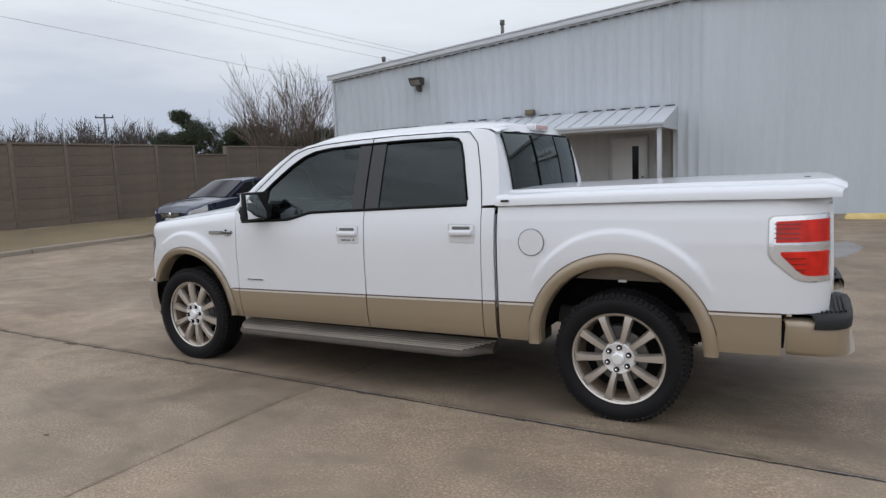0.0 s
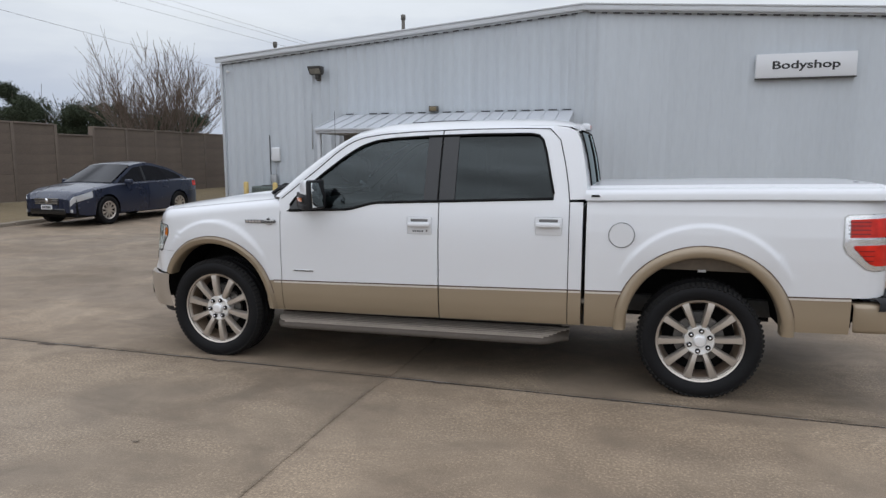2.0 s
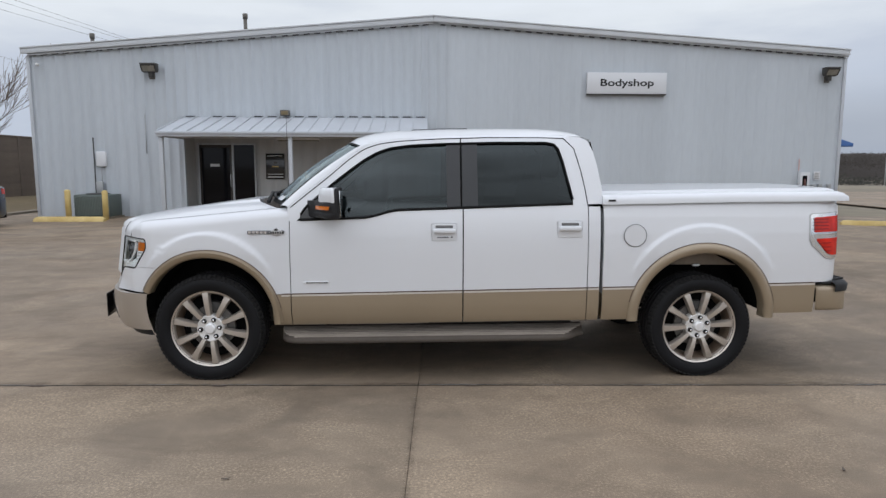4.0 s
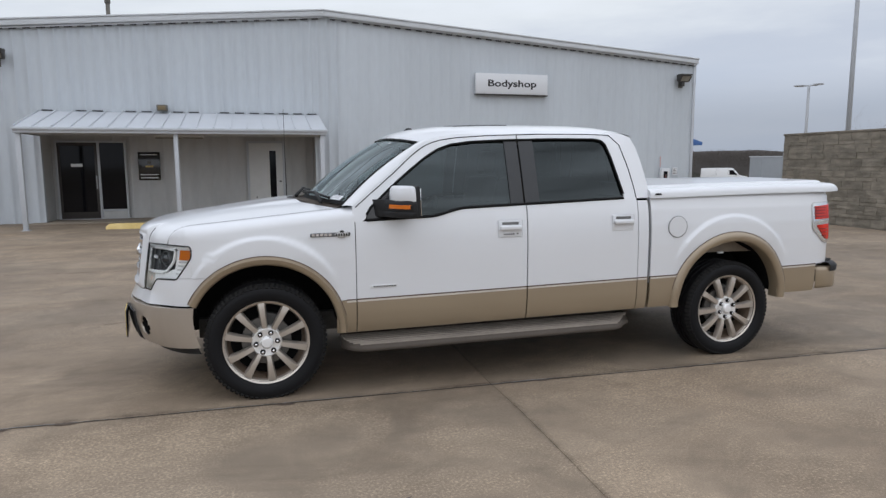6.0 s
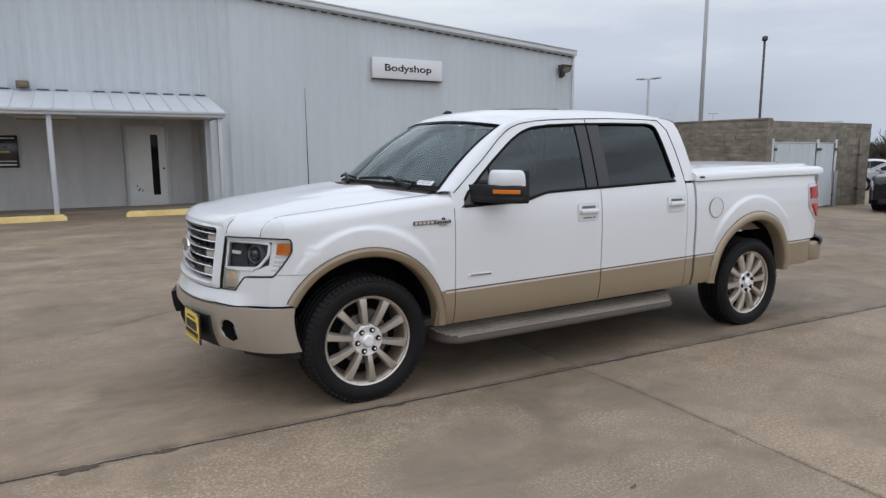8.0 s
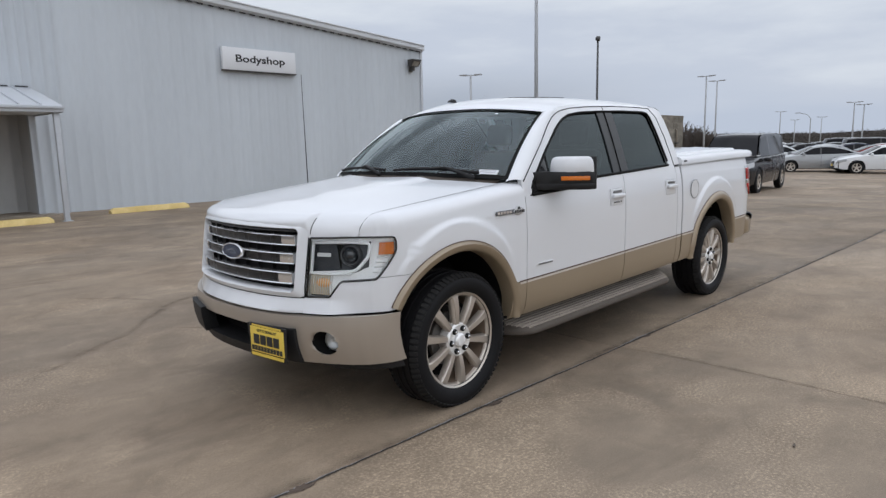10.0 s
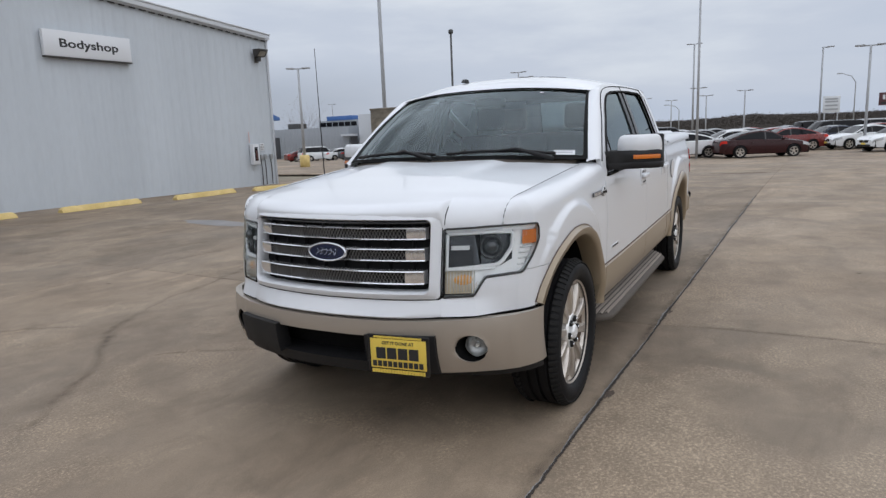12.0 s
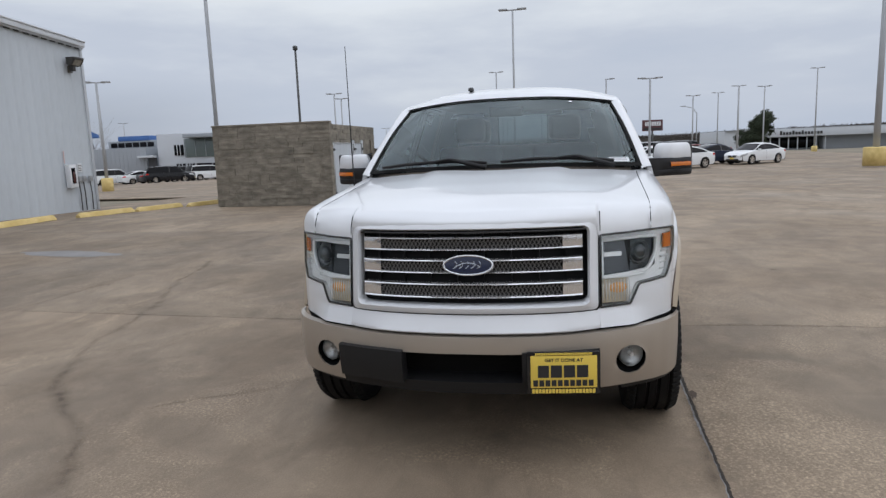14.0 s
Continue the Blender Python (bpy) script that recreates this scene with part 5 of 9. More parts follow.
# roof skin, windshield and back window share the edge line
bm = bmesh.new()
rows = []
for k in range(33):
    x = lerp_at([(0, -0.86), (4, -0.80), (8, -0.65), (29, 0.89), (32, 0.975)], k)
    zc = lerp_at(ROOF_C, x)
    row = []
    for j in range(41):
        t = -1 + 2 * j / 40
        edge = lerp_at(ROOF_EDGE, max(x + 0.16 * abs(t) ** 3 * (1 - smooth01(x, -0.86, -0.5)), -0.7))
        w = cab_half(edge) - 0.0
        z = edge + (zc - edge) * (1 - abs(t) ** 2.6)
        row.append((x + 0.16 * abs(t) ** 2.5 * (1 - smooth01(x, -0.86, -0.3)) + 0.03 * abs(t) ** 3 * smooth01(x, 0.4, 0.86), t * w, z))
    rows.append(row)
grid(bm, rows)
bm.normal_update()
if sum(f.normal.z for f in bm.faces) < 0:
    bmesh.ops.reverse_faces(bm, faces=bm.faces[:])
part("roof", bm, "white_paint", truck, sharp=50)
part("headliner", new_box(-0.65, 0.82, -0.62, 0.62, 1.775, 1.79, bevel=0.01), "headliner", truck)


def shield_point(u, t):
    """Windshield: u up from the cowl, t across."""
    a = abs(t)
    xb, zb, wb = -1.50 + 0.215 * a ** 2.2, 1.322 - 0.022 * a ** 2, 0.890
    xt, zt, wt = -0.862 + 0.16 * a ** 2.5, 1.782 - 0.050 * a ** 2.6, 0.735
    bow = 0.030 * math.sin(math.pi * u)
    return (xb + (xt - xb) * u - bow * 0.6, t * (wb + (wt - wb) * u), zb + (zt - zb) * u + bow * 0.8)


bm = bmesh.new()
grid(bm, [[shield_point(u, t) for t in spread(-0.975, 0.975, 28)] for u in spread(0.02, 0.985, 16)])
part("windshield", bm, "windshield", truck, "wide curved windshield").visible_shadow = False
for s in (-1, 1):
    bm = bmesh.new()
    grid(bm, [[(lambda p, o: (p[0] - o * 0.004, p[1], p[2] + 0.006))(shield_point(u, s * t), 1) for t in (0.952, 0.962, 0.978)] for u in spread(0.0, 1.0, 14)])
    part("windshield_border", bm, "seal", truck, "black windshield edge band")
    # white a-pillar between windshield and side frame
    bm = bmesh.new()
    rows = []
    for u in spread(-0.03, 1.0, 16):
        p = Vector(shield_point(u, s * 0.968))
        x = lerp_at([(-0.03, -1.242), (1.0, -0.66)], u)
        q = Vector((x, s * (cab_half(roof_edge(x)) + 0.002), roof_edge(x)))
        mid = (p + q) / 2 + Vector((-0.012, s * 0.012, 0.012))
        rows.append([p + Vector((0, 0, 0.004)), p * 0.6 + mid * 0.4 + Vector((-0.003, 0, 0.006)), mid, mid * 0.4 + q * 0.6 + Vector((-0.003, s * 0.004, 0.003)), q])
    grid(bm, rows)
    bmesh.ops.recalc_face_normals(bm, faces=bm.faces[:])
    part("a_pillar", bm, "white_paint", truck, sharp=60)
bm = bmesh.new()
grid(bm, [[(lambda p: (p[0] - 0.004, p[1], p[2] + 0.006))(shield_point(u, t)) for t in spread(-0.975, 0.975, 28)] for u in (0.0, 0.02, 0.04)])
grid(bm, [[(lambda p: (p[0] - 0.004, p[1], p[2] + 0.006))(shield_point(u, t)) for t in spread(-0.975, 0.975, 28)] for u in (0.972, 0.985, 1.0)])
part("windshield_border", bm, "seal", truck, "black windshield edge band")
bm = bmesh.new()
grid(bm, [[Vector(shield_point(u, t)) + Vector((-0.008, 0, 0.008)) for t in spread(-0.90, -0.765, 6)] for u in spread(0.045, 0.098, 4)])
bmesh.ops.recalc_face_normals(bm, faces=bm.faces[:])
sticker = part("inspection_sticker", thick(bm, 0.001), "paper", truck, "small white windshield sticker")
for u in (0.060, 0.080):
    for t in spread(-0.885, -0.79, 7):
        bm = bmesh.new()
        grid(bm, [[Vector(shield_point(uu, tt)) + Vector((-0.0105, 0, 0.0105)) for tt in (t, t + 0.010)] for uu in (u, u + 0.009)])
        part("writing_bar", bm, "pole_grey", sticker)
bm = bmesh.new()
grid(bm, [[Vector(shield_point(u, t)) + Vector((-0.004, 0, 0.004)) for t in (-0.60, -0.585, -0.57)] for u in (0.905, 0.915, 0.925)])
part("toll_tag", bm, "paper", truck, "tiny pale tag behind the glass")
for y0, y1, yy in ((-0.02, -0.66, -0.3), (0.72, 0.06, 0.3)):
    pts = []
    for k in range(7):
        t = (y0 + (y1 - y0) * k / 6)
        p = Vector(shield_point(0.035 + 0.035 * math.sin(math.pi * k / 6) * 0.8, t / 0.84))
        pts.append(p + Vector((-0.020, 0, 0.022)))
    wiper = part("wiper", new_tube(pts, 0.010, 6), "black_plastic", truck)
    q = Vector(shield_point(0.0, y1 / 0.84))
    part("wiper_arm", new_tube([q + Vector((-0.06, 0, 0.012)), pts[4] + Vector((-0.02, 0, 0.015)), pts[3]], [0.016, 0.011, 0.008], 6), "black_plastic", wiper)

# back of the cab
bm = bmesh.new()
rows = []
for k in range(13):
    z = 1.24 + 0.615 * k / 12
    x = lerp_at([(1.24, 1.085), (1.42, 1.072), (1.60, 1.043), (1.75, 1.005), (1.82, 0.978), (1.86, 0.94)], z)
    w = cab_half(min(z, 1.82)) - 0.004
    rows.append([(x + 0.035 * (1 - abs(t) ** 2.5) - 0.004, t * w, z - 0.04 * abs(t) ** 3 * smooth01(z, 1.7, 1.85)) for t in spread(-1, 1, 24)])
grid(bm, rows)
bmesh.ops.recalc_face_normals(bm, faces=bm.faces[:])
dead = []
for f in bm.faces:
    c = f.calc_center_median()
    if abs(c.y) < 0.66 and 1.36 < c.z < 1.775:
        dead.append(f)
bmesh.ops.delete(bm, geom=dead, context="FACES")
part("cab_back", bm, "white_paint", truck, sharp=50)


def back_x(z):
    return lerp_at([(1.24, 1.085), (1.42, 1.072), (1.60, 1.043), (1.75, 1.005), (1.82, 0.978)], z) + 0.006


for ya, yb, o in ((-0.70, -0.245, 0), (-0.235, 0.235, 0.004), (0.245, 0.70, 0)):
    bm = bmesh.new()
    grid(bm, [[(back_x(z) + o + 0.035 * (1 - abs(y / 0.78) ** 2.5), y, z) for y in spread(ya, yb, 6)] for z in spread(1.33, 1.79, 8)])
    part("back_window_pane", bm, "tint_rear" if o == 0 else "tint_front", truck, "dark sliding back window pane").visible_shadow = False
for y in (-0.71, -0.24, 0.24, 0.71):
    part("back_window_seal", new_tube([(back_x(z) + 0.004 + 0.035 * (1 - abs(y / 0.78) ** 2.5), y, z) for z in spread(1.32, 1.775, 6)], 0.006, 6), "seal", truck)
for z, ye in ((1.32, 0.71), (1.785, 0.65)):
    part("back_window_seal", new_tube([(back_x(z) + 0.004 + 0.035 * (1 - abs(y / 0.78) ** 2.5), y, z) for y in spread(-ye, ye, 10)], 0.006, 6), "seal", truck)
brake = part("high_brake_lamp", new_box(0.975, 1.040, -0.17, 0.17, 1.812, 1.862, bevel=0.014), "white_paint", truck)
part("lens", new_box(1.034, 1.045, -0.12, 0.12, 1.822, 1.852, bevel=0.004), "brake_pale", brake, "pale red brake lens")
part("roof_antenna", new_prism([(-0.62, 0.0), (-0.53, 0.0), (-0.54, 0.022), (-0.58, 0.028)], "y", -0.018, 0.018, bevel=0.006), "black_plastic", truck, "small black roof antenna", at=pose(0, 0.28, 1.868))
def roof_z(x, y):
    edge, zc = lerp_at(ROOF_EDGE, x), lerp_at(ROOF_C, x)
    return edge + (zc - edge) * (1 - abs(y / cab_half(edge)) ** 2.6)


bm = bmesh.new()
rows = [[(x, y, roof_z(x, y) + (0.005 if abs(y) < 0.359 and -0.349 < x < 0.099 else -0.004)) for y in [-0.36, -0.358] + spread(-0.34, 0.34, 14) + [0.358, 0.36]]
        for x in [-0.35, -0.348] + spread(-0.33, 0.08, 10) + [0.098, 0.10]]
grid(bm, rows)
bm.normal_update()
if sum(f.normal.z for f in bm.faces) < 0:
    bmesh.ops.reverse_faces(bm, faces=bm.faces[:])
part("sunroof", bm, "gloss_black", truck, "dark glass sunroof panel", sharp=40)
part("aerial", new_tube([(-1.600, 0.872, 1.24), (-1.602, 0.876, 1.60), (-1.604, 0.880, 2.085)], [0.004, 0.0032, 0.002], 6), "black_plastic", truck, "thin black whip aerial")

# ---- bed, hard cover, tailgate ----
COVER = [(1.064, 0.956), (2.6, 0.947), (2.78, 0.938), (2.90, 0.922), (2.96, 0.905), (3.005, 0.882)]
bm = bmesh.new()
rows = []
for k in range(31):
    x = 1.064 + 1.941 * k / 30
    zb = rear_body(min(x, 2.92)) + 0.003
    e = smooth01(x, 2.86, 3.005)
    wide = lerp_at(COVER, x)
    row = []
    for t, dz in ((-1, 0.0), (-1, 0.035), (-0.985, 0.058), (-0.955, 0.068), (-0.88, 0.072), (-0.80, 0.074), (-0.785, 0.092), (-0.4, 0.100), (0, 0.103), (0.4, 0.100), (0.785, 0.092), (0.80, 0.074), (0.88, 0.072), (0.955, 0.068), (0.985, 0.058), (1, 0.035), (1, 0.0)):
        lift = dz * (1 - 0.45 * e * e)
        row.append((x - 0.05 * e * abs(t) ** 4, t * wide, zb + lift - 0.008 * smooth01(x, 2.0, 2.9)))
    rows.append(row)
grid(bm, rows)
for r in (rows[0], rows[-1]):
    bm.faces.new([bm.verts.new(p) for p in r])
bmesh.ops.remove_doubles(bm, verts=bm.verts[:], dist=0.0005)
bmesh.ops.recalc_face_normals(bm, faces=bm.faces[:])
cover = part("bed_cover", bm, "white_paint", truck, "white hard bed cover", sharp=40)
part("cover_lock", new_tube([(2.80, -0.50, 1.40), (2.80, -0.50, 1.428), (2.80, -0.50, 1.434)], [0.022, 0.022, 0.014], 14), "gloss_black", cover, "small black lock knob")
part("cover_seal", new_box(1.07, 2.70, -0.88, 0.88, 1.28, 1.330), "seal", truck)
part("cover_badge", new_prism([(1.10, 1.333), (1.16, 1.334), (1.155, 1.348), (1.105, 1.347)], "y", -0.962, -0.957, bevel=0.002), "lug", cover, "small dark oval badge")
part("cover_lock", new_box(2.56, 2.62, -0.05, 0.05, 1.408, 1.42, bevel=0.004), "black_plastic", cover)
tailgate = part("tailgate", new_prism([(2.84, 0.66), (2.91, 0.67), (2.93, 0.95), (2.92, 1.30), (2.84, 1.31)], "y", -0.815, 0.815, bevel=0.01), "white_paint", truck)
part("tailgate_handle", new_box(2.92, 2.95, -0.14, 0.14, 1.12, 1.20, bevel=0.012), "chrome", tailgate, "chrome tailgate handle")
part("trim_panel", new_box(2.925, 2.935, -0.70, 0.70, 0.80, 0.98, bevel=0.006), "satin_chrome", tailgate)

# ---- wheels ----


def lathe(bm, prof, n=64, close=False):
    """Prof of (radius, y) turned round the y axis."""
    rows = []
    for k in range(n + 1):
        a = 2 * math.pi * k / n
        rows.append([(r * math.cos(a), y, r * math.sin(a)) for r, y in prof])
    grid(bm, rows)
    bmesh.ops.remove_doubles(bm, verts=bm.verts[:], dist=0.0004)
    bmesh.ops.recalc_face_normals(bm, faces=bm.faces[:])
    return bm


TREAD = []


def build_wheel(parent, x, s, turn):
    """One wheel; its outer face looks along -y before the turn."""
    k = 1.004 if x < 0 else 0.982
    hubm = pose(x, s * 0.838, HUB_Z[x], 0, 0, 0 if s < 0 else 180) @ pose(0, 0, 0, 0, turn, 0) @ Matrix.Diagonal((k, 1.0, k, 1))
    tyre = part("wheel", lathe(bmesh.new(), [(0.272, -0.098), (0.284, -0.106), (0.292, -0.119), (0.308, -0.130), (0.335, -0.137), (0.362, -0.134), (0.383, -0.122), (0.393, -0.105), (0.396, -0.09), (0.386, -0.086), (0.386, -0.078), (0.398, -0.074), (0.400, -0.035), (0.387, -0.031), (0.387, -0.021), (0.400, -0.017), (0.400, 0.017),
                                        (0.387, 0.021), (0.387, 0.031), (0.400, 0.035), (0.398, 0.074), (0.386, 0.078), (0.386, 0.086), (0.396, 0.09), (0.393, 0.105), (0.383, 0.122), (0.335, 0.137), (0.275, 0.118), (0.262, 0.102)], 72), "rubber", parent,
                "black all-terrain tyre on an alloy wheel", sharp=35)
    tyre.matrix_basis = hubm
    if not TREAD:
        for sd in (-1, 1):
            m = Matrix.Translation((0, sd * 0.106, 0.3885)) @ Matrix.Rotation(radians(-sd * 30), 4, "X")
            lug = part("tread_lug", new_box(-0.0108, 0.0108, -0.027, 0.020, -0.010, 0.0075, bevel=0.0015, seg=1, m=m), "tread", tyre, smooth=False)
            TREAD.append(lug.data)
            bpy.data.objects.remove(lug)
    for k in range(72):
        for q in (0, 1):
            lug = new("tread_lug", TREAD[q])
            lug.parent = tyre
            lug.matrix_basis = Matrix.Rotation(2 * math.pi * (k + 0.5 * q) / 72, 4, "Y")
    rim = part("rim", lathe(bmesh.new(), [(0.262, -0.104), (0.273, -0.110), (0.276, -0.104), (0.270, -0.098), (0.258, -0.094), (0.250, -0.080), (0.243, -0.02), (0.24, 0.10), (0.262, 0.102)], 72), "alloy", tyre, "machined silver alloy rim", sharp=30, at=Matrix.Diagonal((1.04, 1.0, 1.04, 1)))
    part("barrel", lathe(bmesh.new(), [(0.257, -0.078), (0.250, -0.02), (0.245, 0.09)], 48), "alloy_tan", tyre, "tan painted rim barrel")
    for k in range(10):
        a = 2 * math.pi * (k + 0.5) / 10
        bm = bmesh.new()
        # spoke: broad at the rim, raised and flat faced, waisted towards the hub
        sec = []
        for r, w, yo, yi in ((0.070, 0.0165, -0.088, -0.045), (0.11, 0.0180, -0.100, -0.055), (0.16, 0.0205, -0.104, -0.06), (0.21, 0.0230, -0.104, -0.06), (0.245, 0.0262, -0.100, -0.06), (0.262, 0.031, -0.097, -0.06)):
            w *= 0.90
            sec.append([(-w * 1.25, yi, r), (-w, yo + 0.006, r), (-w * 0.8, yo, r), (w * 0.8, yo, r), (w, yo + 0.006, r), (w * 1.25, yi, r)])
        grid(bm, sec)
        bmesh.ops.transform(bm, matrix=Matrix.Rotation(a, 4, "Y"), verts=bm.verts[:])
        bmesh.ops.recalc_face_normals(bm, faces=bm.faces[:])
        part("spoke", bm, "alloy", rim, sharp=30)
    part("hub_plate", lathe(bmesh.new(), [(0.0, -0.090), (0.06, -0.094), (0.088, -0.100), (0.097, -0.088), (0.10, -0.03)], 40), "alloy_bright", rim)
    part("centre_cap", lathe(bmesh.new(), [(0.0, -0.122), (0.030, -0.119), (0.040, -0.108), (0.043, -0.070)], 32), "satin_chrome", rim, "brushed silver centre cap")
    for k in range(6):
        a = 2 * math.pi * k / 6 + 0.2
        bm = new_tube([(0.0675 * math.sin(a), -0.07, 0.0675 * math.cos(a)), (0.0675 * math.sin(a), -0.107, 0.0675 * math.cos(a)), (0.0675 * math.sin(a), -0.114, 0.0675 * math.cos(a))], [0.0172, 0.0172, 0.011], 8)
        part("lug_nut", bm, "lug", rim, "dark steel lug nut")
        part("nut_cap", new_tube([(0.0675 * math.sin(a), -0.113, 0.0675 * math.cos(a)), (0.0675 * math.sin(a), -0.118, 0.0675 * math.cos(a))], [0.0105, 0.007], 8), "chrome", rim)
    part("brake_disc", lathe(bmesh.new(), [(0.09, -0.028), (0.165, -0.028), (0.165, 0.0), (0.09, 0.0)], 40), "disc", tyre)
    part("brake_caliper", new_box(-0.05, 0.05, -0.045, 0.03, 0.11, 0.19, bevel=0.012), "underbody", tyre)
    part("wheel_back", lathe(bmesh.new(), [(0.0, 0.02), (0.238, 0.03)], 40), "void", tyre)
    return tyre


for x, s, turn in ((HF, -1, 12), (HR, -1, -4), (HF, 1, 30), (HR, 1, 8)):
    build_wheel(truck, x, s, turn)


# ---- nose: fascia, grille, lamps, bumper ----
NOSE = [(0.0, -2.757), (0.15, -2.750), (0.3, -2.730), (0.42, -2.702), (0.51, -2.668), (0.555, -2.640), (0.698, -2.578), (0.745, -2.535), (0.80, -2.485), (0.858, -2.425), (0.896, -2.36), (0.923, -2.27), (0.942, -2.15)]


def nose_x(y, z):
    """Plan line of the nose; it leans back with height."""
    a = abs(y)
    return lerp_at(NOSE, a) + 0.16 * max(z - 0.78, 0.0) + 0.10 * max(0.72 - z, 0.0) * 0.5


def nose_sheet(ys, lo, hi, rows, back=0.02, out=0.0):
    bm = bmesh.new()
    cols = []
    for y in ys:
        z0, z1 = lo(y), hi(y)
        cols.append([(nose_x(y, z0 + (z1 - z0) * k / rows) - out, y, z0 + (z1 - z0) * k / rows) for k in range(rows + 1)])
    grid(bm, cols)
    if back:
        rim = [e for e in bm.edges if len(e.link_faces) == 1]
        for g in bmesh.ops.extrude_edge_only(bm, edges=rim)["geom"]:
            if isinstance(g, bmesh.types.BMVert):
                g.co.x += back
    bmesh.ops.recalc_face_normals(bm, faces=bm.faces[:])
    return bm


GY, GZ0, GZ1 = 0.510, 0.772, 1.100
SY, SZ0 = 0.555, 0.738
# white surround of the grille: side posts, lower bar; the hood closes the top
bm = bmesh.new()


def round_rect(hw, z0, z1, r, per=9):
    """Closed loop of points round a rectangle with rounded corners, the same count on every loop."""
    pts = []
    for cy, cz, a0 in ((hw - r, z1 - r, 0), (-hw + r, z1 - r, 90), (-hw + r, z0 + r, 180), (hw - r, z0 + r, 270)):
        pts += [(cy + r * math.cos(radians(a0 + 90 * k / (per - 1))), cz + r * math.sin(radians(a0 + 90 * k / (per - 1)))) for k in range(per)]
        (ya, za) = pts[-1]
        yb, zb = {0: (-hw + r, z1), 90: (-hw, z0 + r), 180: (hw - r, z0), 270: (hw, z1 - r)}[a0]
        pts += [(ya + (yb - ya) * k / 12, za + (zb - za) * k / 12) for k in range(1, 12)]
    return pts


loop_in = round_rect(GY, GZ0, GZ1, 0.030)
loop_out = round_rect(SY, SZ0, 1.135, 0.022)
N = len(loop_in)
rows = []
for k in range(N):
    (yi, zi), (yo, zo) = loop_in[k], loop_out[k]
    row = [(nose_x(yi, zi) + 0.07, yi, zi), (nose_x(yi, zi) - 0.004, yi, zi), (nose_x(yi, zi) - 0.016, yi + (yo - yi) * 0.2, zi + (zo - zi) * 0.2),
           (nose_x(yo, zo) - 0.014, yi + (yo - yi) * 0.8, zi + (zo - zi) * 0.8), (nose_x(yo, zo) - 0.004, yo, zo), (nose_x(yo, zo) + 0.03, yo, zo)]
    rows.append(row)
rows.append(rows[0])
grid(bm, rows)
bmesh.ops.remove_doubles(bm, verts=bm.verts[:], dist=0.0004)
bmesh.ops.recalc_face_normals(bm, faces=bm.faces[:])
grille = part("grille", bm, "white_paint", truck, "white-framed grille with three chrome mesh bars", sharp=50)
# black cavity with fine uprights
bm = bmesh.new()
grid(bm, [[(nose_x(y, z) + 0.062, y, z) for y in spread(-GY - 0.01, GY + 0.01, 12)] for z in spread(GZ0 - 0.01, GZ1 + 0.01, 4)])
part("grille_shell", bm, "mesh_black", grille, "black grille shell")
for y in (-0.42, -0.30, -0.18, -0.06, 0.06, 0.18, 0.30, 0.42):
    part("upright", new_box(nose_x(y, 0.93) + 0.035, nose_x(y, 0.93) + 0.06, y - 0.004, y + 0.004, GZ0, GZ1), "mesh_black", grille)
bm = bmesh.new()
rows = []
for k in range(41):
    y = -GY + 2 * GY * k / 40
    rows.append([(nose_x(y, GZ1) + 0.002, y, GZ1 - 0.003), (nose_x(y, GZ1) - 0.012, y, GZ1 - 0.010), (nose_x(y, GZ1) + 0.004, y, GZ1 - 0.016)])
grid(bm, rows)
part("grille_lip", bm, "gloss_black", grille)
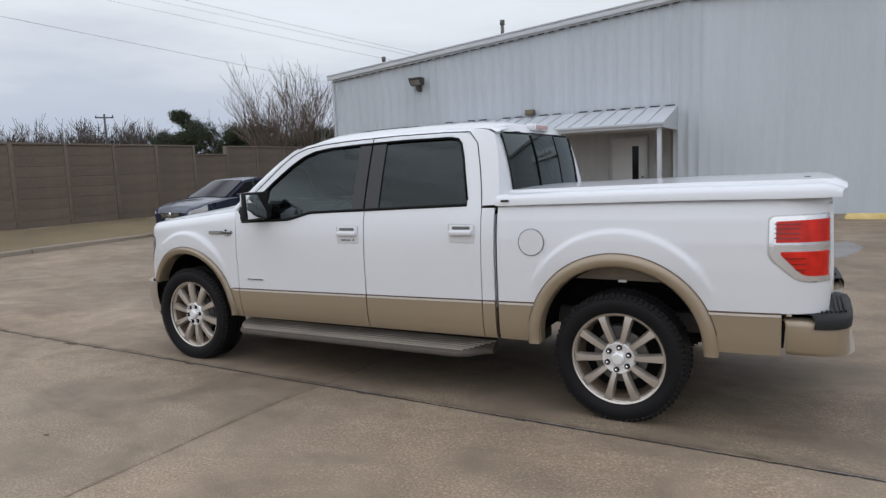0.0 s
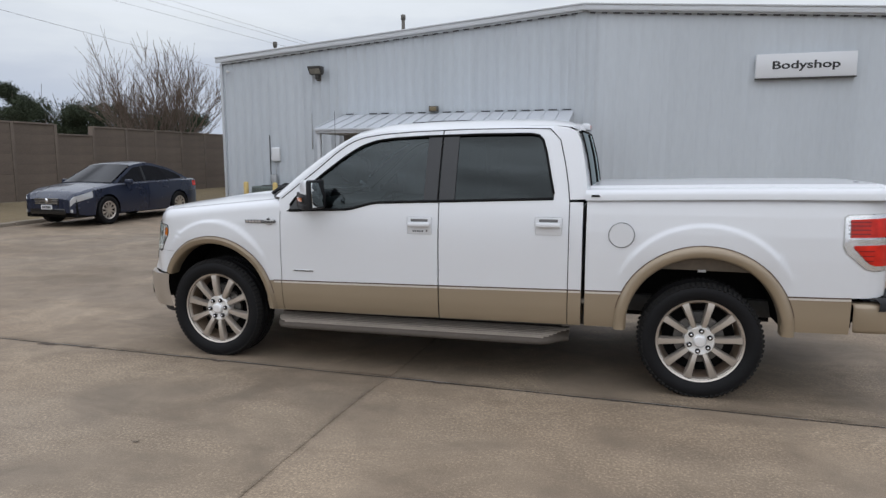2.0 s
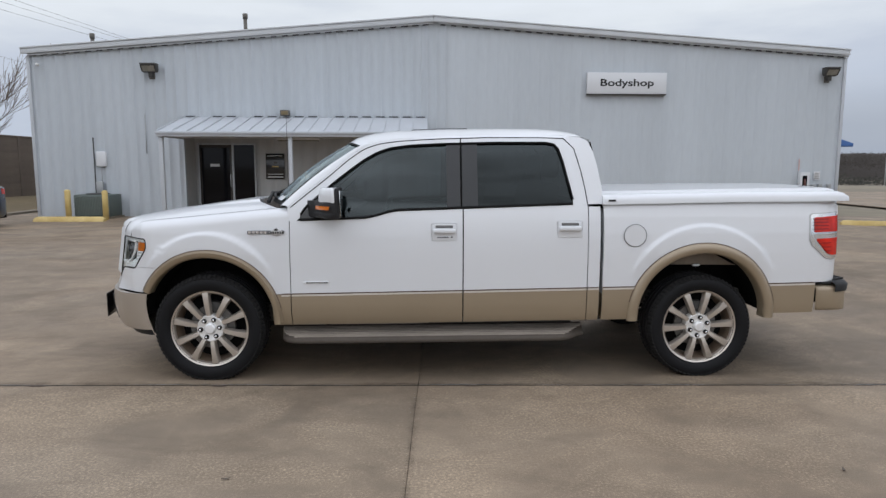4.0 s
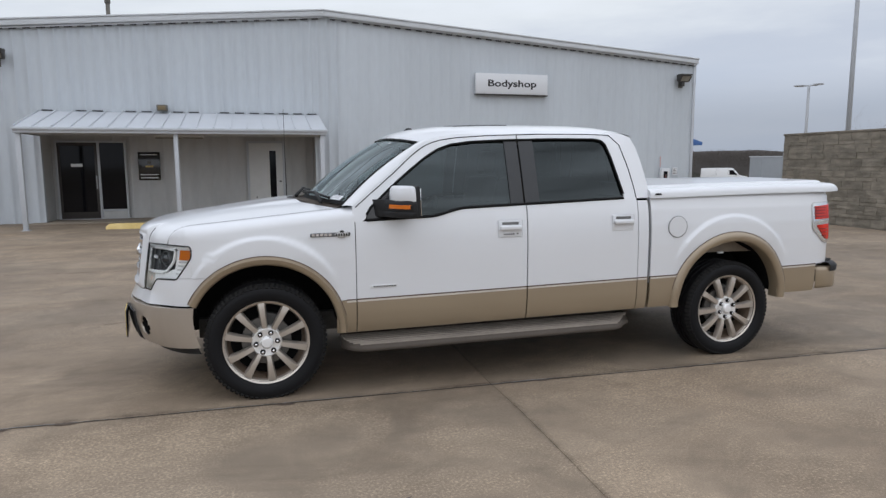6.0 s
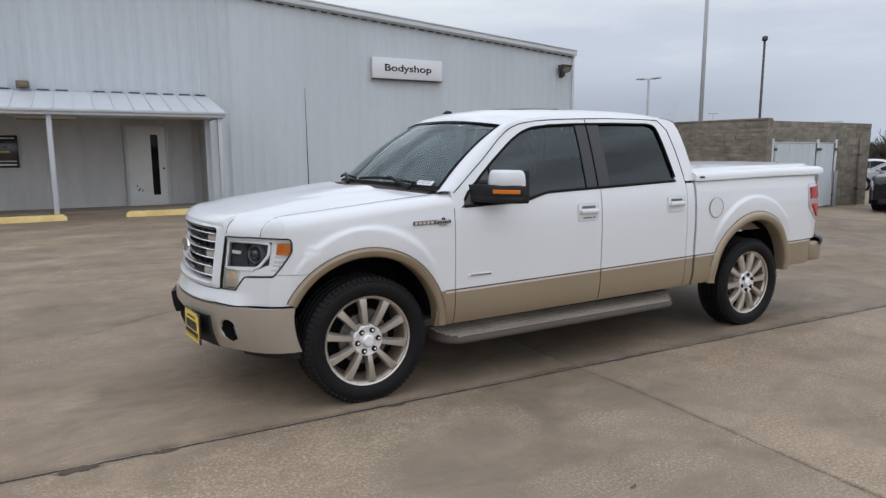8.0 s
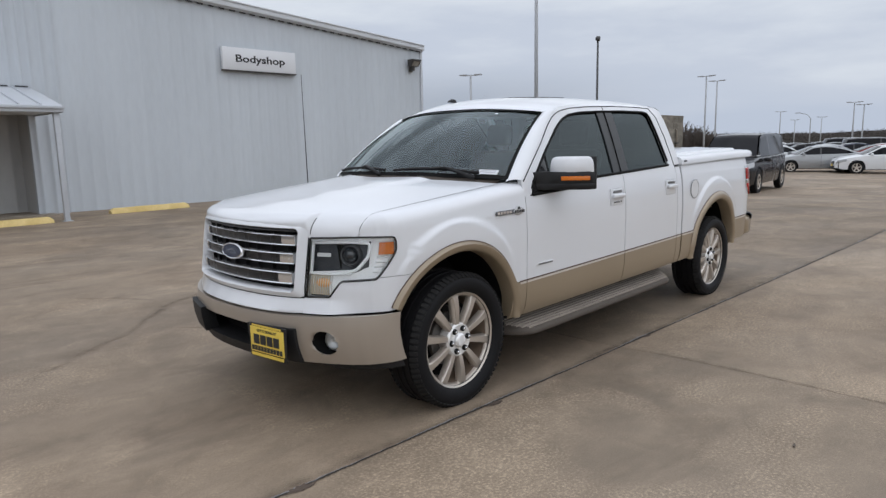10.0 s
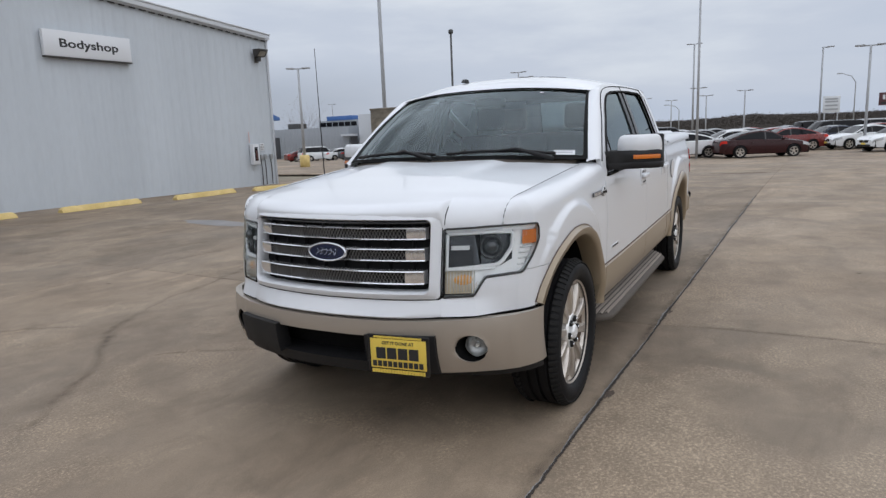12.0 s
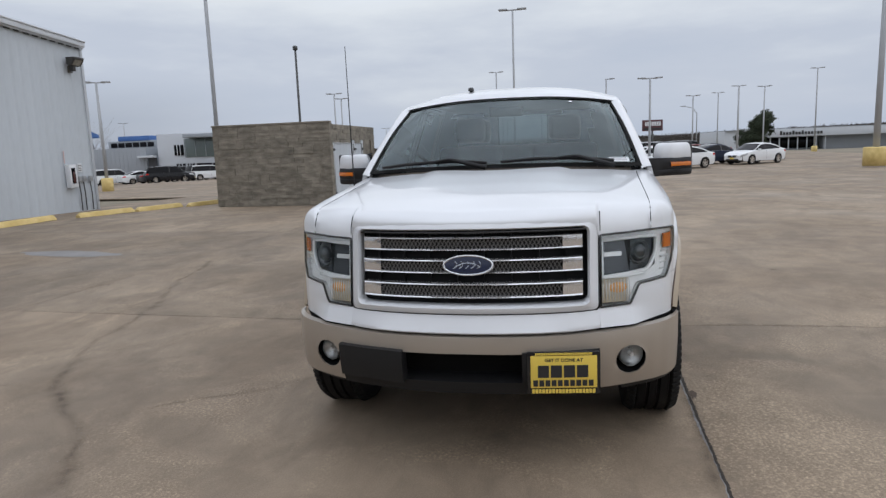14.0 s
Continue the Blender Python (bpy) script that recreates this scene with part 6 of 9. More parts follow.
for zc, hh in ((1.040, 0.030), (0.942, 0.031), (0.838, 0.033)):
    # each bar: chrome frame top and bottom, solid chrome ends, honeycomb between
    bm = bmesh.new()
    w = GY - 0.022
    for za, zb, o in ((zc + hh - 0.009, zc + hh, 0.014), (zc - hh, zc - hh + 0.009, 0.014)):
        rows = []
        for k in range(33):
            y = -w + 2 * w * k / 32
            x = nose_x(y, zc) + 0.012
            rows.append([(x + 0.03, y, za), (x - o, y, za + 0.001), (x - o - 0.004, y, (za + zb) / 2), (x - o, y, zb - 0.001), (x + 0.03, y, zb)])
        grid(bm, rows)
    bmesh.ops.recalc_face_normals(bm, faces=bm.faces[:])
    bar = part("bar", bm, "chrome", grille, "chrome grille bar", sharp=40)
    for s in (-1, 1):
        ya, yb = sorted((s * w, s * (w - 0.085)))
        bm = bmesh.new()
        rows = []
        for y in spread(ya, yb, 5):
            x = nose_x(y, zc) + 0.006
            rows.append([(x + 0.03, y, zc - hh), (x - 0.006, y, zc - hh + 0.006), (x - 0.010, y, zc), (x - 0.006, y, zc + hh - 0.006), (x + 0.03, y, zc + hh)])
        grid(bm, rows)
        for r in (rows[0], rows[-1]):
            bm.faces.new([bm.verts.new(p) for p in r])
        bmesh.ops.recalc_face_normals(bm, faces=bm.faces[:])
        part("bar_end", bm, "chrome", bar, "solid chrome bar end", sharp=40)
    # honeycomb between the rails
    bm = bmesh.new()
    n = 46
    y0, y1 = -w + 0.088, w - 0.088
    for r in range(3):
        for k in range(n):
            yc = y0 + (y1 - y0) * (k + 0.5 * (r % 2)) / n
            z = zc + (r - 1) * hh * 0.52
            x = nose_x(yc, zc) + 0.012
            for sy, sz in ((1, 1), (1, -1), (0, 1)):
                if sy:
                    p0, p1 = (x, yc, z), (x, yc + (y1 - y0) / n * 0.5, z + sz * hh * 0.26)
                else:
                    continue
                dv = Vector((0, -(p1[2] - p0[2]), p1[1] - p0[1])).normalized() * 0.0030
                q = [Vector(p0) - dv, Vector(p1) - dv, Vector(p1) + dv, Vector(p0) + dv]
                bm.faces.new([bm.verts.new(v) for v in q])
    part("honeycomb", bm, "mesh_grey", bar, "grey honeycomb mesh", smooth=False)
# blue oval badge
bm = bmesh.new()
OV = lambda a, b, y: [(y, a * math.cos(2 * math.pi * k / 40), b * math.sin(2 * math.pi * k / 40)) for k in range(41)]
grid(bm, [OV(0.112, 0.046, 0.0), OV(0.112, 0.046, -0.012), OV(0.108, 0.043, -0.017), OV(0.102, 0.038, -0.013)])
badge = part("badge", bm, "chrome", grille, "blue oval badge with a chrome rim", at=pose(nose_x(0, 0.951) - 0.004, 0, 0.951, 0, 9))
bm = bmesh.new()
bm.faces.new([bm.verts.new(p) for p in OV(0.103, 0.039, -0.0135)[:-1]])
part("badge_face", bm, "oval_blue", badge, "deep blue enamel")
bm = bmesh.new()
for k in range(5):
    c = -0.052 + 0.026 * k
    rows = [[(-0.0155, -(c + 0.017 * math.sin(2.6 * t) - 0.012), -0.014 + 0.030 * t + d) for d in (-0.0022, 0.0022)] for t in spread(0, 1, 8)]
    grid(bm, rows)
grid(bm, [[(-0.0155, -y, 0.010 - 60 * y * y * 0.1 + d) for d in (-0.0016, 0.0016)] for y in spread(-0.06, 0.055, 14)])
part("badge_script", bm, "chrome", badge, "chrome flourish", smooth=False)

# fascia band under grille and lamps: it steps out below the grille
def band_lo(y):
    return 0.656 + 0.008 * smooth01(abs(y), 0.45, 0.92)


def lean(z, z0):
    """How far the fascia stands forward as it comes down to the bumper."""
    return 0.043 * max(0.0, 1 - (z - z0) / (0.735 - z0))


cols = []
for y in spread(-0.60, 0.60, 44):
    o = 1 - 0.30 * smooth01(abs(y), 0.30, 0.60)
    z0 = band_lo(y)
    cols.append([(nose_x(y, z0) + 0.05, y, z0 + 0.004), (nose_x(y, z0) - 0.036 * o, y, z0)]
                + [(nose_x(y, z) - lean(z, z0) * o, y, z) for z in (z0 + 0.006, z0 + 0.02, z0 + 0.035, z0 + 0.05, 0.727)]
                + [(nose_x(y, 0.73) - 0.002 * o, y, 0.7325), (nose_x(y, 0.73) + 0.05, y, 0.7325)])
bm = bmesh.new()
grid(bm, cols)
bmesh.ops.recalc_face_normals(bm, faces=bm.faces[:])
part("front_fascia", bm, "white_paint", truck, sharp=50)
part("fascia_gap", nose_sheet(spread(-0.90, 0.90, 40), lambda y: band_lo(y) - 0.03, lambda y: band_lo(y) + 0.004, 1, out=-0.004), "seal", truck)
# dark strip that paints the shadow line under the grille surround
part("surround_gap", nose_sheet(spread(-0.555, 0.555, 30), lambda y: 0.7315, lambda y: 0.742, 1, out=-0.002), "seal", truck)
part("nose_shell", new_box(-2.50, -2.30, -0.70, 0.70, 0.55, 1.09), "void", truck)


def corner_sheet(us, lo, hi, rows, s, out=0.0, back=0.0):
    """A sheet on the nose corner between two height lines."""
    bm = bmesh.new()
    grid(bm, [[skin(u, lo(u) + (hi(u) - lo(u)) * k / rows, s, out) for k in range(rows + 1)] for u in us])
    if back:
        rim = [e for e in bm.edges if len(e.link_faces) == 1]
        for g in bmesh.ops.extrude_edge_only(bm, edges=rim)["geom"]:
            if isinstance(g, bmesh.types.BMVert):
                g.co.x += back * 0.6
                g.co.y -= s * back * 0.8
    bmesh.ops.recalc_face_normals(bm, faces=bm.faces[:])
    return bm


lamp_lo = lambda u: lerp_at(LAMP_LO, u)
lamp_hi = lambda u: lerp_at(LAMP_HI, u)
LAMP_U = sorted(set(spread(0.012, U_END, 60) + [a for a, _ in LAMP_LO + LAMP_HI]))
for s in (-1, 1):
    # corner of the fascia between lamp, bumper and wheel arch
    us = sorted(set(spread(0.0, skin_u(-2.16), 70) + [a for a, _ in LAMP_LO]))

    def corner_top(u):
        return min(lamp_lo(u) - 0.004, SEAM_Z) if u < U_END else SEAM_Z

    def corner_low(u):
        x = lerp_at(CORNER_X, u)
        q = (R_IN[HF] + 0.02) ** 2 - (x - HF) ** 2
        return min(max(band_lo(0.62 + 0.3 * u), ARCH_Z[HF] + math.sqrt(q) if q > 0 else 0.0), SEAM_Z - 0.002)
    bm = bmesh.new()
    grid(bm, [[skin(u, z, s, 0.70 * lean(z, corner_low(u)) * (1 - smooth01(u, 0.10, 0.36))) for z in spread(corner_low(u), corner_top(u), 10)] for u in us])
    rim = [e for e in bm.edges if len(e.link_faces) == 1]
    for g in bmesh.ops.extrude_edge_only(bm, edges=rim)["geom"]:
        if isinstance(g, bmesh.types.BMVert):
            g.co.x += 0.012
            g.co.y -= s * 0.016
    bmesh.ops.recalc_face_normals(bm, faces=bm.faces[:])
    part("fascia_corner", bm, "white_paint", truck, sharp=50)
    part("fascia_gap", new_tube([skin(u, corner_low(u) - 0.005, s, 0.022 * (1 - smooth01(u, 0.10, 0.36)) - 0.004) for u in us if lerp_at(CORNER_X, u) < HF - R_IN[HF]], 0.006, 6), "seal", truck)
    # headlamp
    lamp = part("headlight", corner_sheet(LAMP_U, lamp_lo, lamp_hi, 12, s, out=-0.05), "lens_grey", truck, "large clear headlight with chrome inner frame and amber corner")
    part("lens", corner_sheet(LAMP_U, lambda u: lamp_lo(u) + 0.003, lambda u: lamp_hi(u) - 0.003, 12, s, out=0.003), "clear", lamp, "clear headlight lens").visible_shadow = False
    loop = [(u, lamp_lo(u)) for u in LAMP_U] + [(u, lamp_hi(u)) for u in reversed(LAMP_U)]
    loop.append(loop[0])
    part("bezel", new_tube([skin(u, z, s, -0.001) for u, z in loop], 0.0055, 6), "gloss_black", lamp, "black lamp edge")
    # bright bowl wall behind the edge
    bm = bmesh.new()
    grid(bm, [[skin(u, z, s, o) for o in (-0.004, -0.05)] for u, z in loop])
    part("bowl_wall", bm, "satin_chrome", lamp)
    # chrome shelf and frame round the dark projector chamber
    frame_line = [(0.024, 1.030), (0.13, 1.034), (0.24, 1.034), (0.335, 1.028), (0.345, 1.015), (0.344, 0.968), (0.335, 0.945), (0.300, 0.900), (0.282, 0.886), (0.262, 0.880), (0.15, 0.876), (0.026, 0.872), (0.024, 1.030)]
    part("chrome_frame", new_tube([skin(u, z, s, -0.018) for u, z in frame_line], 0.010, 8), "bright_trim", lamp, "chrome inner frame")
    part("upper_trim", corner_sheet(spread(0.018, 0.50, 20), lambda u: 1.040 - 0.004 * (u > 0.3), lambda u: lamp_hi(u) - 0.004, 2, s, out=-0.014), "bright_trim", lamp, "chrome upper trim")
    part("chamber", corner_sheet(spread(0.024, 0.342, 16), lambda u: 0.876 + 0.075 * smooth01(u, 0.285, 0.342), lambda u: 1.030, 6, s, out=-0.046), "lens_dim", lamp, "smoked grey projector chamber")
    part("side_trim", corner_sheet(spread(0.350, 0.508, 12), lambda u: max(lamp_lo(u) + 0.004, 0.85), lambda u: 1.036, 6, s, out=-0.028), "bright_trim", lamp, "silver side reflector")
    part("lower_trim", corner_sheet(spread(0.146, 0.42, 18), lambda u: lamp_lo(u) + 0.005, lambda u: 0.872 + 0.03 * smooth01(u, 0.27, 0.36), 3, s, out=-0.020), "bright_trim", lamp, "silver lower trim")
    for k, z in enumerate((0.872, 0.899, 0.926, 0.950)):
        part("trim_rib", new_tube([skin(u, z, s, -0.022) for u in spread(0.375 + 0.006 * k, min(0.50, 0.412 + 0.028 * k), 5)], 0.005, 6), "satin_chrome", lamp)
    part("side_marker", corner_sheet(spread(0.398, 0.500, 10), lambda u: 0.966, lambda u: 1.030, 4, s, out=-0.010, back=0.008), "amber_lens", lamp, "amber side marker")
    bm = bmesh.new()
    grid(bm, [[skin(u, max(z, lamp_lo(u) + 0.004), s, -0.022 + 0.002 * (i % 2)) for z in (0.756, 0.80, 0.832, 0.862)] for i, u in enumerate(spread(0.020, 0.186, 38))])
    part("turn_lamp", bm, "ribbed_silver", lamp, "ribbed pale amber turn lamp")
    bm = bmesh.new()
    grid(bm, [[skin(0.105 + 0.046 * a * math.cos(k * 0.3927), 0.820 + 0.024 * a * math.sin(k * 0.3927), s, -0.019 + 0.006 * (1 - a * a)) for a in (0.05, 0.4, 0.75, 1.0)] for k in range(17)])
    part("turn_bulb", bm, "amber_pale", lamp, "orange bulb behind the ribs")
    for u in spread(0.030, 0.160, 9):
        part("turn_rib", new_tube([skin(u, max(0.762, lamp_lo(u) + 0.006), s, -0.017), skin(u, 0.81, s, -0.013), skin(u, 0.858, s, -0.017)], 0.0022, 5), "satin_chrome", lamp)
    bm = bmesh.new()
    grid(bm, [[skin(u, 0.84 + (0.864 - 0.84) * k / 2, s, -0.021) for k in range(3)] for u in spread(0.150, 0.20, 4)])
    part("turn_lamp_end", bm, "ribbed_silver", lamp)
    part("shelf", new_tube([skin(u, 0.868, s, -0.014) for u in spread(0.016, 0.26, 8)], 0.008, 6), "bright_trim", lamp, "chrome shelf")
    # projector and the bright plate beside it
    q = skin(0.245, 0.962, s, -0.045)
    aim = pose(*q, 0, 0, -90 - s * 32)
    part("projector", lathe(bmesh.new(), [(0.0, -0.040), (0.020, -0.037), (0.034, -0.026), (0.041, -0.010), (0.043, 0.015)], 28), "lens_dark", lamp, "dark round projector lens", at=aim)
    part("projector_ring", lathe(bmesh.new(), [(0.045, -0.014), (0.052, -0.020), (0.060, -0.008), (0.062, 0.015)], 28), "lens_grey", lamp, at=aim)
    part("lamp_baffle", corner_sheet(spread(0.045, 0.128, 8), lambda u: 0.955, lambda u: 0.974, 2, s, out=-0.030, back=0.01), "satin_chrome", lamp, "bright lettered plate")
    part("nose_seam", new_tube([skin(0.0, z, s, -0.003) for z in spread(0.74, 1.075, 6)], 0.005, 5), "seal", truck)

# ---- front bumper ----
BUMP = [(0.0, -2.806), (0.15, -2.802), (0.3, -2.784), (0.5, -2.728), (0.6, -2.690), (0.70, -2.637), (0.80, -2.570), (0.865, -2.505), (0.905, -2.44), (0.932, -2.37), (0.944, -2.30)]


def bump_x(y, z):
    return lerp_at(BUMP, abs(y)) + 0.06 * ((z - 0.58) / 0.14) ** 2 * (0.5 if z > 0.58 else 0.35)


bump_top = lambda y: 0.645 + 0.009 * smooth01(abs(y), 0.45, 0.94)
bump_bot = lambda y: 0.388 - 0.004 * smooth01(abs(y), 0.7, 0.94)


def bump_sheet(ys, lo, hi, rows, back=0.05, out=0.0):
    bm = bmesh.new()
    cols = [[(bump_x(y, z) - out, y, z) for z in spread(lo(y), hi(y), rows)] for y in ys]
    grid(bm, cols)
    if back:
        rim = [e for e in bm.edges if len(e.link_faces) == 1]
        for g in bmesh.ops.extrude_edge_only(bm, edges=rim)["geom"]:
            if isinstance(g, bmesh.types.BMVert):
                g.co.x += back
    bmesh.ops.recalc_face_normals(bm, faces=bm.faces[:])
    return bm


mid_lo = lambda y: 0.572 - 0.004 * abs(y)
bumper = part("front_bumper", bump_sheet(spread(-0.558, 0.615, 40), mid_lo, bump_top, 8), "champagne", truck, "champagne painted steel bumper", sharp=50)
for s, ye in ((-1, 0.558), (1, 0.615)):
    fy, fz = s * 0.696, 0.508
    ys = sorted({s * y for y in spread(ye, 0.935, 26)})
    bm = bump_sheet(ys, bump_bot, bump_top, 18, back=0.0)
    dead = [f for f in bm.faces if math.hypot(f.calc_center_median().y - fy, (f.calc_center_median().z - fz)) < 0.060]
    bmesh.ops.delete(bm, geom=dead, context="FACES")
    # pull the hole's rim onto a circle
    for e in bm.edges:
        if len(e.link_faces) == 1:
            for v in e.verts:
                d = math.hypot(v.co.y - fy, v.co.z - fz)
                if d < 0.086:
                    k = 0.067 / d
                    v.co.y, v.co.z = fy + (v.co.y - fy) * k, fz + (v.co.z - fz) * k
    rim = [e for e in bm.edges if len(e.link_faces) == 1]
    for g in bmesh.ops.extrude_edge_only(bm, edges=rim)["geom"]:
        if isinstance(g, bmesh.types.BMVert):
            near = math.hypot(g.co.y - fy, g.co.z - fz) < 0.08
            g.co.x += 0.010 if near else 0.05
    bmesh.ops.recalc_face_normals(bm, faces=bm.faces[:])
    part("bumper_end", bm, "champagne", bumper, sharp=50)
    q = bump_x(fy, fz)
    aim = pose(q + 0.068, fy + s * 0.004, fz + 0.003, 0, 0, -90 - s * 20)
    fog = part("fog_lamp", lathe(bmesh.new(), [(0.0, -0.030), (0.030, -0.026), (0.050, -0.014), (0.053, 0.0)], 28), "clear", bumper, "round clear fog lamp", at=aim)
    part("reflector", lathe(bmesh.new(), [(0.0, 0.02), (0.02, 0.014), (0.045, -0.006), (0.054, -0.008), (0.056, 0.01)], 28), "badge_silver", fog)
    part("bulb", lathe(bmesh.new(), [(0.0, -0.014), (0.008, -0.012), (0.011, 0.0), (0.011, 0.015)], 14), "satin_chrome", fog, "small bulb cap")
    bm = bmesh.new()
    ring = [(fy + 0.0685 * math.cos(2 * math.pi * k / 36), fz + 0.0685 * math.sin(2 * math.pi * k / 36)) for k in range(37)]
    grid(bm, [[(bump_x(y, z) + 0.008, y, z), (q + 0.14, y, z)] for y, z in ring])
    part("fog_pocket", bm, "void", bumper, "dark round fog lamp recess")
    part("pocket_floor", lathe(bmesh.new(), [(0.0, 0.0), (0.09, 0.0)], 20), "void", bumper, at=pose(q + 0.12, fy, fz, 0, 0, -90))
part("bumper_cavity", bump_sheet(spread(-0.62, 0.68, 20), lambda y: 0.37, lambda y: 0.60, 2, back=0, out=-0.13), "void", bumper)
part("lower_valance", bump_sheet(spread(-0.556, 0.612, 30), lambda y: 0.380, lambda y: 0.438, 4, back=0.14, out=0.004), "black_plastic", bumper, "black plastic lower valance")
part("tow_pad", bump_sheet(spread(0.295, 0.612, 12), lambda y: 0.430, lambda y: 0.582, 5, back=0.09, out=0.034), "black_plastic", bumper, "black plastic pad", sharp=60)
part("plate_panel", bump_sheet(spread(-0.556, -0.228, 10), lambda y: 0.392, lambda y: 0.580, 5, back=0.08, out=0.014), "black_plastic", bumper, "black plastic plate mount", sharp=60)
part("air_dam", bump_sheet(spread(-0.66, 0.68, 30), lambda y: 0.29, lambda y: 0.380, 2, back=0.02, out=-0.20), "black_plastic", bumper)
for s in (-1, 1):
    part("lower_flap", bump_sheet(sorted({s * y for y in spread(0.66, 0.92, 10)}), lambda y: 0.34, lambda y: bump_bot(y) - 0.002, 2, back=0.02, out=-0.06), "black_plastic", bumper)
# dealer plate: yellow, with dark bars for its writing
px = bump_x(-0.39, 0.51) - 0.024
plate = part("plate", new_box(-0.155, 0.155, -0.008, 0.0, -0.096, 0.094, bevel=0.004), "gloss_black", bumper, "yellow dealer plate in a black frame", at=pose(px - 0.006, -0.402, 0.495, 0, 0, -83))
part("plate_face", new_box(-0.140, 0.140, -0.0115, -0.0085, -0.066, 0.076, bevel=0.002), "plate_yellow", plate, "yellow plate face")
for x0, x1, z0, z1, mt in ((-0.11, 0.11, -0.020, 0.034, "ink"), (-0.130, 0.130, -0.058, -0.031, "ink"), (-0.135, 0.135, -0.089, -0.072, "plate_yellow"), (-0.12, 0.12, 0.079, 0.088, "plate_yellow")):
    n = 4 if z1 == 0.034 else max(4, round((x1 - x0) / (z1 - z0) * (1.05 if mt == "ink" else 1.2)))
    for k in range(n):
        a0 = x0 + (x1 - x0) * k / n
        part("writing_bar", new_box(a0, a0 + (x1 - x0) / n * (0.86 if n == 4 else 0.78), -0.0135, -0.0112 if mt == "ink" else -0.009, z0, z1), mt, plate)
lettering("slogan", "GET IT DONE AT", 0.021, "ink", pose(0, -0.0125, 0.056, 90), plate, depth=0.0006, bold=0.0004)

# ---- tail lamps and rear bumper ----


def tail_sheet(outline, s, out, n=14):
    """A curved lens over the rear corner; outline gives lower and upper line against length."""
    lo, hi = outline
    xs = spread(lo[0][0], lo[-1][0], n)
    return side_sheet(xs, lambda x: lerp_at(lo, x), lambda x: lerp_at(hi, x), 8, s, out=out, turn=0.03)


for s in (-1, 1):
    tail = part("tail_lamp", tail_sheet(([(2.628, 1.050), (2.640, 1.015), (2.758, 0.912), (2.81, 0.900), (2.912, 0.900)], [(2.628, 1.222), (2.642, 1.238), (2.912, 1.248)]), s, 0.006), "chrome", truck, "red tail lamp in a chrome frame", sharp=50)
    part("frame_line", tail_sheet(([(2.620, 1.044), (2.636, 1.006), (2.755, 0.905), (2.81, 0.893), (2.914, 0.893)], [(2.620, 1.228), (2.636, 1.244), (2.914, 1.254)]), s, 0.002), "badge_silver", tail, "grey outer frame", sharp=50)
    part("upper_lens", tail_sheet(([(2.660, 1.104), (2.906, 1.108)], [(2.660, 1.214), (2.906, 1.226)]), s, 0.014), "red_lens", tail, "upper red lens", sharp=50)
    part("lower_lens", tail_sheet(([(2.684, 1.040), (2.776, 0.944), (2.81, 0.930), (2.906, 0.928)], [(2.684, 1.056), (2.906, 1.060)]), s, 0.014), "red_lens", tail, "lower red lens", sharp=50)
    for z in (1.125, 1.15, 1.175, 1.198):
        part("lens_rib", tail_sheet(([(2.652, z), (2.77, z)], [(2.652, z + 0.006), (2.77, z + 0.006)]), s, 0.018, 6), "red_rib", tail)
    for z, x in ((0.96, 2.755), (0.99, 2.73), (1.02, 2.705)):
        part("lens_rib", tail_sheet(([(x, z), (2.80, z)], [(x, z + 0.005), (2.80, z + 0.005)]), s, 0.018, 6), "red_rib", tail)
    part("reverse_lamp", tail_sheet(([(2.650, 1.068), (2.908, 1.072)], [(2.650, 1.092), (2.908, 1.096)]), s, 0.012), "chrome", tail, "silver centre strip", sharp=50)
    # bumper corner
    bm = bmesh.new()
    rows = []
    line = [(2.712, 0.944), (2.722, 0.955), (2.80, 0.957), (2.89, 0.945), (2.95, 0.915), (2.99, 0.865), (3.01, 0.80), (3.02, 0.60), (3.025, 0.30)]
    for x, w in line:
        rows.append([(x + 0.03, s * (w - 0.05), 0.505), (x + 0.008, s * (w - 0.012), 0.507), (x, s * w, 0.530), (x, s * w, 0.66), (x - 0.004, s * (w - 0.004), 0.682), (x - 0.02, s * (w - 0.02), 0.692), (x - 0.03, s * (w - 0.10), 0.692)])
    grid(bm, rows)
    bmesh.ops.recalc_face_normals(bm, faces=bm.faces[:])
    end = part("rear_bumper_end", bm, "tan_paint", truck, "tan rear bumper corner", sharp=60)
    bm = bmesh.new()
    rows = []
    for x, w in [(2.845, 0.962), (2.90, 0.950), (2.955, 0.922), (2.998, 0.870), (3.02, 0.80), (3.03, 0.60), (3.035, 0.30)]:
        rows.append([(x, s * w, 0.652), (x + 0.004, s * (w + 0.004), 0.70), (x - 0.012, s * (w - 0.012), 0.724), (x - 0.06, s * (w - 0.05), 0.73), (2.86, s * (min(w, 0.86)), 0.733)])
    grid(bm, rows)
    bmesh.ops.recalc_face_normals(bm, faces=bm.faces[:])
    part("step_pad", bm, "black_plastic", end, "black rubber step pad", sharp=60)
    for k in range(6):
        part("pad_rib", new_box(2.875 + 0.022 * k, 2.885 + 0.022 * k, *sorted((s * 0.4, s * (0.90 - 0.015 * k))), 0.728, 0.738), "black_plastic", end)
part("rear_bumper", new_box(2.90, 3.02, -0.56, 0.56, 0.51, 0.69, bevel=0.02), "tan_paint", truck, "tan rear step bumper")
part("bumper_inner", new_box(2.74, 2.90, -0.86, 0.86, 0.55, 0.66), "void", truck)
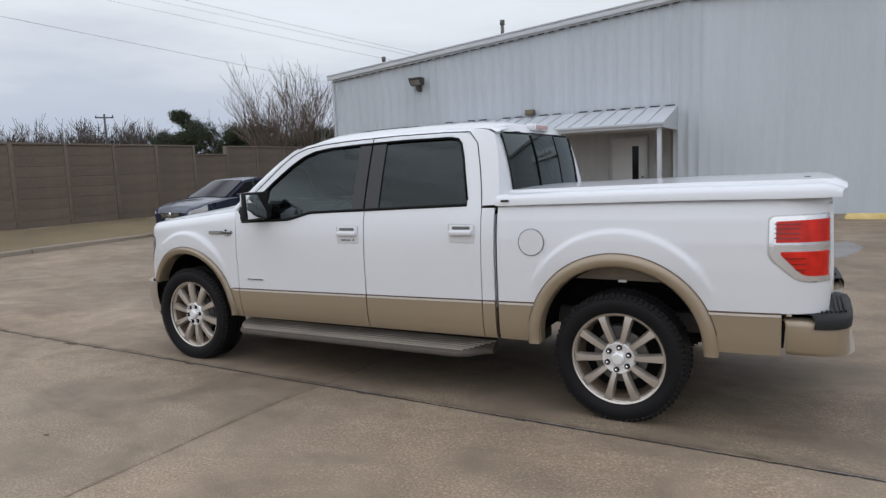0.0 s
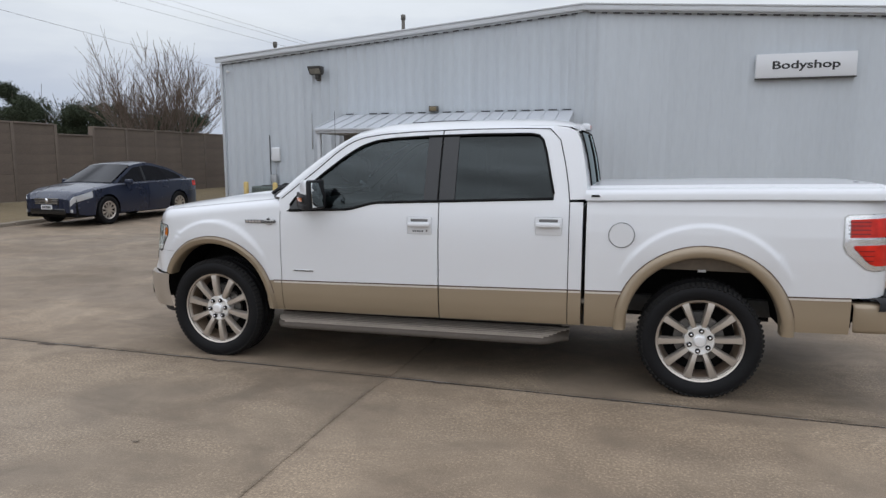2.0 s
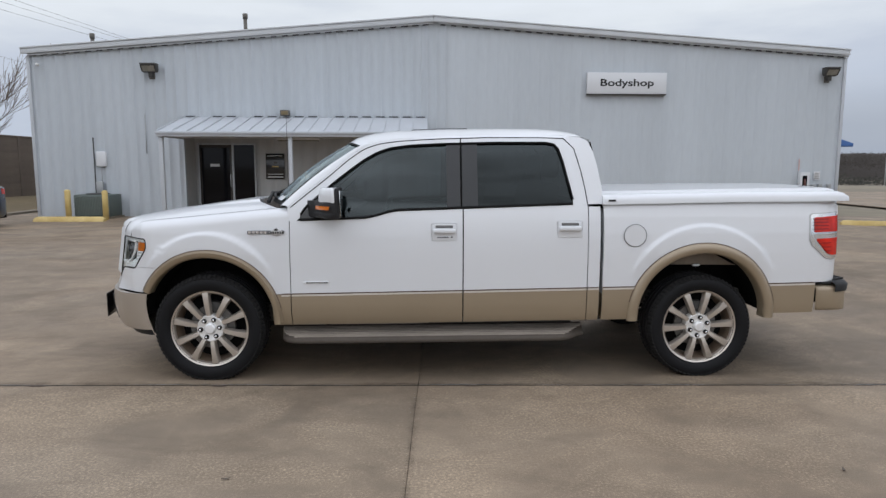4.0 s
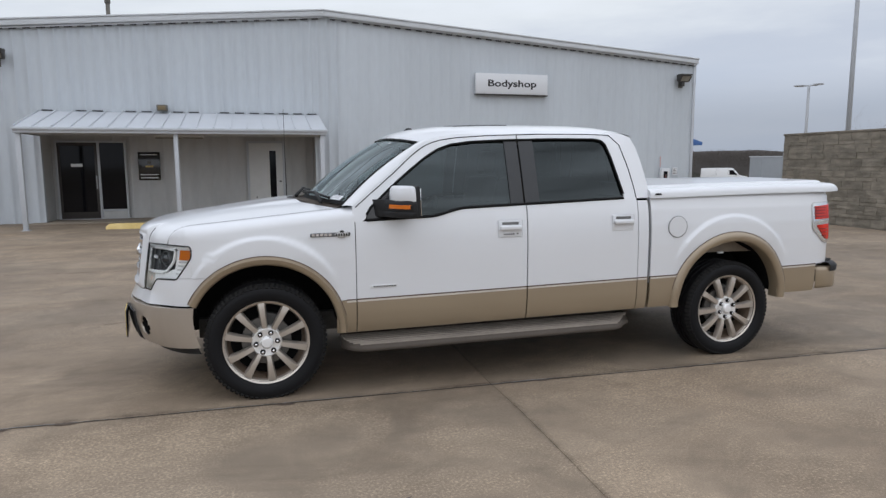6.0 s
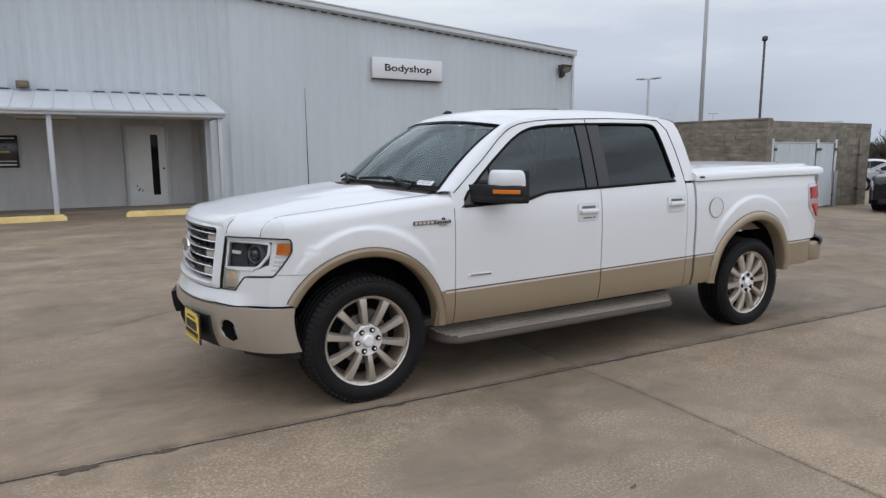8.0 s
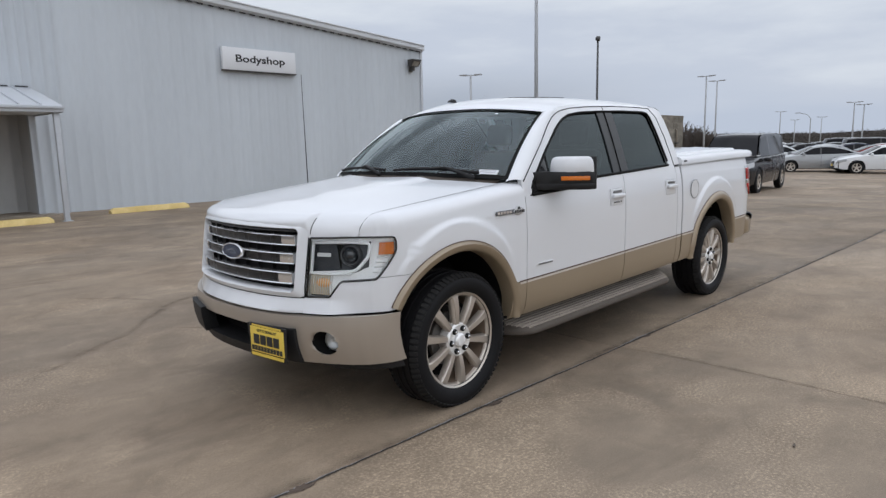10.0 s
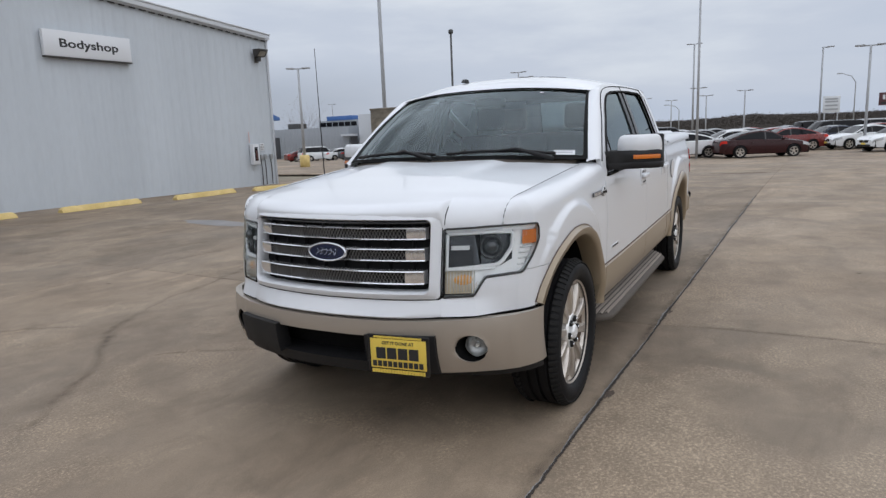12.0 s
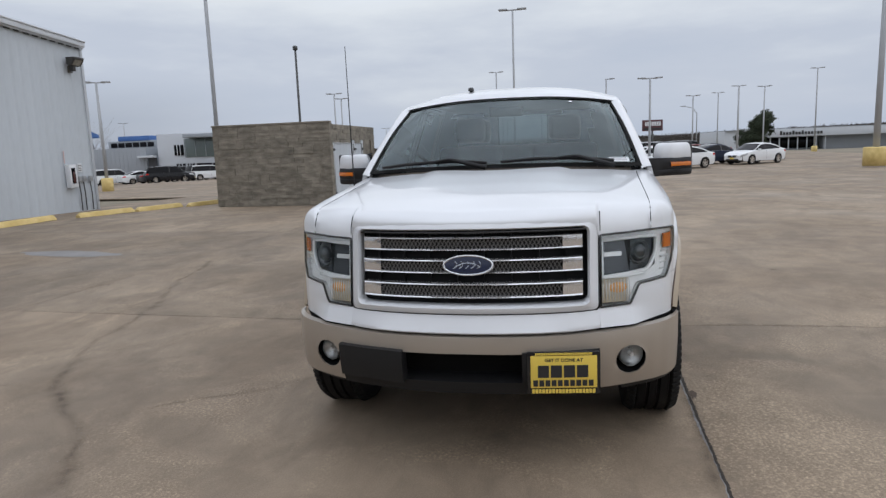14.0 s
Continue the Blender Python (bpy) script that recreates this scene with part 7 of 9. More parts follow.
part("hitch", new_box(2.86, 3.04, -0.05, 0.05, 0.42, 0.50, bevel=0.01), "black_plastic", truck)

# ---- mirrors, handles, badges ----
for s in (-1, 1):
    def pt(x, y, z):
        return (x, s * y, z)
    # door mirror: a swept black body on the sail, a white cap above its front, the glass behind
    BODY = [(-0.862, 0.900), (-1.115, 0.900), (-1.085, 0.955), (-1.040, 1.010), (-1.012, 1.075), (-0.972, 1.140), (-0.920, 1.200), (-0.888, 1.228), (-0.862, 1.236), (-0.846, 1.228), (-0.842, 1.180)]
    CAP = [(-0.858, 0.990), (-0.985, 0.972), (-1.002, 1.010), (-0.998, 1.075), (-0.962, 1.140), (-0.912, 1.198), (-0.884, 1.224), (-0.866, 1.228), (-0.858, 1.215)]

    def puck(outline, levels):
        """A body of one plan outline drawn in by a little at each level of (height, inset)."""
        cx, cy = sum(p[0] for p in outline) / len(outline), sum(p[1] for p in outline) / len(outline)
        fine = []
        for k, (x, y) in enumerate(outline):
            x2, y2 = outline[(k + 1) % len(outline)]
            fine += [(x + (x2 - x) * q / 3, y + (y2 - y) * q / 3) for q in range(3)]
        rows = []
        for z, d in levels:
            row = []
            for x, y in fine:
                n = math.hypot(x - cx, y - cy)
                row.append((x - (x - cx) / n * d, s * (y - (y - cy) / n * d), z))
            rows.append(row)
        bm = bmesh.new()
        vs = grid(bm, rows, close=True)
        bm.faces.new(vs[0][::-1])
        bm.faces.new(vs[-1])
        bmesh.ops.recalc_face_normals(bm, faces=bm.faces[:])
        return bm
    arm = part("door_mirror", puck(BODY, ((1.226, 0.022), (1.232, 0.008), (1.246, 0.0), (1.262, 0.0), (1.265, 0.004), (1.270, 0.004), (1.273, 0.0), (1.318, 0.0), (1.334, 0.004), (1.342, 0.014))), "black_plastic", truck, "door mirror with white cap and amber signal", sharp=40)
    part("mirror_cap", puck(CAP, ((1.333, 0.004), (1.340, 0.0), (1.385, 0.002), (1.415, 0.009), (1.430, 0.020), (1.438, 0.036))), "white_paint", arm, "white mirror cap", sharp=60)
    sig = []
    for (x, y), (x2, y2) in zip(BODY[4:7], BODY[5:8]):
        sig += [(x + (x2 - x) * q / 3, y + (y2 - y) * q / 3) for q in range(3)]
    bm = bmesh.new()
    grid(bm, [[(x - o, s * (y + o * 0.8), z) for o, z in ((0.0, 1.286), (0.006, 1.288), (0.007, 1.300), (0.006, 1.312), (0.0, 1.314))] for x, y in sig])
    bmesh.ops.recalc_face_normals(bm, faces=bm.faces[:])
    part("turn_signal", bm, "amber_lens", arm, "amber turn signal")
    part("mirror_surround", new_box(-0.866, -0.838, *sorted((s * 0.985, s * 1.236)), 1.226, 1.440, bevel=0.012, seg=3), "black_plastic", arm, "black mirror surround")
    part("mirror_face", new_box(-0.103, 0.103, -0.002, 0.002, -0.090, 0.090, bevel=0.0015), "mirror_glass", arm, "mirror glass", at=pose(-0.836, s * 1.108, 1.332, 0, 0, 90 - s * 3) @ pose(0, 0, 0, -2))
    part("spot_mirror", new_box(-0.028, 0.028, -0.003, 0.003, -0.028, 0.028, bevel=0.0015), "mirror_glass", arm, "small convex mirror", at=pose(-0.826, s * 1.180, 1.392, 0, 0, 90 + s * 12))
    # door handles with bezels
    for x, key in ((-0.105, True), (0.820, False)):
        z = 1.112 + 0.018 * (x + 0.1)
        y = half(x, z)
        h = z0 = 0.062
        hn = part("door_handle", new_box(x - 0.094, x + 0.094, *sorted((s * (y - 0.006), s * (y + 0.008))), z - 0.066, z + 0.064, bevel=0.012, seg=3), "white_paint", truck, "white door handle in a white bezel")
        # flat grey pad on the white bezel, painted as the pocket's shade
        part("handle_pocket", new_box(x - 0.064, x + 0.064, *sorted((s * (y + 0.006), s * (y + 0.0095))), z + 0.030, z + 0.050, bevel=0.004), "mesh_grey", hn, "shaded handle pocket")
        part("grip", new_box(x - 0.084, x + 0.084, *sorted((s * (y + 0.006), s * (y + 0.036))), z - 0.008, z + 0.026, bevel=0.011, seg=3), "white_paint", hn)
        if key and s < 0:
            pad = part("keypad", new_box(x - 0.055, x + 0.035, *sorted((s * (y + 0.006), s * (y + 0.0105))), z - 0.046, z - 0.030, bevel=0.003), "white_paint", hn)
            for q in range(5):
                part("key", new_box(x - 0.050 + 0.017 * q, x - 0.038 + 0.017 * q, *sorted((s * (y + 0.008), s * (y + 0.0125))), z - 0.043, z - 0.033, bevel=0.001, seg=1), "ink", pad)
            part("lock", new_tube([(x + 0.056, s * (y + 0.005), z - 0.036), (x + 0.056, s * (y + 0.012), z - 0.036)], 0.006, 10), "lug", hn)
    # fender badge: dark bar and chrome shield
    zb = 1.112
    yb = half(-1.40, zb) + 0.002
    fb = part("fender_badge", new_prism([(-1.535, zb - 0.014), (-1.39, zb - 0.014), (-1.275, zb - 0.012), (-1.262, zb + 0.004), (-1.275, zb + 0.016), (-1.39, zb + 0.014), (-1.535, zb + 0.012)], "y", *sorted((s * yb, s * (yb + 0.008))), bevel=0.003), "badge_grey", truck, "grey bar badge with a chrome shield")
    part("badge_shield", new_prism([(-1.375, zb), (-1.35, zb + 0.022), (-1.325, zb + 0.036), (-1.30, zb + 0.022), (-1.265, zb), (-1.30, zb - 0.020), (-1.325, zb - 0.028), (-1.35, zb - 0.020)], "y", *sorted((s * (yb + 0.004), s * (yb + 0.014))), bevel=0.004), "badge_silver", fb, "chrome shield")
    for k in range(6):
        part("writing_bar", new_box(-1.366 + 0.017 * k, -1.355 + 0.017 * k, *sorted((s * (yb + 0.012), s * (yb + 0.0155))), zb - 0.009, zb + 0.007), "lug", fb)
    part("shield_mark", new_box(-1.336, -1.312, *sorted((s * (yb + 0.012), s * (yb + 0.0152))), zb + 0.013, zb + 0.026), "lug", fb)
    for k in range(5):
        part("writing_bar", new_box(-1.525 + 0.028 * k, -1.506 + 0.028 * k, *sorted((s * (yb + 0.006), s * (yb + 0.0105))), zb - 0.008, zb + 0.008), "chrome", fb)
    ye = half(-1.05, 0.742) + 0.001
    eb = part("door_badge", new_prism([(-1.135, 0.733), (-0.95, 0.735), (-0.945, 0.752), (-1.13, 0.750)], "y", *sorted((s * ye, s * (ye + 0.005))), bevel=0.001, seg=1), "satin_chrome", truck, "small silver door badge")
    for k in range(9):
        part("writing_bar", new_box(-1.115 + 0.018 * k, -1.103 + 0.018 * k, *sorted((s * (ye + 0.004), s * (ye + 0.0065))), 0.737, 0.747), "lug", eb)
# fuel door
fx, fz = 1.305, 1.083
fy = half(fx, fz) + 0.006
flap = part("fuel_door", lathe(bmesh.new(), [(0.0, -0.004), (0.078, -0.003), (0.082, 0.002)], 40), "white_paint", truck, "round white fuel door", at=pose(fx, -fy, fz))
# grey ring round the flap: the gap's shadow put into its colour
part("fuel_door_gap", lathe(bmesh.new(), [(0.082, 0.0), (0.0825, -0.002), (0.0850, -0.002), (0.0855, 0.002)], 40), "gap_grey", flap)

# ---- cabin ----
part("dashboard", new_prism([(-1.26, 0.80), (-1.30, 1.255), (-1.0, 1.285), (-0.80, 1.25), (-0.72, 1.15), (-0.75, 0.85)], "y", -0.80, 0.80, bevel=0.03), "cabin", truck, "dark dashboard")
bm = bmesh.new()
rows = []
for k in range(33):
    a = 2 * math.pi * k / 32
    ring = []
    for q in range(8):
        b = 2 * math.pi * q / 8
        r = 0.185 + 0.016 * math.cos(b)
        ring.append((0.016 * math.sin(b), r * math.cos(a), r * math.sin(a)))
    rows.append(ring + [ring[0]])
grid(bm, rows)
wheel = part("steering_wheel", bm, "cabin", truck, "dark steering wheel", at=pose(-0.60, -0.40, 1.16, 0, 25))
part("wheel_hub", new_box(-0.02, 0.02, -0.17, 0.17, -0.035, 0.035, bevel=0.015), "cabin", wheel)


def seat(x, y, w, mt):
    st = part("seat", new_box(x - 0.26, x + 0.24, y - w, y + w, 0.72, 0.92, bevel=0.06, seg=3), mt, truck, "brown leather seat")
    bmm = new_box(-0.07, 0.07, -w, w, 0.0, 0.62, bevel=0.05, seg=3)
    part("backrest", bmm, mt, st, at=pose(x + 0.24, y, 0.86, 0, 14))
    for yy in ((0,) if w < 0.4 else (-0.42, 0.42)):
        part("headrest", new_box(-0.05, 0.05, -0.13, 0.13, 0.0, 0.20, bevel=0.04, seg=3), mt, st, at=pose(x + 0.40, y + yy, 1.50, 0, 8))
    return st


seat(-0.22, -0.40, 0.27, "seat_leather")
seat(-0.22, 0.40, 0.27, "seat_leather")
seat(0.36, 0.0, 0.68, "seat_leather")
part("rear_view_mirror", new_box(-0.74, -0.71, -0.11, 0.13, 1.665, 1.73, bevel=0.012), "cabin", truck, "dark rear-view mirror")

# the truck stands a hair askew: its nose lies a little towards the far side
def askew(p):
    f = smooth01(-p.x, 0.6, 2.7)
    return Vector((p.x, p.y + 0.022 * f + 0.014 * f * max(p.y, 0.0) / 0.95, p.z))


for ob in list(truck.children_recursive):
    m, q = Matrix.Identity(4), ob
    while q is not truck:
        m = q.matrix_basis @ m
        q = q.parent
    if ob.name.startswith("wheel") and not ob.name.startswith("wheel_"):
        ob.matrix_basis = Matrix.Translation(askew(m.translation) - m.translation) @ ob.matrix_basis
        continue
    while q is not None and ob.type == "MESH" and ob.data.users == 1:
        up = ob.parent
        while up is not truck and not (up.name.startswith("wheel") and not up.name.startswith("wheel_")):
            up = up.parent
        if up is truck:
            inv = m.inverted()
            for v in ob.data.vertices:
                v.co = inv @ askew(m @ v.co)
        break


# ---- entrance canopy, doors and fittings on the building ----
CX0, CX1, CY, CZ0, CZ1 = -9.87, -2.90, 16.35, 2.30, 2.93
canopy = thing("entrance_canopy", "grey standing-seam steel canopy on slim posts over the entrance", "canopy", pose((CX0 + CX1) / 2, BY, 0))
ox, oy = (CX0 + CX1) / 2, BY


def cbox(name, x0, x1, y0, y1, z0, z1, mt, label="", bevel=0.006):
    return part(name, new_box(x0 - ox, x1 - ox, y0 - oy, y1 - oy, z0, z1, bevel=bevel), mt, canopy, label)


def croof(y):
    return CZ1 + (CZ0 + 0.14 - CZ1) * (BY - 0.04 - y) / (BY - 0.04 - CY)


n = 18
for k in range(n):
    x0, x1 = CX0 + (CX1 - CX0) * k / n - ox, CX0 + (CX1 - CX0) * (k + 1) / n - ox
    bm = bmesh.new()
    prism(bm, [(CY - 0.02 - oy, croof(CY - 0.02)), (-0.04, croof(BY - 0.04)), (-0.04, croof(BY - 0.04) - 0.02), (CY - 0.02 - oy, croof(CY - 0.02) - 0.02)], "x", x0 + 0.002, x1 - 0.002)
    part("roof_pan", bm, "galv_paint", canopy)
    bm = bmesh.new()
    prism(bm, [(CY - 0.02 - oy, croof(CY - 0.02) + 0.035), (-0.04, croof(BY - 0.04) + 0.035), (-0.04, croof(BY - 0.04)), (CY - 0.02 - oy, croof(CY - 0.02))], "x", x0 - 0.012, x0 + 0.012)
    part("standing_seam", bm, "galv_paint", canopy)
    # dark bars paint broken shadow where the canopy meets the wall
    if k % 3 != 1 or k > 11:
        part("wall_gap", new_box(x0 + 0.07, x1 - 0.07, -0.055, -0.036, CZ1 + 0.012, CZ1 + 0.04), "trim_dark", canopy, "dark gap in the flashing")
cbox("fascia", CX0, CX1, CY - 0.06, CY - 0.02, CZ0, CZ0 + 0.13, "trim")
cbox("gutter_lip", CX0 - 0.02, CX1 + 0.02, CY - 0.10, CY - 0.055, CZ0 + 0.07, CZ0 + 0.125, "trim")
cbox("soffit", CX0 + 0.02, CX1 - 0.02, CY, BY - 0.04, CZ0 + 0.03, CZ0 + 0.05, "porch", bevel=0)
for x0 in (CX0, CX1 - 0.03):
    bm = new_prism([(CY - oy, CZ0), (-0.04, CZ0), (-0.04, CZ1), (CY - oy, CZ0 + 0.13)], "x", x0 - ox, x0 + 0.03 - ox)
    part("end_panel", bm, "trim", canopy)
for x in (-9.80, -6.48, -3.02):
    zb = gz(x, CY + 0.1) + 0.0
    cbox("post", x - 0.05, x + 0.05, CY + 0.02, CY + 0.12, zb - 0.02, CZ0 + 0.06, "trim", "slim square steel post", bevel=0.008)
    cbox("post_foot", x - 0.09, x + 0.09, CY - 0.02, CY + 0.16, zb - 0.02, zb + 0.012, "galv", bevel=0.003)

# dark glazed entrance
door = thing("door_1", "dark glazed entrance door with a side light in a bronze frame", "door", pose(-8.94, RY, 0.11), kind="structure")
W1 = 0.87


def dbox(parent, name, x0, x1, y0, y1, z0, z1, mt, label="", bevel=0.004):
    return part(name, new_box(x0, x1, y0, y1, z0, z1, bevel=bevel), mt, parent, label)


dbox(door, "frame", -W1, -W1 + 0.05, -0.09, -0.012, 0, 2.12, "trim")
dbox(door, "frame", W1 - 0.05, W1, -0.09, -0.012, 0, 2.12, "trim")
dbox(door, "frame", -W1 + 0.05, W1 - 0.05, -0.09, -0.012, 2.07, 2.12, "trim")
dbox(door, "mullion", 0.15, 0.21, -0.09, -0.012, 0, 2.07, "trim")
leaf = dbox(door, "door_leaf", -W1 + 0.052, 0.148, -0.07, -0.03, 0.01, 2.068, "dark_frame", "dark bronze door leaf")
dbox(leaf, "glass", -W1 + 0.12, 0.08, -0.078, -0.0705, 0.2, 1.98, "black_glass", bevel=0)
dbox(leaf, "push_handle", 0.095, 0.12, -0.12, -0.072, 0.82, 1.18, "galv", "steel push handle")
dbox(leaf, "decal", -0.50, -0.22, -0.0805, -0.0785, 1.42, 1.50, "sign_white", "small white window decal", bevel=0)
dbox(door, "side_light", 0.212, W1 - 0.052, -0.06, -0.03, 0.262, 2.068, "black_glass", bevel=0)
dbox(door, "kick_panel", 0.212, W1 - 0.052, -0.062, -0.02, 0.014, 0.208, "porch")
dbox(door, "frame", 0.21, W1 - 0.05, -0.09, -0.012, 0.21, 0.26, "trim")
dbox(door, "sill", -W1, W1, -0.12, -0.012, -0.02, 0.012, "galv")

poster = thing("entrance_poster", "black notice board with white and yellow lettering on the porch wall", "notice board", pose(-7.50, RY - 0.035, 1.15))
dbox(poster, "board", -0.28, 0.28, -0.03, 0.0, 0, 0.77, "gloss_black")
for x0, x1, z0, z1, mt in ((-0.22, 0.22, 0.69, 0.715, "sign_white"), (-0.23, 0.23, 0.14, 0.165, "sign_white"), (-0.23, 0.23, 0.05, 0.085, "sign_white"), (-0.09, 0.10, 0.36, 0.40, "yellow"), (-0.04, 0.05, 0.46, 0.52, "bronze")):
    dbox(poster, "writing_bar", x0, x1, -0.034, -0.0305, z0, z1, mt, bevel=0)

door2 = thing("door_2", "white steel door with a narrow dark window, scuffed near the handle", "door", pose(-4.37, RY, 0.08), kind="structure")
dbox(door2, "frame", -0.53, -0.47, -0.09, -0.012, 0, 2.16, "trim")
dbox(door2, "frame", 0.47, 0.53, -0.09, -0.012, 0, 2.16, "trim")
dbox(door2, "frame", -0.47, 0.47, -0.09, -0.012, 2.10, 2.16, "trim")
leaf = dbox(door2, "door_leaf", -0.467, 0.467, -0.07, -0.02, 0.01, 2.097, "white_door")
dbox(leaf, "slit_window", 0.10, 0.28, -0.076, -0.0702, 0.30, 1.88, "black_glass", bevel=0)
hd = dbox(leaf, "lever", 0.36, 0.42, -0.12, -0.07, 0.98, 1.02, "dark_metal")
for x, z in ((-0.30, 0.52), (-0.24, 0.45), (-0.18, 0.40), (-0.27, 0.41)):
    dbox(leaf, "scuff", x, x + 0.03, -0.0715, -0.0698, z, z + 0.05, "dark_metal", bevel=0)

tubelight = thing("strip_light", "white fluorescent strip light under the soffit", "strip light", pose(-6.55, 17.9, CZ0 - 0.05))
dbox(tubelight, "body", -0.6, 0.6, -0.06, 0.06, 0.03, 0.08, "white_door")
dbox(tubelight, "tube", -0.58, 0.58, -0.03, 0.03, -0.01, 0.03, "lamp_lens", bevel=0.01)


def wall_lamp(x, z, size=1.0):
    """Bronze wall-pack floodlight, tilted down on a bracket."""
    t = thing("wall_lamp", "bronze floodlight on a wall bracket", "wall lamp", pose(x, BY - 0.034, z), group="wall lamps")
    # boxy head tilted forwards: dark sides and hood, the pale lens looks out and down
    w = 0.25 * size
    body = part("housing", new_prism([(-0.30, 0.22), (-0.06, 0.22), (-0.06, 0.04), (-0.13, -0.02), (-0.21, 0.0), (-0.335, 0.17)], "x", -w, w, bevel=0.014), "lamp_dark", t, "dark bronze lamp head")
    part("lens", new_prism([(-0.330, 0.150), (-0.338, 0.146), (-0.222, 0.004), (-0.214, 0.010)], "x", -w + 0.035, w - 0.035), "lamp_lens", body, "dull glass lens")
    part("visor", new_prism([(-0.06, 0.222), (-0.355, 0.222), (-0.365, 0.175), (-0.350, 0.175), (-0.345, 0.208), (-0.06, 0.208)], "x", -w - 0.012, w + 0.012, bevel=0.004), "lamp_dark", body, "dark hood")
    for q in (-1, 1):
        part("lens_rim", new_prism([(-0.342, 0.160), (-0.350, 0.150), (-0.226, -0.004), (-0.212, 0.0)], "x", *sorted((q * w, q * (w - 0.035)))), "lamp_dark", body)
    part("knuckle", new_box(-0.055, 0.055, -0.17, 0.0, -0.15, 0.04, bevel=0.015), "lamp_dark", t)
    part("back_plate", new_box(-0.08, 0.08, -0.03, 0.0, -0.19, 0.0, bevel=0.006), "bronze", t)
    return t


wall_lamp(-10.68, 4.17, 0.82)
wall_lamp(8.80, 4.17, 0.74)
small = thing("canopy_lamp", "small brown floodlight above the canopy", "wall lamp", pose(-6.96, BY - 0.036, 2.97))
dbox(small, "housing", -0.13, 0.13, -0.20, 0.0, 0.0, 0.16, "bronze", bevel=0.02)
dbox(small, "lens", -0.09, 0.09, -0.21, -0.198, 0.025, 0.13, "lamp_brown", "yellow-brown lens")
cctv = thing("security_camera", "small white security camera under the eave", "camera", pose(-13.82, BY - 0.034, 4.33))
part("bracket", new_tube([(0, 0, 0.04), (0, -0.12, 0.03)], 0.02, 8), "white_door", cctv)
part("barrel", new_tube([(-0.02, -0.08, 0.05), (0.10, -0.24, 0.0)], 0.04, 12), "white_door", cctv)

sign = thing("bodyshop_sign", "white box sign reading Bodyshop in black letters", "sign", pose(2.87, BY - 0.034, 3.63))
part("box", new_box(-1.16, 1.16, -0.11, 0.0, 0.0, 0.60, bevel=0.012), "sign_white", sign)
part("lower_lip", new_box(-1.165, 1.165, -0.115, 0.0, -0.035, -0.002, bevel=0.004), "dark_frame", sign)
lettering("sign_lettering", "Bodyshop", 0.275, "ink", pose(0.0, -0.112, 0.305, 90), sign, depth=0.003, squeeze=1.44, bold=0.006)

# roof vents
for x, y, z, h in ((-8.35, 19.6, 5.05, 1.0), (-13.1, 20.0, 4.70, 0.82)):
    v = thing("roof_vent", "grey steel flue pipe standing on the roof", "vent pipe", pose(x, y, z))
    part("pipe", new_tube([(0, 0, 0), (0, 0, h)], 0.055, 12), "bronze", v)
    part("cowl", new_tube([(0, 0, h - 0.12), (0, 0, h + 0.03)], 0.075, 12), "bronze", v)

# power box, conduits, air conditioner and bollards at the west end
cond = thing("service_conduit", "grey conduit and small meter box on the wall", "conduit", pose(-12.45, BY - 0.05, 0.6))
part("pipe", new_tube([(0, 0, -0.5), (0, 0, 1.75)], 0.018, 8), "dark_metal", cond)
part("meter_box", new_box(0.05, 0.24, -0.10, 0.0, 0.15, 0.50, bevel=0.01), "galv", cond)
part("elbow", new_tube([(0.15, -0.05, 0.15), (0.16, -0.05, -0.05), (0.25, -0.05, -0.12), (0.25, -0.05, -0.4)], 0.022, 8), "dark_metal", cond)
part("riser", new_tube([(0.20, -0.02, 0.50), (0.20, -0.02, 0.95)], 0.012, 8), "galv", cond)
wb = thing("white_wall_box", "white rounded electrical box on the wall", "electrical box", pose(-12.23, BY - 0.034, 1.52))
part("box", new_box(-0.15, 0.15, -0.09, 0.0, 0.0, 0.44, bevel=0.04, seg=3), "sign_white", wb)
cab2 = thing("thin_wall_conduit", "thin grey vertical pipe on the wall", "conduit", pose(-10.95, BY - 0.034, 1.9))
part("pipe", new_tube([(0, -0.02, 0), (0, -0.02, 1.1)], 0.014, 8), "galv", cab2)

ac = thing("air_conditioner", "green-grey ribbed air-conditioning unit beside the wall", "air conditioner", pose(-12.22, 17.9, gz(-12.2, 17.9)))
part("casing", new_box(-0.50, 0.50, -0.36, 0.36, 0.05, 0.66, bevel=0.03), "ac_green", ac)
# louvres in a lighter green than the casing
for k in range(22):
    part("louvre", new_box(-0.47 + 0.044 * k, -0.45 + 0.044 * k, -0.384, -0.36, 0.09, 0.60), "ac_light", ac)
part("base", new_box(-0.54, 0.54, -0.40, 0.40, -0.02, 0.05), "kerb", ac)
part("top_fan_guard", new_tube([(0, 0, 0.66), (0, 0, 0.69)], 0.30, 24), "dark_metal", ac)
for x, y, h in ((-12.72, 17.25, 0.78), (-11.72, 17.25, 0.76)):
    zb = gz(x, y)
    b = thing("bollard", "yellow painted steel bollard beside the air conditioner", "bollard", pose(x, y, zb), group="bollards")
    part("post", new_tube([(0, 0, -0.02), (0, 0, h), (0, 0, h + 0.03), (0, 0, h + 0.045)], [0.075, 0.075, 0.06, 0.02], 18), "yellow", b)

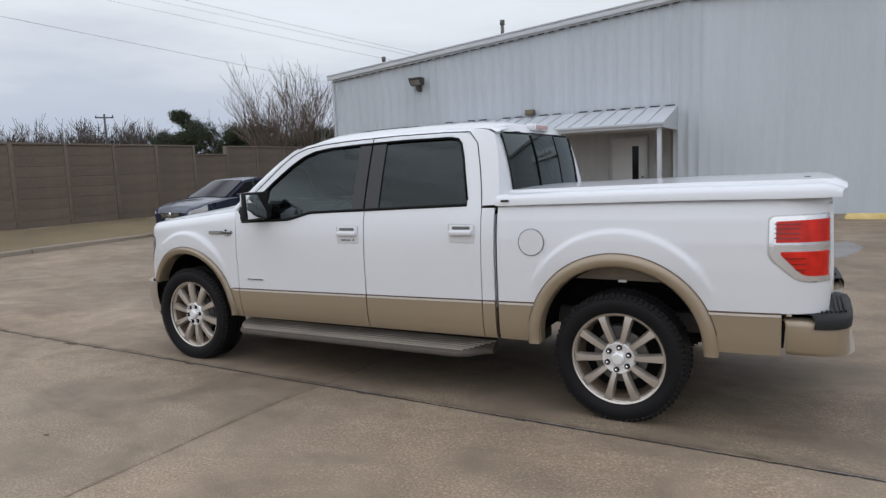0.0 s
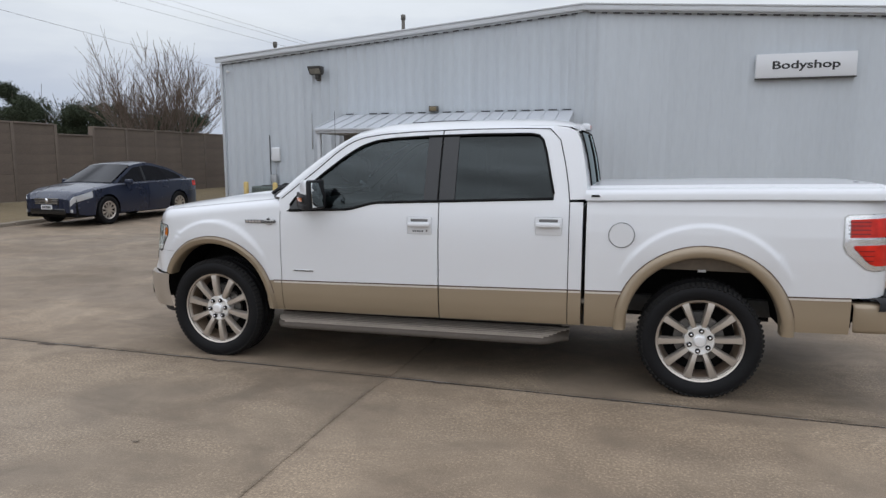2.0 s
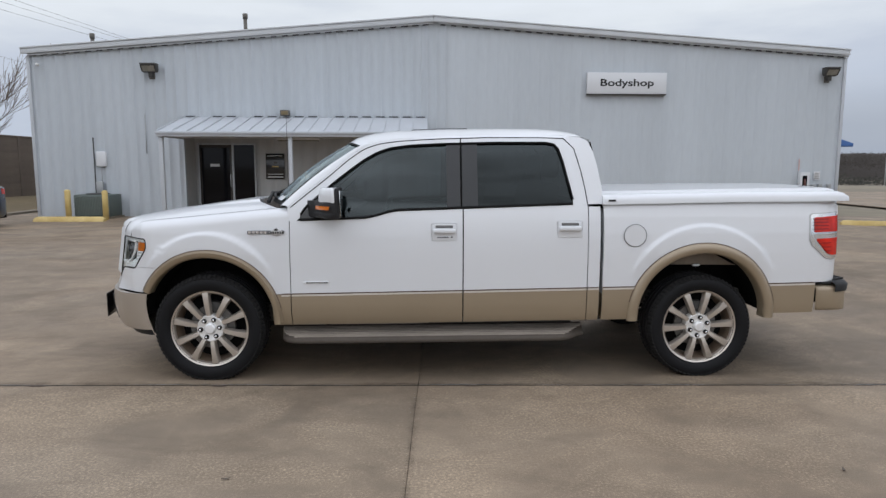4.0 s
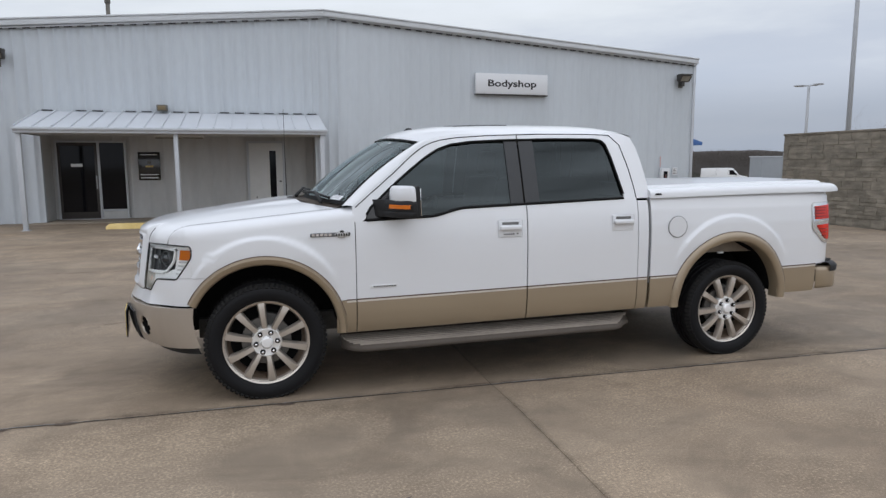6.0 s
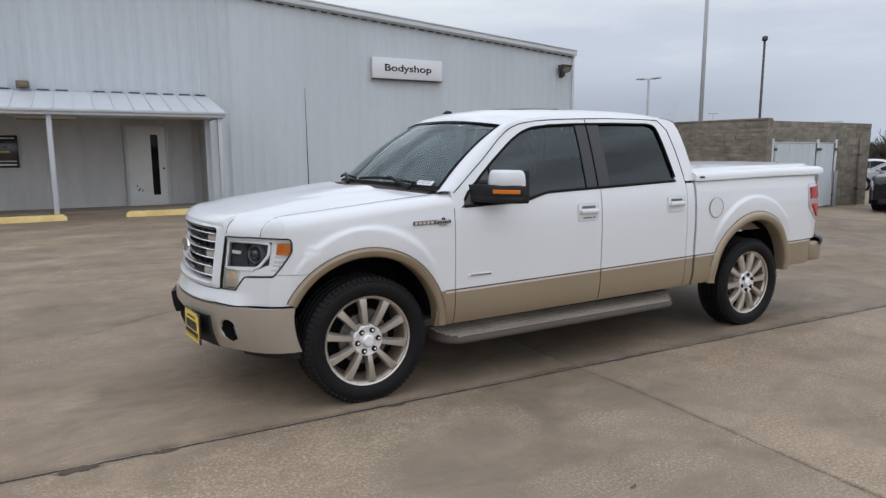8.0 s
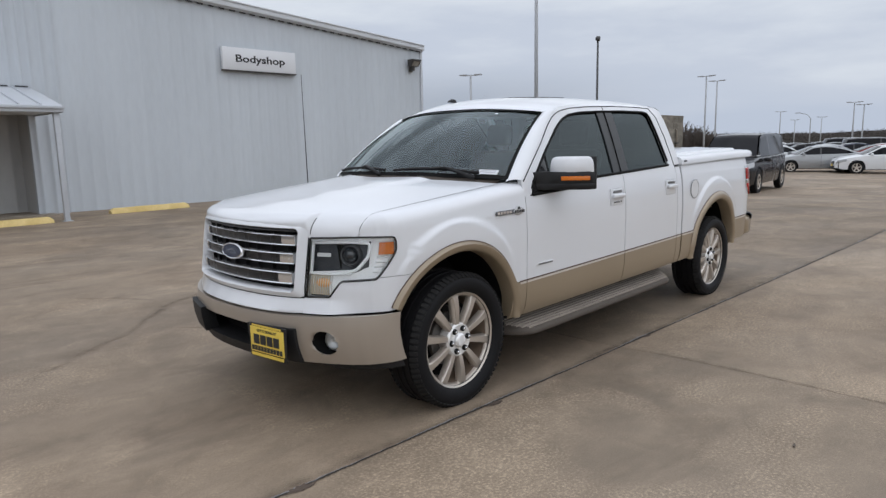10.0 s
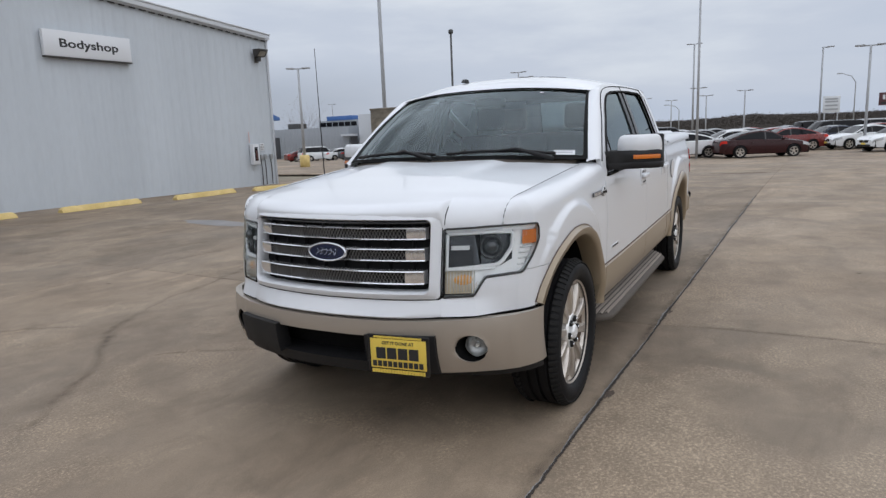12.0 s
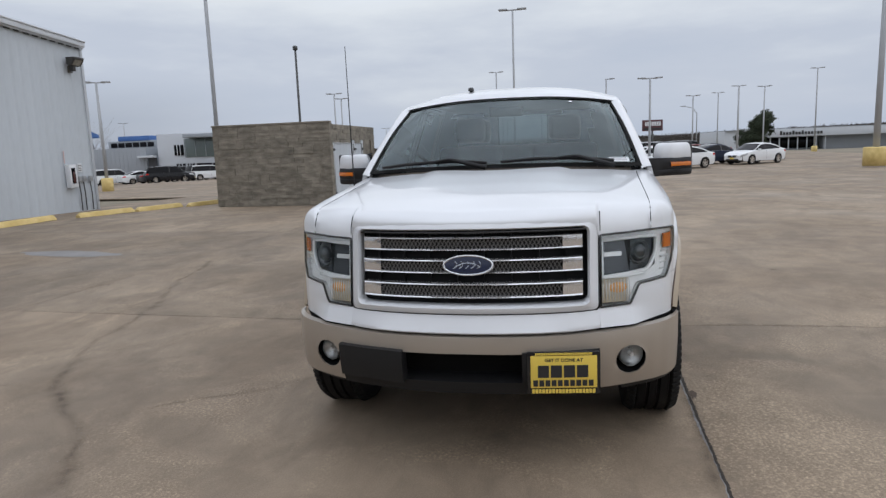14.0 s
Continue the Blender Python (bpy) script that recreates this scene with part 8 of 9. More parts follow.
# wheel stops
def wheel_stop(x0, x1, y, turn=0.0):
    xm = (x0 + x1) / 2
    t = thing("wheel_stop", "yellow painted concrete wheel stop", "wheel stop", pose(xm, y, gz(xm, y), 0, 0, turn), group="wheel stops")
    L = (x1 - x0) / 2
    bm = bmesh.new()
    rows = []
    for x, k in ((-L, 0.55), (-L + 0.07, 1.0), (L - 0.07, 1.0), (L, 0.55)):
        rows.append([(x, -0.095, 0.0), (x, -0.085, 0.06 * k + 0.01), (x, -0.055, 0.125 * k), (x, 0.055, 0.125 * k), (x, 0.085, 0.06 * k + 0.01), (x, 0.095, 0.0)])
    vs = grid(bm, rows)
    bm.faces.new(vs[0])
    bm.faces.new(vs[-1][::-1])
    bmesh.ops.subdivide_edges(bm, edges=[e for e in bm.edges if e.calc_length() > 0.5], cuts=16)
    for v in bm.verts:
        v.co += Vector((0, 0.006, 0.005)) * noise.noise(v.co * 6 + Vector((xm, 0, 0)))
    bmesh.ops.recalc_face_normals(bm, faces=bm.faces[:])
    part("block", bm, "yellow", t, sharp=25)
    for x in (-L * 0.6, L * 0.6):
        part("pin_hole", new_tube([(x, 0, 0.118), (x, 0, 0.131)], 0.014, 8), "dark_metal", t)
    return t


for x0, x1, y, a in ((-13.35, -11.52, 16.75, 0), (-8.10, -6.30, 16.30, 0), (-5.15, -3.30, 16.40, 0), (-1.90, -0.05, 17.2, 1), (0.85, 2.90, 17.1, 1), (3.75, 5.85, 16.85, 1),
                     (6.42, 8.05, 16.45, -16), (8.15, 9.70, 16.0, -16), (9.80, 11.3, 15.42, -16)):
    wheel_stop(x0, x1, y, a)

# fire cabinet and conduits at the east end
fire = thing("fire_cabinet", "white fire-extinguisher cabinet on the wall", "extinguisher cabinet", pose(8.28, BY - 0.034, 0.72))
part("cabinet", new_box(-0.14, 0.14, -0.16, 0.0, 0.0, 0.66, bevel=0.01), "sign_white", fire)
part("window", new_box(-0.08, 0.06, -0.166, -0.158, 0.12, 0.56), "black_glass", fire, "dark cabinet window")
part("extinguisher", new_tube([(-0.01, -0.168, 0.14), (-0.01, -0.168, 0.42), (-0.01, -0.168, 0.46)], [0.030, 0.030, 0.012], 10), "dull_red", fire, "dull red extinguisher")
part("faded_arrow", new_box(-0.14, -0.10, -0.004, 0.0, 0.70, 1.05), "pink", fire, "faded pink painted mark")
for k, x in enumerate((8.62, 8.80, 9.08)):
    c = thing("socket_conduit", "grey conduit with a small outlet box", "conduit", pose(x, BY - 0.034, 0.03), group="outlet conduits")
    part("pipe", new_tube([(0, -0.03, 0.0), (0.01, -0.03, 0.5), (-0.02, -0.03, 0.86)], 0.016, 8), "dark_metal", c)
    part("outlet_box", new_box(-0.06, 0.05, -0.09, 0.0, 0.84, 1.0, bevel=0.008), "galv", c)
note = thing("wall_notice", "small white notice with dark print", "notice", pose(8.72, BY - 0.034, 1.16))
part("sheet", new_box(-0.09, 0.09, -0.008, 0.0, 0.0, 0.24), "paper", note)
for k in range(4):
    part("writing_bar", new_box(-0.07, 0.07, -0.0105, -0.0075, 0.03 + 0.05 * k, 0.05 + 0.05 * k), "bronze", note)

# ---- block-walled refuse enclosure ----
enc = thing("wall_enclosure", "brown split-face block wall round the refuse yard", "wall", kind="structure")
EX0, EX1, EY0, EY1 = 9.42, 14.72, 10.86, 14.40


def block_wall(along, fixed, a0, a1, z0, z1, face, pieces=True):
    """Courses of split-face blocks on one face; face: outward sign."""
    rngb = random.Random(int(a0 * 10 + fixed * 7))
    joined = bmesh.new()
    z = z0
    while z < z1 - 0.03:
        tall = rngb.choice((0.10, 0.10, 0.20, 0.15))
        if z1 - z - tall < 0.08:
            tall = z1 - z
        a = a0 - rngb.uniform(0, 0.3)
        while a < a1 - 0.01:
            step = rngb.uniform(0.22, 0.60)
            b0, b1 = max(a, a0) + 0.003, min(a + step, a1) - 0.003
            a += step
            if b1 - b0 < 0.03:
                continue
            d = 0.006 + 0.016 * rngb.random()
            zz0, zz1 = z + 0.003, z + tall - 0.003
            lo, hi = (fixed, fixed + face * d) if face > 0 else (fixed + face * d, fixed)
            bm = bmesh.new() if pieces else joined
            c = (b0, b1, lo, hi, zz0, zz1) if along == "x" else (lo, hi, b0, b1, zz0, zz1)
            box(bm, *c, bevel=0.005 if pieces else 0, seg=1)
            if pieces:
                part("block", bm, "block", enc, smooth=False)
        z += tall
    if not pieces:
        ob = part("blockwork", joined, "block", enc, smooth=False)
        ob["kind"] = "stuff"
    else:
        joined.free()


part("core", new_box(EX0, EX0 + 0.18, EY0, EY1, -0.25, 2.27), "mortar", enc)
part("core", new_box(EX0 + 0.18, EX1, EY1 - 0.18, EY1, -0.3, 2.24), "mortar", enc)
part("core", new_box(EX1 - 0.18, EX1, EY0 + 0.26, EY1 - 0.18, -0.3, 2.27), "mortar", enc)
part("core", new_box(EX0 + 0.18, EX1 - 0.18, EY0 + 0.25, EY0 + 0.43, -0.3, 2.27), "mortar", enc)
part("cap", new_box(EX0 - 0.03, EX0 + 0.20, EY0 - 0.02, EY1 + 0.02, 2.27, 2.325, bevel=0.01), "block", enc)
block_wall("y", EX0, EY0, EY1, -0.12, 2.27, -1)
block_wall("x", EY0 + 0.25, EX0 + 0.2, EX1, -0.18, 2.27, -1)
part("end_stack", new_box(EX0 - 0.02, EX0 + 0.2, EY0 - 0.03, EY0 - 0.002, -0.1, 2.27), "block", enc)
drain = thing("drain_pipe", "grey steel pipe standing against the block wall", "pipe", pose(14.10, EY0 + 0.18, -0.16))
part("pipe", new_tube([(0, 0, 0), (0, 0, 1.92), (0, 0.03, 1.98)], 0.028, 10), "kerb", drain)
for z in (0.5, 1.5):
    part("clamp", new_box(-0.06, 0.06, -0.05, 0.05, z, z + 0.04, bevel=0.006), "dark_metal", drain)
latch = thing("wall_bracket", "small dark steel bracket on the block wall", "bracket", pose(12.70, EY0 + 0.22, 1.40))
part("arm", new_tube([(-0.16, -0.05, 0), (0.14, -0.05, 0.03), (0.30, -0.02, 0.05)], 0.025, 8), "dark_metal", latch)
part("plate", new_box(-0.12, 0.06, -0.04, 0.0, -0.06, 0.06, bevel=0.008), "dark_metal", latch)
gate = thing("refuse_gate", "grey ribbed steel double gate in a tube frame", "gate", pose(9.86, EY0 + 0.06, -0.10))
for x0, x1 in ((0.03, 1.86), (2.00, 2.72)):
    lf = part("gate_frame", new_tube([(x0, 0, 0.05), (x1, 0, 0.05), (x1, 0, 1.80), (x0, 0, 1.80), (x0, 0, 0.05)], 0.024, 8), "galv", gate)
    n = round((x1 - x0) / 0.30)
    for k in range(n):
        a0 = x0 + 0.03 + (x1 - x0 - 0.06) * k / n
        part("gate_sheet", new_prism([(a0, 0.0), (a0 + 0.012, -0.006), (a0 + 0.03, 0.0), (a0 + (x1 - x0 - 0.06) / n - 0.002, 0.0), (a0 + (x1 - x0 - 0.06) / n - 0.002, 0.02), (a0, 0.02)], "z", 0.07, 1.78), "siding", lf)
for x in (-0.06, 1.93, 2.80):
    part("gate_post", new_tube([(x, 0.02, -0.05), (x, 0.02, 1.90)], 0.045, 12), "galv", gate)
for x in (0.02, 1.90, 2.0, 2.76):
    for z in (0.35, 1.62):
        part("hinge", new_box(x - 0.05, x + 0.05, -0.05, 0.01, z - 0.035, z + 0.035, bevel=0.008), "dark_metal", gate, "dark gate hinge")
part("drop_bar", new_box(2.72, 2.84, -0.09, -0.05, 0.0, 1.02, bevel=0.01), "galv", gate, "grey steel bar leaning at the gate")

# ---- light poles ----
def light_pole(x, y, zb, zt, r=0.09, arms=2, base=False, dark=False, hook=False, turn=0.0, heads=True, knob=False, big=False):
    t = thing("lot_light_pole", "tall steel parking-lot light pole" + (" on a yellow concrete base" if base else ""), "light pole", pose(x, y, zb, 0, 0, turn), group="parking-lot light poles")
    mt = "dark_metal" if dark else "pole_grey"
    h = zt - zb
    b = 0.0
    if base:
        w, b = (0.60, 0.90) if big else (0.33, 0.9)
        part("base", new_tube([(0, 0, -0.1), (0, 0, b - 0.05), (0, 0, b)], [w, w, w - 0.05], 20), "yellow", t, "yellow concrete base")
    if hook:
        part("pole", new_tube([(0, 0, b), (0, 0, h * 0.85), (0, 0.5, h * 0.95), (0, 1.6, h)], [r, r * 0.7, r * 0.6, r * 0.5], 10), mt, t)
        part("lamp_head", new_box(-0.12, 0.12, 1.5, 2.2, h - 0.06, h + 0.06, bevel=0.03), mt, t)
        return t
    part("pole", new_tube([(0, 0, b), (0, 0, h)], [r, r * 0.7], 12), mt, t)
    if knob:
        part("cap", new_tube([(0, 0, h - 0.02), (0, 0, h), (0, 0, h + 0.10), (0, 0, h + 0.12)], [0.05, 0.075, 0.075, 0.04], 10), mt, t, "dark cap on the pole")
    if heads:
        part("arm", new_box(-0.03, 0.03, -0.5, 0.5 if arms == 2 else 0.1, h - 0.05, h + 0.02), mt, t)
        for sgn in ((-1, 1) if arms == 2 else (-1,)):
            part("lamp_head", new_box(-0.16, 0.16, *sorted((sgn * 0.28, sgn * 0.78)), h - 0.02, h + 0.06, bevel=0.02), mt, t, "flat lamp head")
    return t


for a in (dict(x=30.2, y=7.14, zb=-0.40, zt=9.0, r=0.072), dict(x=14.5, y=17.07, zb=-0.30, zt=10.0, r=0.085), dict(x=26.9, y=31.4, zb=-0.45, zt=6.05, r=0.10, base=True, turn=25),
          dict(x=11.46, y=12.52, zb=-0.15, zt=4.62, r=0.045, dark=True, heads=False, knob=True), dict(x=30.6, y=-12.05, zb=-0.25, zt=10.5, r=0.17, base=True, big=True),
          dict(x=36.6, y=-1.14, zb=-0.45, zt=5.4, r=0.085), dict(x=54.5, y=0.5, zb=-0.6, zt=7.12, arms=1), dict(x=66.4, y=11.66, zb=-0.8, zt=9.6, r=0.11),
          dict(x=69.0, y=-9.7, zb=-1, zt=6.15), dict(x=89.1, y=-13.9, zb=-1, zt=6.0, hook=True), dict(x=81.0, y=-14.9, zb=-1, zt=7.1), dict(x=73.1, y=-15.4, zb=-1, zt=7.25, r=0.12),
          dict(x=73.6, y=-18.3, zb=-1, zt=7.1), dict(x=76.8, y=-24.9, zb=-0.8, zt=9.1, base=True), dict(x=52.8, y=25.9, zb=-0.8, zt=7.0), dict(x=58.6, y=27.2, zb=-0.8, zt=7.0),
          dict(x=81.3, y=69.3, zb=-1, zt=7.0), dict(x=75.6, y=19.0, zb=-0.9, zt=5.0), dict(x=80.6, y=19.1, zb=-0.9, zt=4.9), dict(x=83.2, y=16.3, zb=-0.9, zt=4.6), dict(x=61.7, y=10.6, zb=-0.8, zt=4.9), dict(x=73.8, y=11.1, zb=-0.9, zt=4.6), dict(x=66.1, y=6.7, zb=-0.8, zt=4.6),
          dict(x=94.0, y=-4.9, zb=-1, zt=7.2, hook=True), dict(x=97.8, y=33.1, zb=-1, zt=5.1), dict(x=103.7, y=30.6, zb=-1, zt=5.0, hook=True), dict(x=99.2, y=17.5, zb=-1, zt=4.5, hook=True), dict(x=113.7, y=31.6, zb=-1, zt=4.5), dict(x=127.2, y=39.4, zb=-1, zt=4.5)):
    light_pole(**a)


# ---- parked cars ----
def sedan(name, label, paint, at, L=4.75, W=1.83, H=1.45, suv=False, detail=False, group="cars in the sales lot", spokes=5):
    t = thing(name, label, "car", at, group=group)
    h, hw = L / 2, W / 2
    wf, wr, R = -h + 0.92, h - 1.02, 0.33 if not suv else 0.37
    base = 0.24 if not suv else 0.30
    if suv:
        deck = [(-h, 0.78), (-h + 0.1, 0.95), (-h + 1.15, 1.08), (h - 0.12, 1.12), (h, 1.0)]
        top = [(-h + 1.10, 1.09), (-h + 1.75, H - 0.06), (-h + 2.3, H), (h - 0.9, H), (h - 0.30, H - 0.06), (h - 0.06, 1.12)]
    else:
        deck = [(-h, 0.62), (-h + 0.08, 0.74), (-h + 0.5, 0.86), (-h + 1.25, 0.96), (h - 0.9, 1.02), (h - 0.08, 1.00), (h, 0.86)]
        top = [(-h + 1.18, 0.965), (-h + 2.0, H - 0.06), (-h + 2.55, H), (h - 1.75, H - 0.03), (h - 1.15, H - 0.16), (h - 0.52, 1.03)]
    xa, xb = top[0][0], top[-1][0]
    plan = [(-h, hw - 0.28), (-h + 0.15, hw - 0.12), (-h + 0.5, hw - 0.02), (0, hw), (h - 0.5, hw - 0.03), (h - 0.12, hw - 0.13), (h, hw - 0.25)]
    belt_z = lambda x: lerp_at(deck, x) - 0.01
    wid = lambda x, z: lerp_at(plan, x) * lerp_at([(0.2, 0.95), (0.42, 0.99), (0.68, 1.0), (0.9, 0.975), (1.15, 0.95)], z)
    xs = sorted(set(spread(-h, h, 44) + [c - (R + 0.06) * math.cos(math.pi * k / 16) for c in (wf, wr) for k in range(17)]))

    def low(x):
        z = base + 0.08 * smooth01(abs(x), h - 0.35, h)
        for c in (wf, wr):
            q = (R + 0.055) ** 2 - (x - c) ** 2
            if q > 0:
                z = max(z, R + math.sqrt(q))
        return z
    bm = bmesh.new()
    for s in (-1, 1):
        cols = []
        for x in xs:
            z0, z1 = low(x), max(belt_z(x) - 0.03, low(x) + 0.02)
            col = [(x, s * wid(x, z), z) for z in spread(z0, z1, 7)]
            inner = wid(x, z1) - 0.09
            col += [(x, s * (inner + 0.05), belt_z(x) - 0.006), (x, s * inner, belt_z(x) + 0.012)]
            cols.append(col)
        grid(bm, cols)
    # hood and boot lid
    for x0, x1 in ((-h, xa + 0.06), (xb - 0.06, h)):
        rows = []
        for x in spread(x0, x1, 10):
            e = wid(x, belt_z(x)) - 0.09
            rows.append([(x, e * tt, belt_z(x) + 0.012 + 0.035 * (1 - tt * tt)) for tt in spread(-1, 1, 8)])
        grid(bm, rows)
    for x in (-h, h):
        grid(bm, [[(x + (-0.02 if x < 0 else 0.02) * (1 - tt * tt), (wid(x, z) - 0.0) * tt, z) for tt in spread(-1, 1, 8)] for z in spread(low(x), belt_z(x) + 0.01, 5)])
    bmesh.ops.recalc_face_normals(bm, faces=bm.faces[:])
    body = part("body", bm, paint, t, sharp=50)
    part("underside", new_box(-h + 0.1, h - 0.1, -hw + 0.16, hw - 0.16, base - 0.03, 0.62), "void", t)
    # cabin: roof, pillars and glass
    gw = lambda x, z: (wid(min(max(x, -h + 0.5), h - 0.5), 0.9) - 0.07) - 0.30 * max(0.0, z - lerp_at(deck, x)) / (H - 0.95) * 0.62
    sides = bmesh.new()
    glassy = bmesh.new()
    tx = spread(xa, xb, 30)
    for s in (-1, 1):
        grid(sides, [[(x, s * gw(x, z), z) for z in spread(max(lerp_at(top, x) - 0.075, belt_z(x)), lerp_at(top, x), 2)] for x in tx])
    rows = []
    for x in tx:
        z = lerp_at(top, x)
        if -h + 1.9 <= x <= (h - 1.5 if not suv else h - 0.5):
            e = gw(x, z)
            rows.append([(x, e * tt, z + 0.03 * (1 - tt ** 4)) for tt in spread(-1, 1, 10)])
    grid(sides, rows)
    bmesh.ops.recalc_face_normals(sides, faces=sides.faces[:])
    part("roof", sides, paint, t, sharp=60)
    for nm, lo, hi in (("windshield", xa, -h + 1.98), ("rear_window", (h - 1.55) if not suv else (h - 0.55), xb)):
        bm = bmesh.new()
        rows = []
        for x in spread(lo, hi, 8):
            z = lerp_at(top, x)
            e = gw(x, z) - 0.05
            rows.append([(x - 0.06 * (1 - tt * tt) * (1 if nm == "windshield" else -1) * 0.6, e * tt, z + 0.012 + 0.02 * (1 - tt * tt)) for tt in spread(-1, 1, 8)])
        grid(bm, rows)
        part(nm, bm, "black_glass", t, "dark glass")
    for s in (-1, 1):
        for c0, c1 in ((xa + 0.22, -0.02), (0.06, xb - 0.30)):
            bm = bmesh.new()
            grid(bm, [[(x, s * (gw(x, z) + 0.004), z) for z in spread(belt_z(x) + 0.01, max(lerp_at(top, x) - 0.07, belt_z(x) + 0.015), 4)] for x in spread(c0, c1, 10)])
            part("side_window", bm, "black_glass", t, "dark side window")
        part("b_pillar", side_sheet([-0.03, 0.07], lambda x: belt_z(x), lambda x: lerp_at(top, x) - 0.06, 3, s, fn=lambda x, z: gw(x, z) + 0.003), "gloss_black", t)
        part("door_seam", new_tube([(0.03, s * (wid(0.03, z) + 0.0005), z) for z in spread(base + 0.06, belt_z(0) - 0.03, 4)], 0.005, 4), "seal", t)
        part("door_mirror", new_box(xa + 0.28, xa + 0.40, *sorted((s * (hw - 0.02), s * (hw + 0.17))), 0.93, 1.05, bevel=0.03), paint, t)
        # lamps
        part("headlight", side_sheet(spread(-h + 0.015, -h + 0.46, 8), lambda x: belt_z(x) - 0.17 - 0.02 * (x + h), lambda x: belt_z(x) - 0.035, 3, s, fn=lambda x, z: wid(x, z) + 0.004, turn=0.02), "car_lamp", t, "clear headlight")
        part("tail_light", side_sheet(spread(h - 0.34, h - 0.015, 6), lambda x: belt_z(x) - 0.19, lambda x: belt_z(x) - 0.05, 3, s, fn=lambda x, z: wid(x, z) + 0.004, turn=0.02), "red_lens", t, "red tail light")
        for q in (-0.42, 0.62):
            part("door_handle", new_box(q, q + 0.2, *sorted((s * (wid(q, 0.82) - 0.01), s * (wid(q, 0.82) + 0.025))), 0.80, 0.835, bevel=0.01), paint, t)
        for c in (wf, wr):
            m = pose(c, s * (hw - 0.105), R, 0, 0, 0 if s < 0 else 180)
            tyre = part("wheel", lathe(bmesh.new(), [(0.21, -0.085), (0.25, -0.10), (R - 0.03, -0.10), (R, -0.08), (R, 0.08), (R - 0.04, 0.10), (0.2, 0.09)], 28), "rubber", t, "black tyre on a silver wheel", at=m)
            bm = lathe(bmesh.new(), [(0.0, -0.075), (0.05, -0.085), (0.07, -0.07)], 16)
            lathe(bm, [(0.185, -0.075), (0.212, -0.092), (0.225, -0.085)], 28)
            for k in range(spokes if not detail else 10):
                box(bm, -0.028 if not detail else -0.018, 0.028 if not detail else 0.018, -0.085, -0.055, 0.04, 0.20, m=Matrix.Rotation(2 * math.pi * k / (spokes if not detail else 10), 4, "Y"))
            part("rim", bm, "alloy", tyre, sharp=30)
            part("wheel_back", lathe(bmesh.new(), [(0.0, -0.02), (0.21, -0.03)], 20), "void", tyre)
    part("grille", new_box(-h - 0.035, -h + 0.05, -0.34, 0.34, 0.50, 0.66, bevel=0.03), "gloss_black", t, "dark grille")
    part("lower_grille", new_box(-h - 0.03, -h + 0.05, -0.50, 0.50, 0.28, 0.42, bevel=0.03), "gloss_black", t)
    part("emblem", new_tube([(-h - 0.045, 0, 0.60), (-h - 0.03, 0, 0.60)], 0.055, 16), "chrome", t, "round chrome emblem")
    part("front_plate", new_box(-h - 0.045, -h - 0.03, -0.15, 0.15, 0.40, 0.50), "paper" if detail else "plate_yellow", t)
    if detail:
        for z in (0.53, 0.565, 0.60, 0.635):
            part("grille_bar", new_box(-h - 0.042, -h - 0.03, -0.32, 0.32, z, z + 0.012), "chrome", t)
        for s in (-1, 1):
            part("fog_lamp", new_box(-h + 0.02, -h + 0.06, *sorted((s * 0.45, s * 0.66)), 0.32, 0.40, bevel=0.02), "car_lamp", t)
            part("side_strip", side_sheet(spread(wf + R + 0.12, wr - R - 0.12, 12), lambda x: 0.50, lambda x: 0.53, 1, s, fn=lambda x, z: wid(x, z) + 0.006, turn=0.008), paint, t)
        for k in range(5):
            part("writing_bar", new_box(-h - 0.0475, -h - 0.0445, -0.12 + 0.05 * k, -0.085 + 0.05 * k, 0.42, 0.48), "dark_metal", t)
    return t


sedan("parked_sedan", "dark blue four-door sedan parked beside the grass", "car_navy", pose(-14.25, 13.70, 0.045, 0, 0, 90), L=4.55, W=1.76, H=1.46, detail=True, group="")
CARS = [
    ("white sedan in the sales lot", "car_white", 32.6, 8.3, -66, False), ("silver sedan in the sales lot", "car_silver", 33.2, 11.6, -64, False),
    ("dark maroon sedan in the sales lot", "car_maroon", 32.2, 4.1, 112, False), ("red sedan in the sales lot", "car_red", 39.5, 2.9, -68, False),
    ("dark blue sedan in the sales lot", "car_navy", 43.0, 0.2, -62, False), ("white sedan in the sales lot", "car_white", 40.6, -1.4, -60, False),
    ("white sedan in the sales lot", "car_white", 36.6, -3.0, -58, False), ("dark blue sedan in the sales lot", "car_navy", 43.5, -6.6, 118, False),
    ("white sedan in the sales lot", "car_white", 41.5, -8.9, -52, False), ("black sport-utility car beside the enclosure", "car_black", 14.25, 8.95, 5, True),
    ("silver sedan parked beyond the enclosure", "car_silver", 26.0, 15.6, -60, False), ("white sedan parked beyond the enclosure", "car_white", 30.5, 19.3, -60, False),
    ("black sport-utility car near the showroom", "car_black", 56.7, 46.4, 115, True), ("white sport-utility car near the showroom", "car_white", 56.8, 53.6, 150, True),
    ("white sedan near the showroom", "car_white", 57.5, 50.6, 150, False), ("grey sedan near the showroom", "car_grey", 58.2, 49.0, 150, False),
    ("red sedan near the showroom", "car_red", 57.5, 56.5, 150, False), ("white sport-utility car near the showroom", "car_white", 62.6, 45.5, 150, True),
    ("grey sport-utility car near the showroom", "car_grey", 64, 48.5, 150, True)]
rnd = random.Random(31)
TINTS = {"car_white": "white", "car_silver": "silver", "car_grey": "dark grey", "car_black": "black", "car_navy": "dark blue", "car_red": "red"}
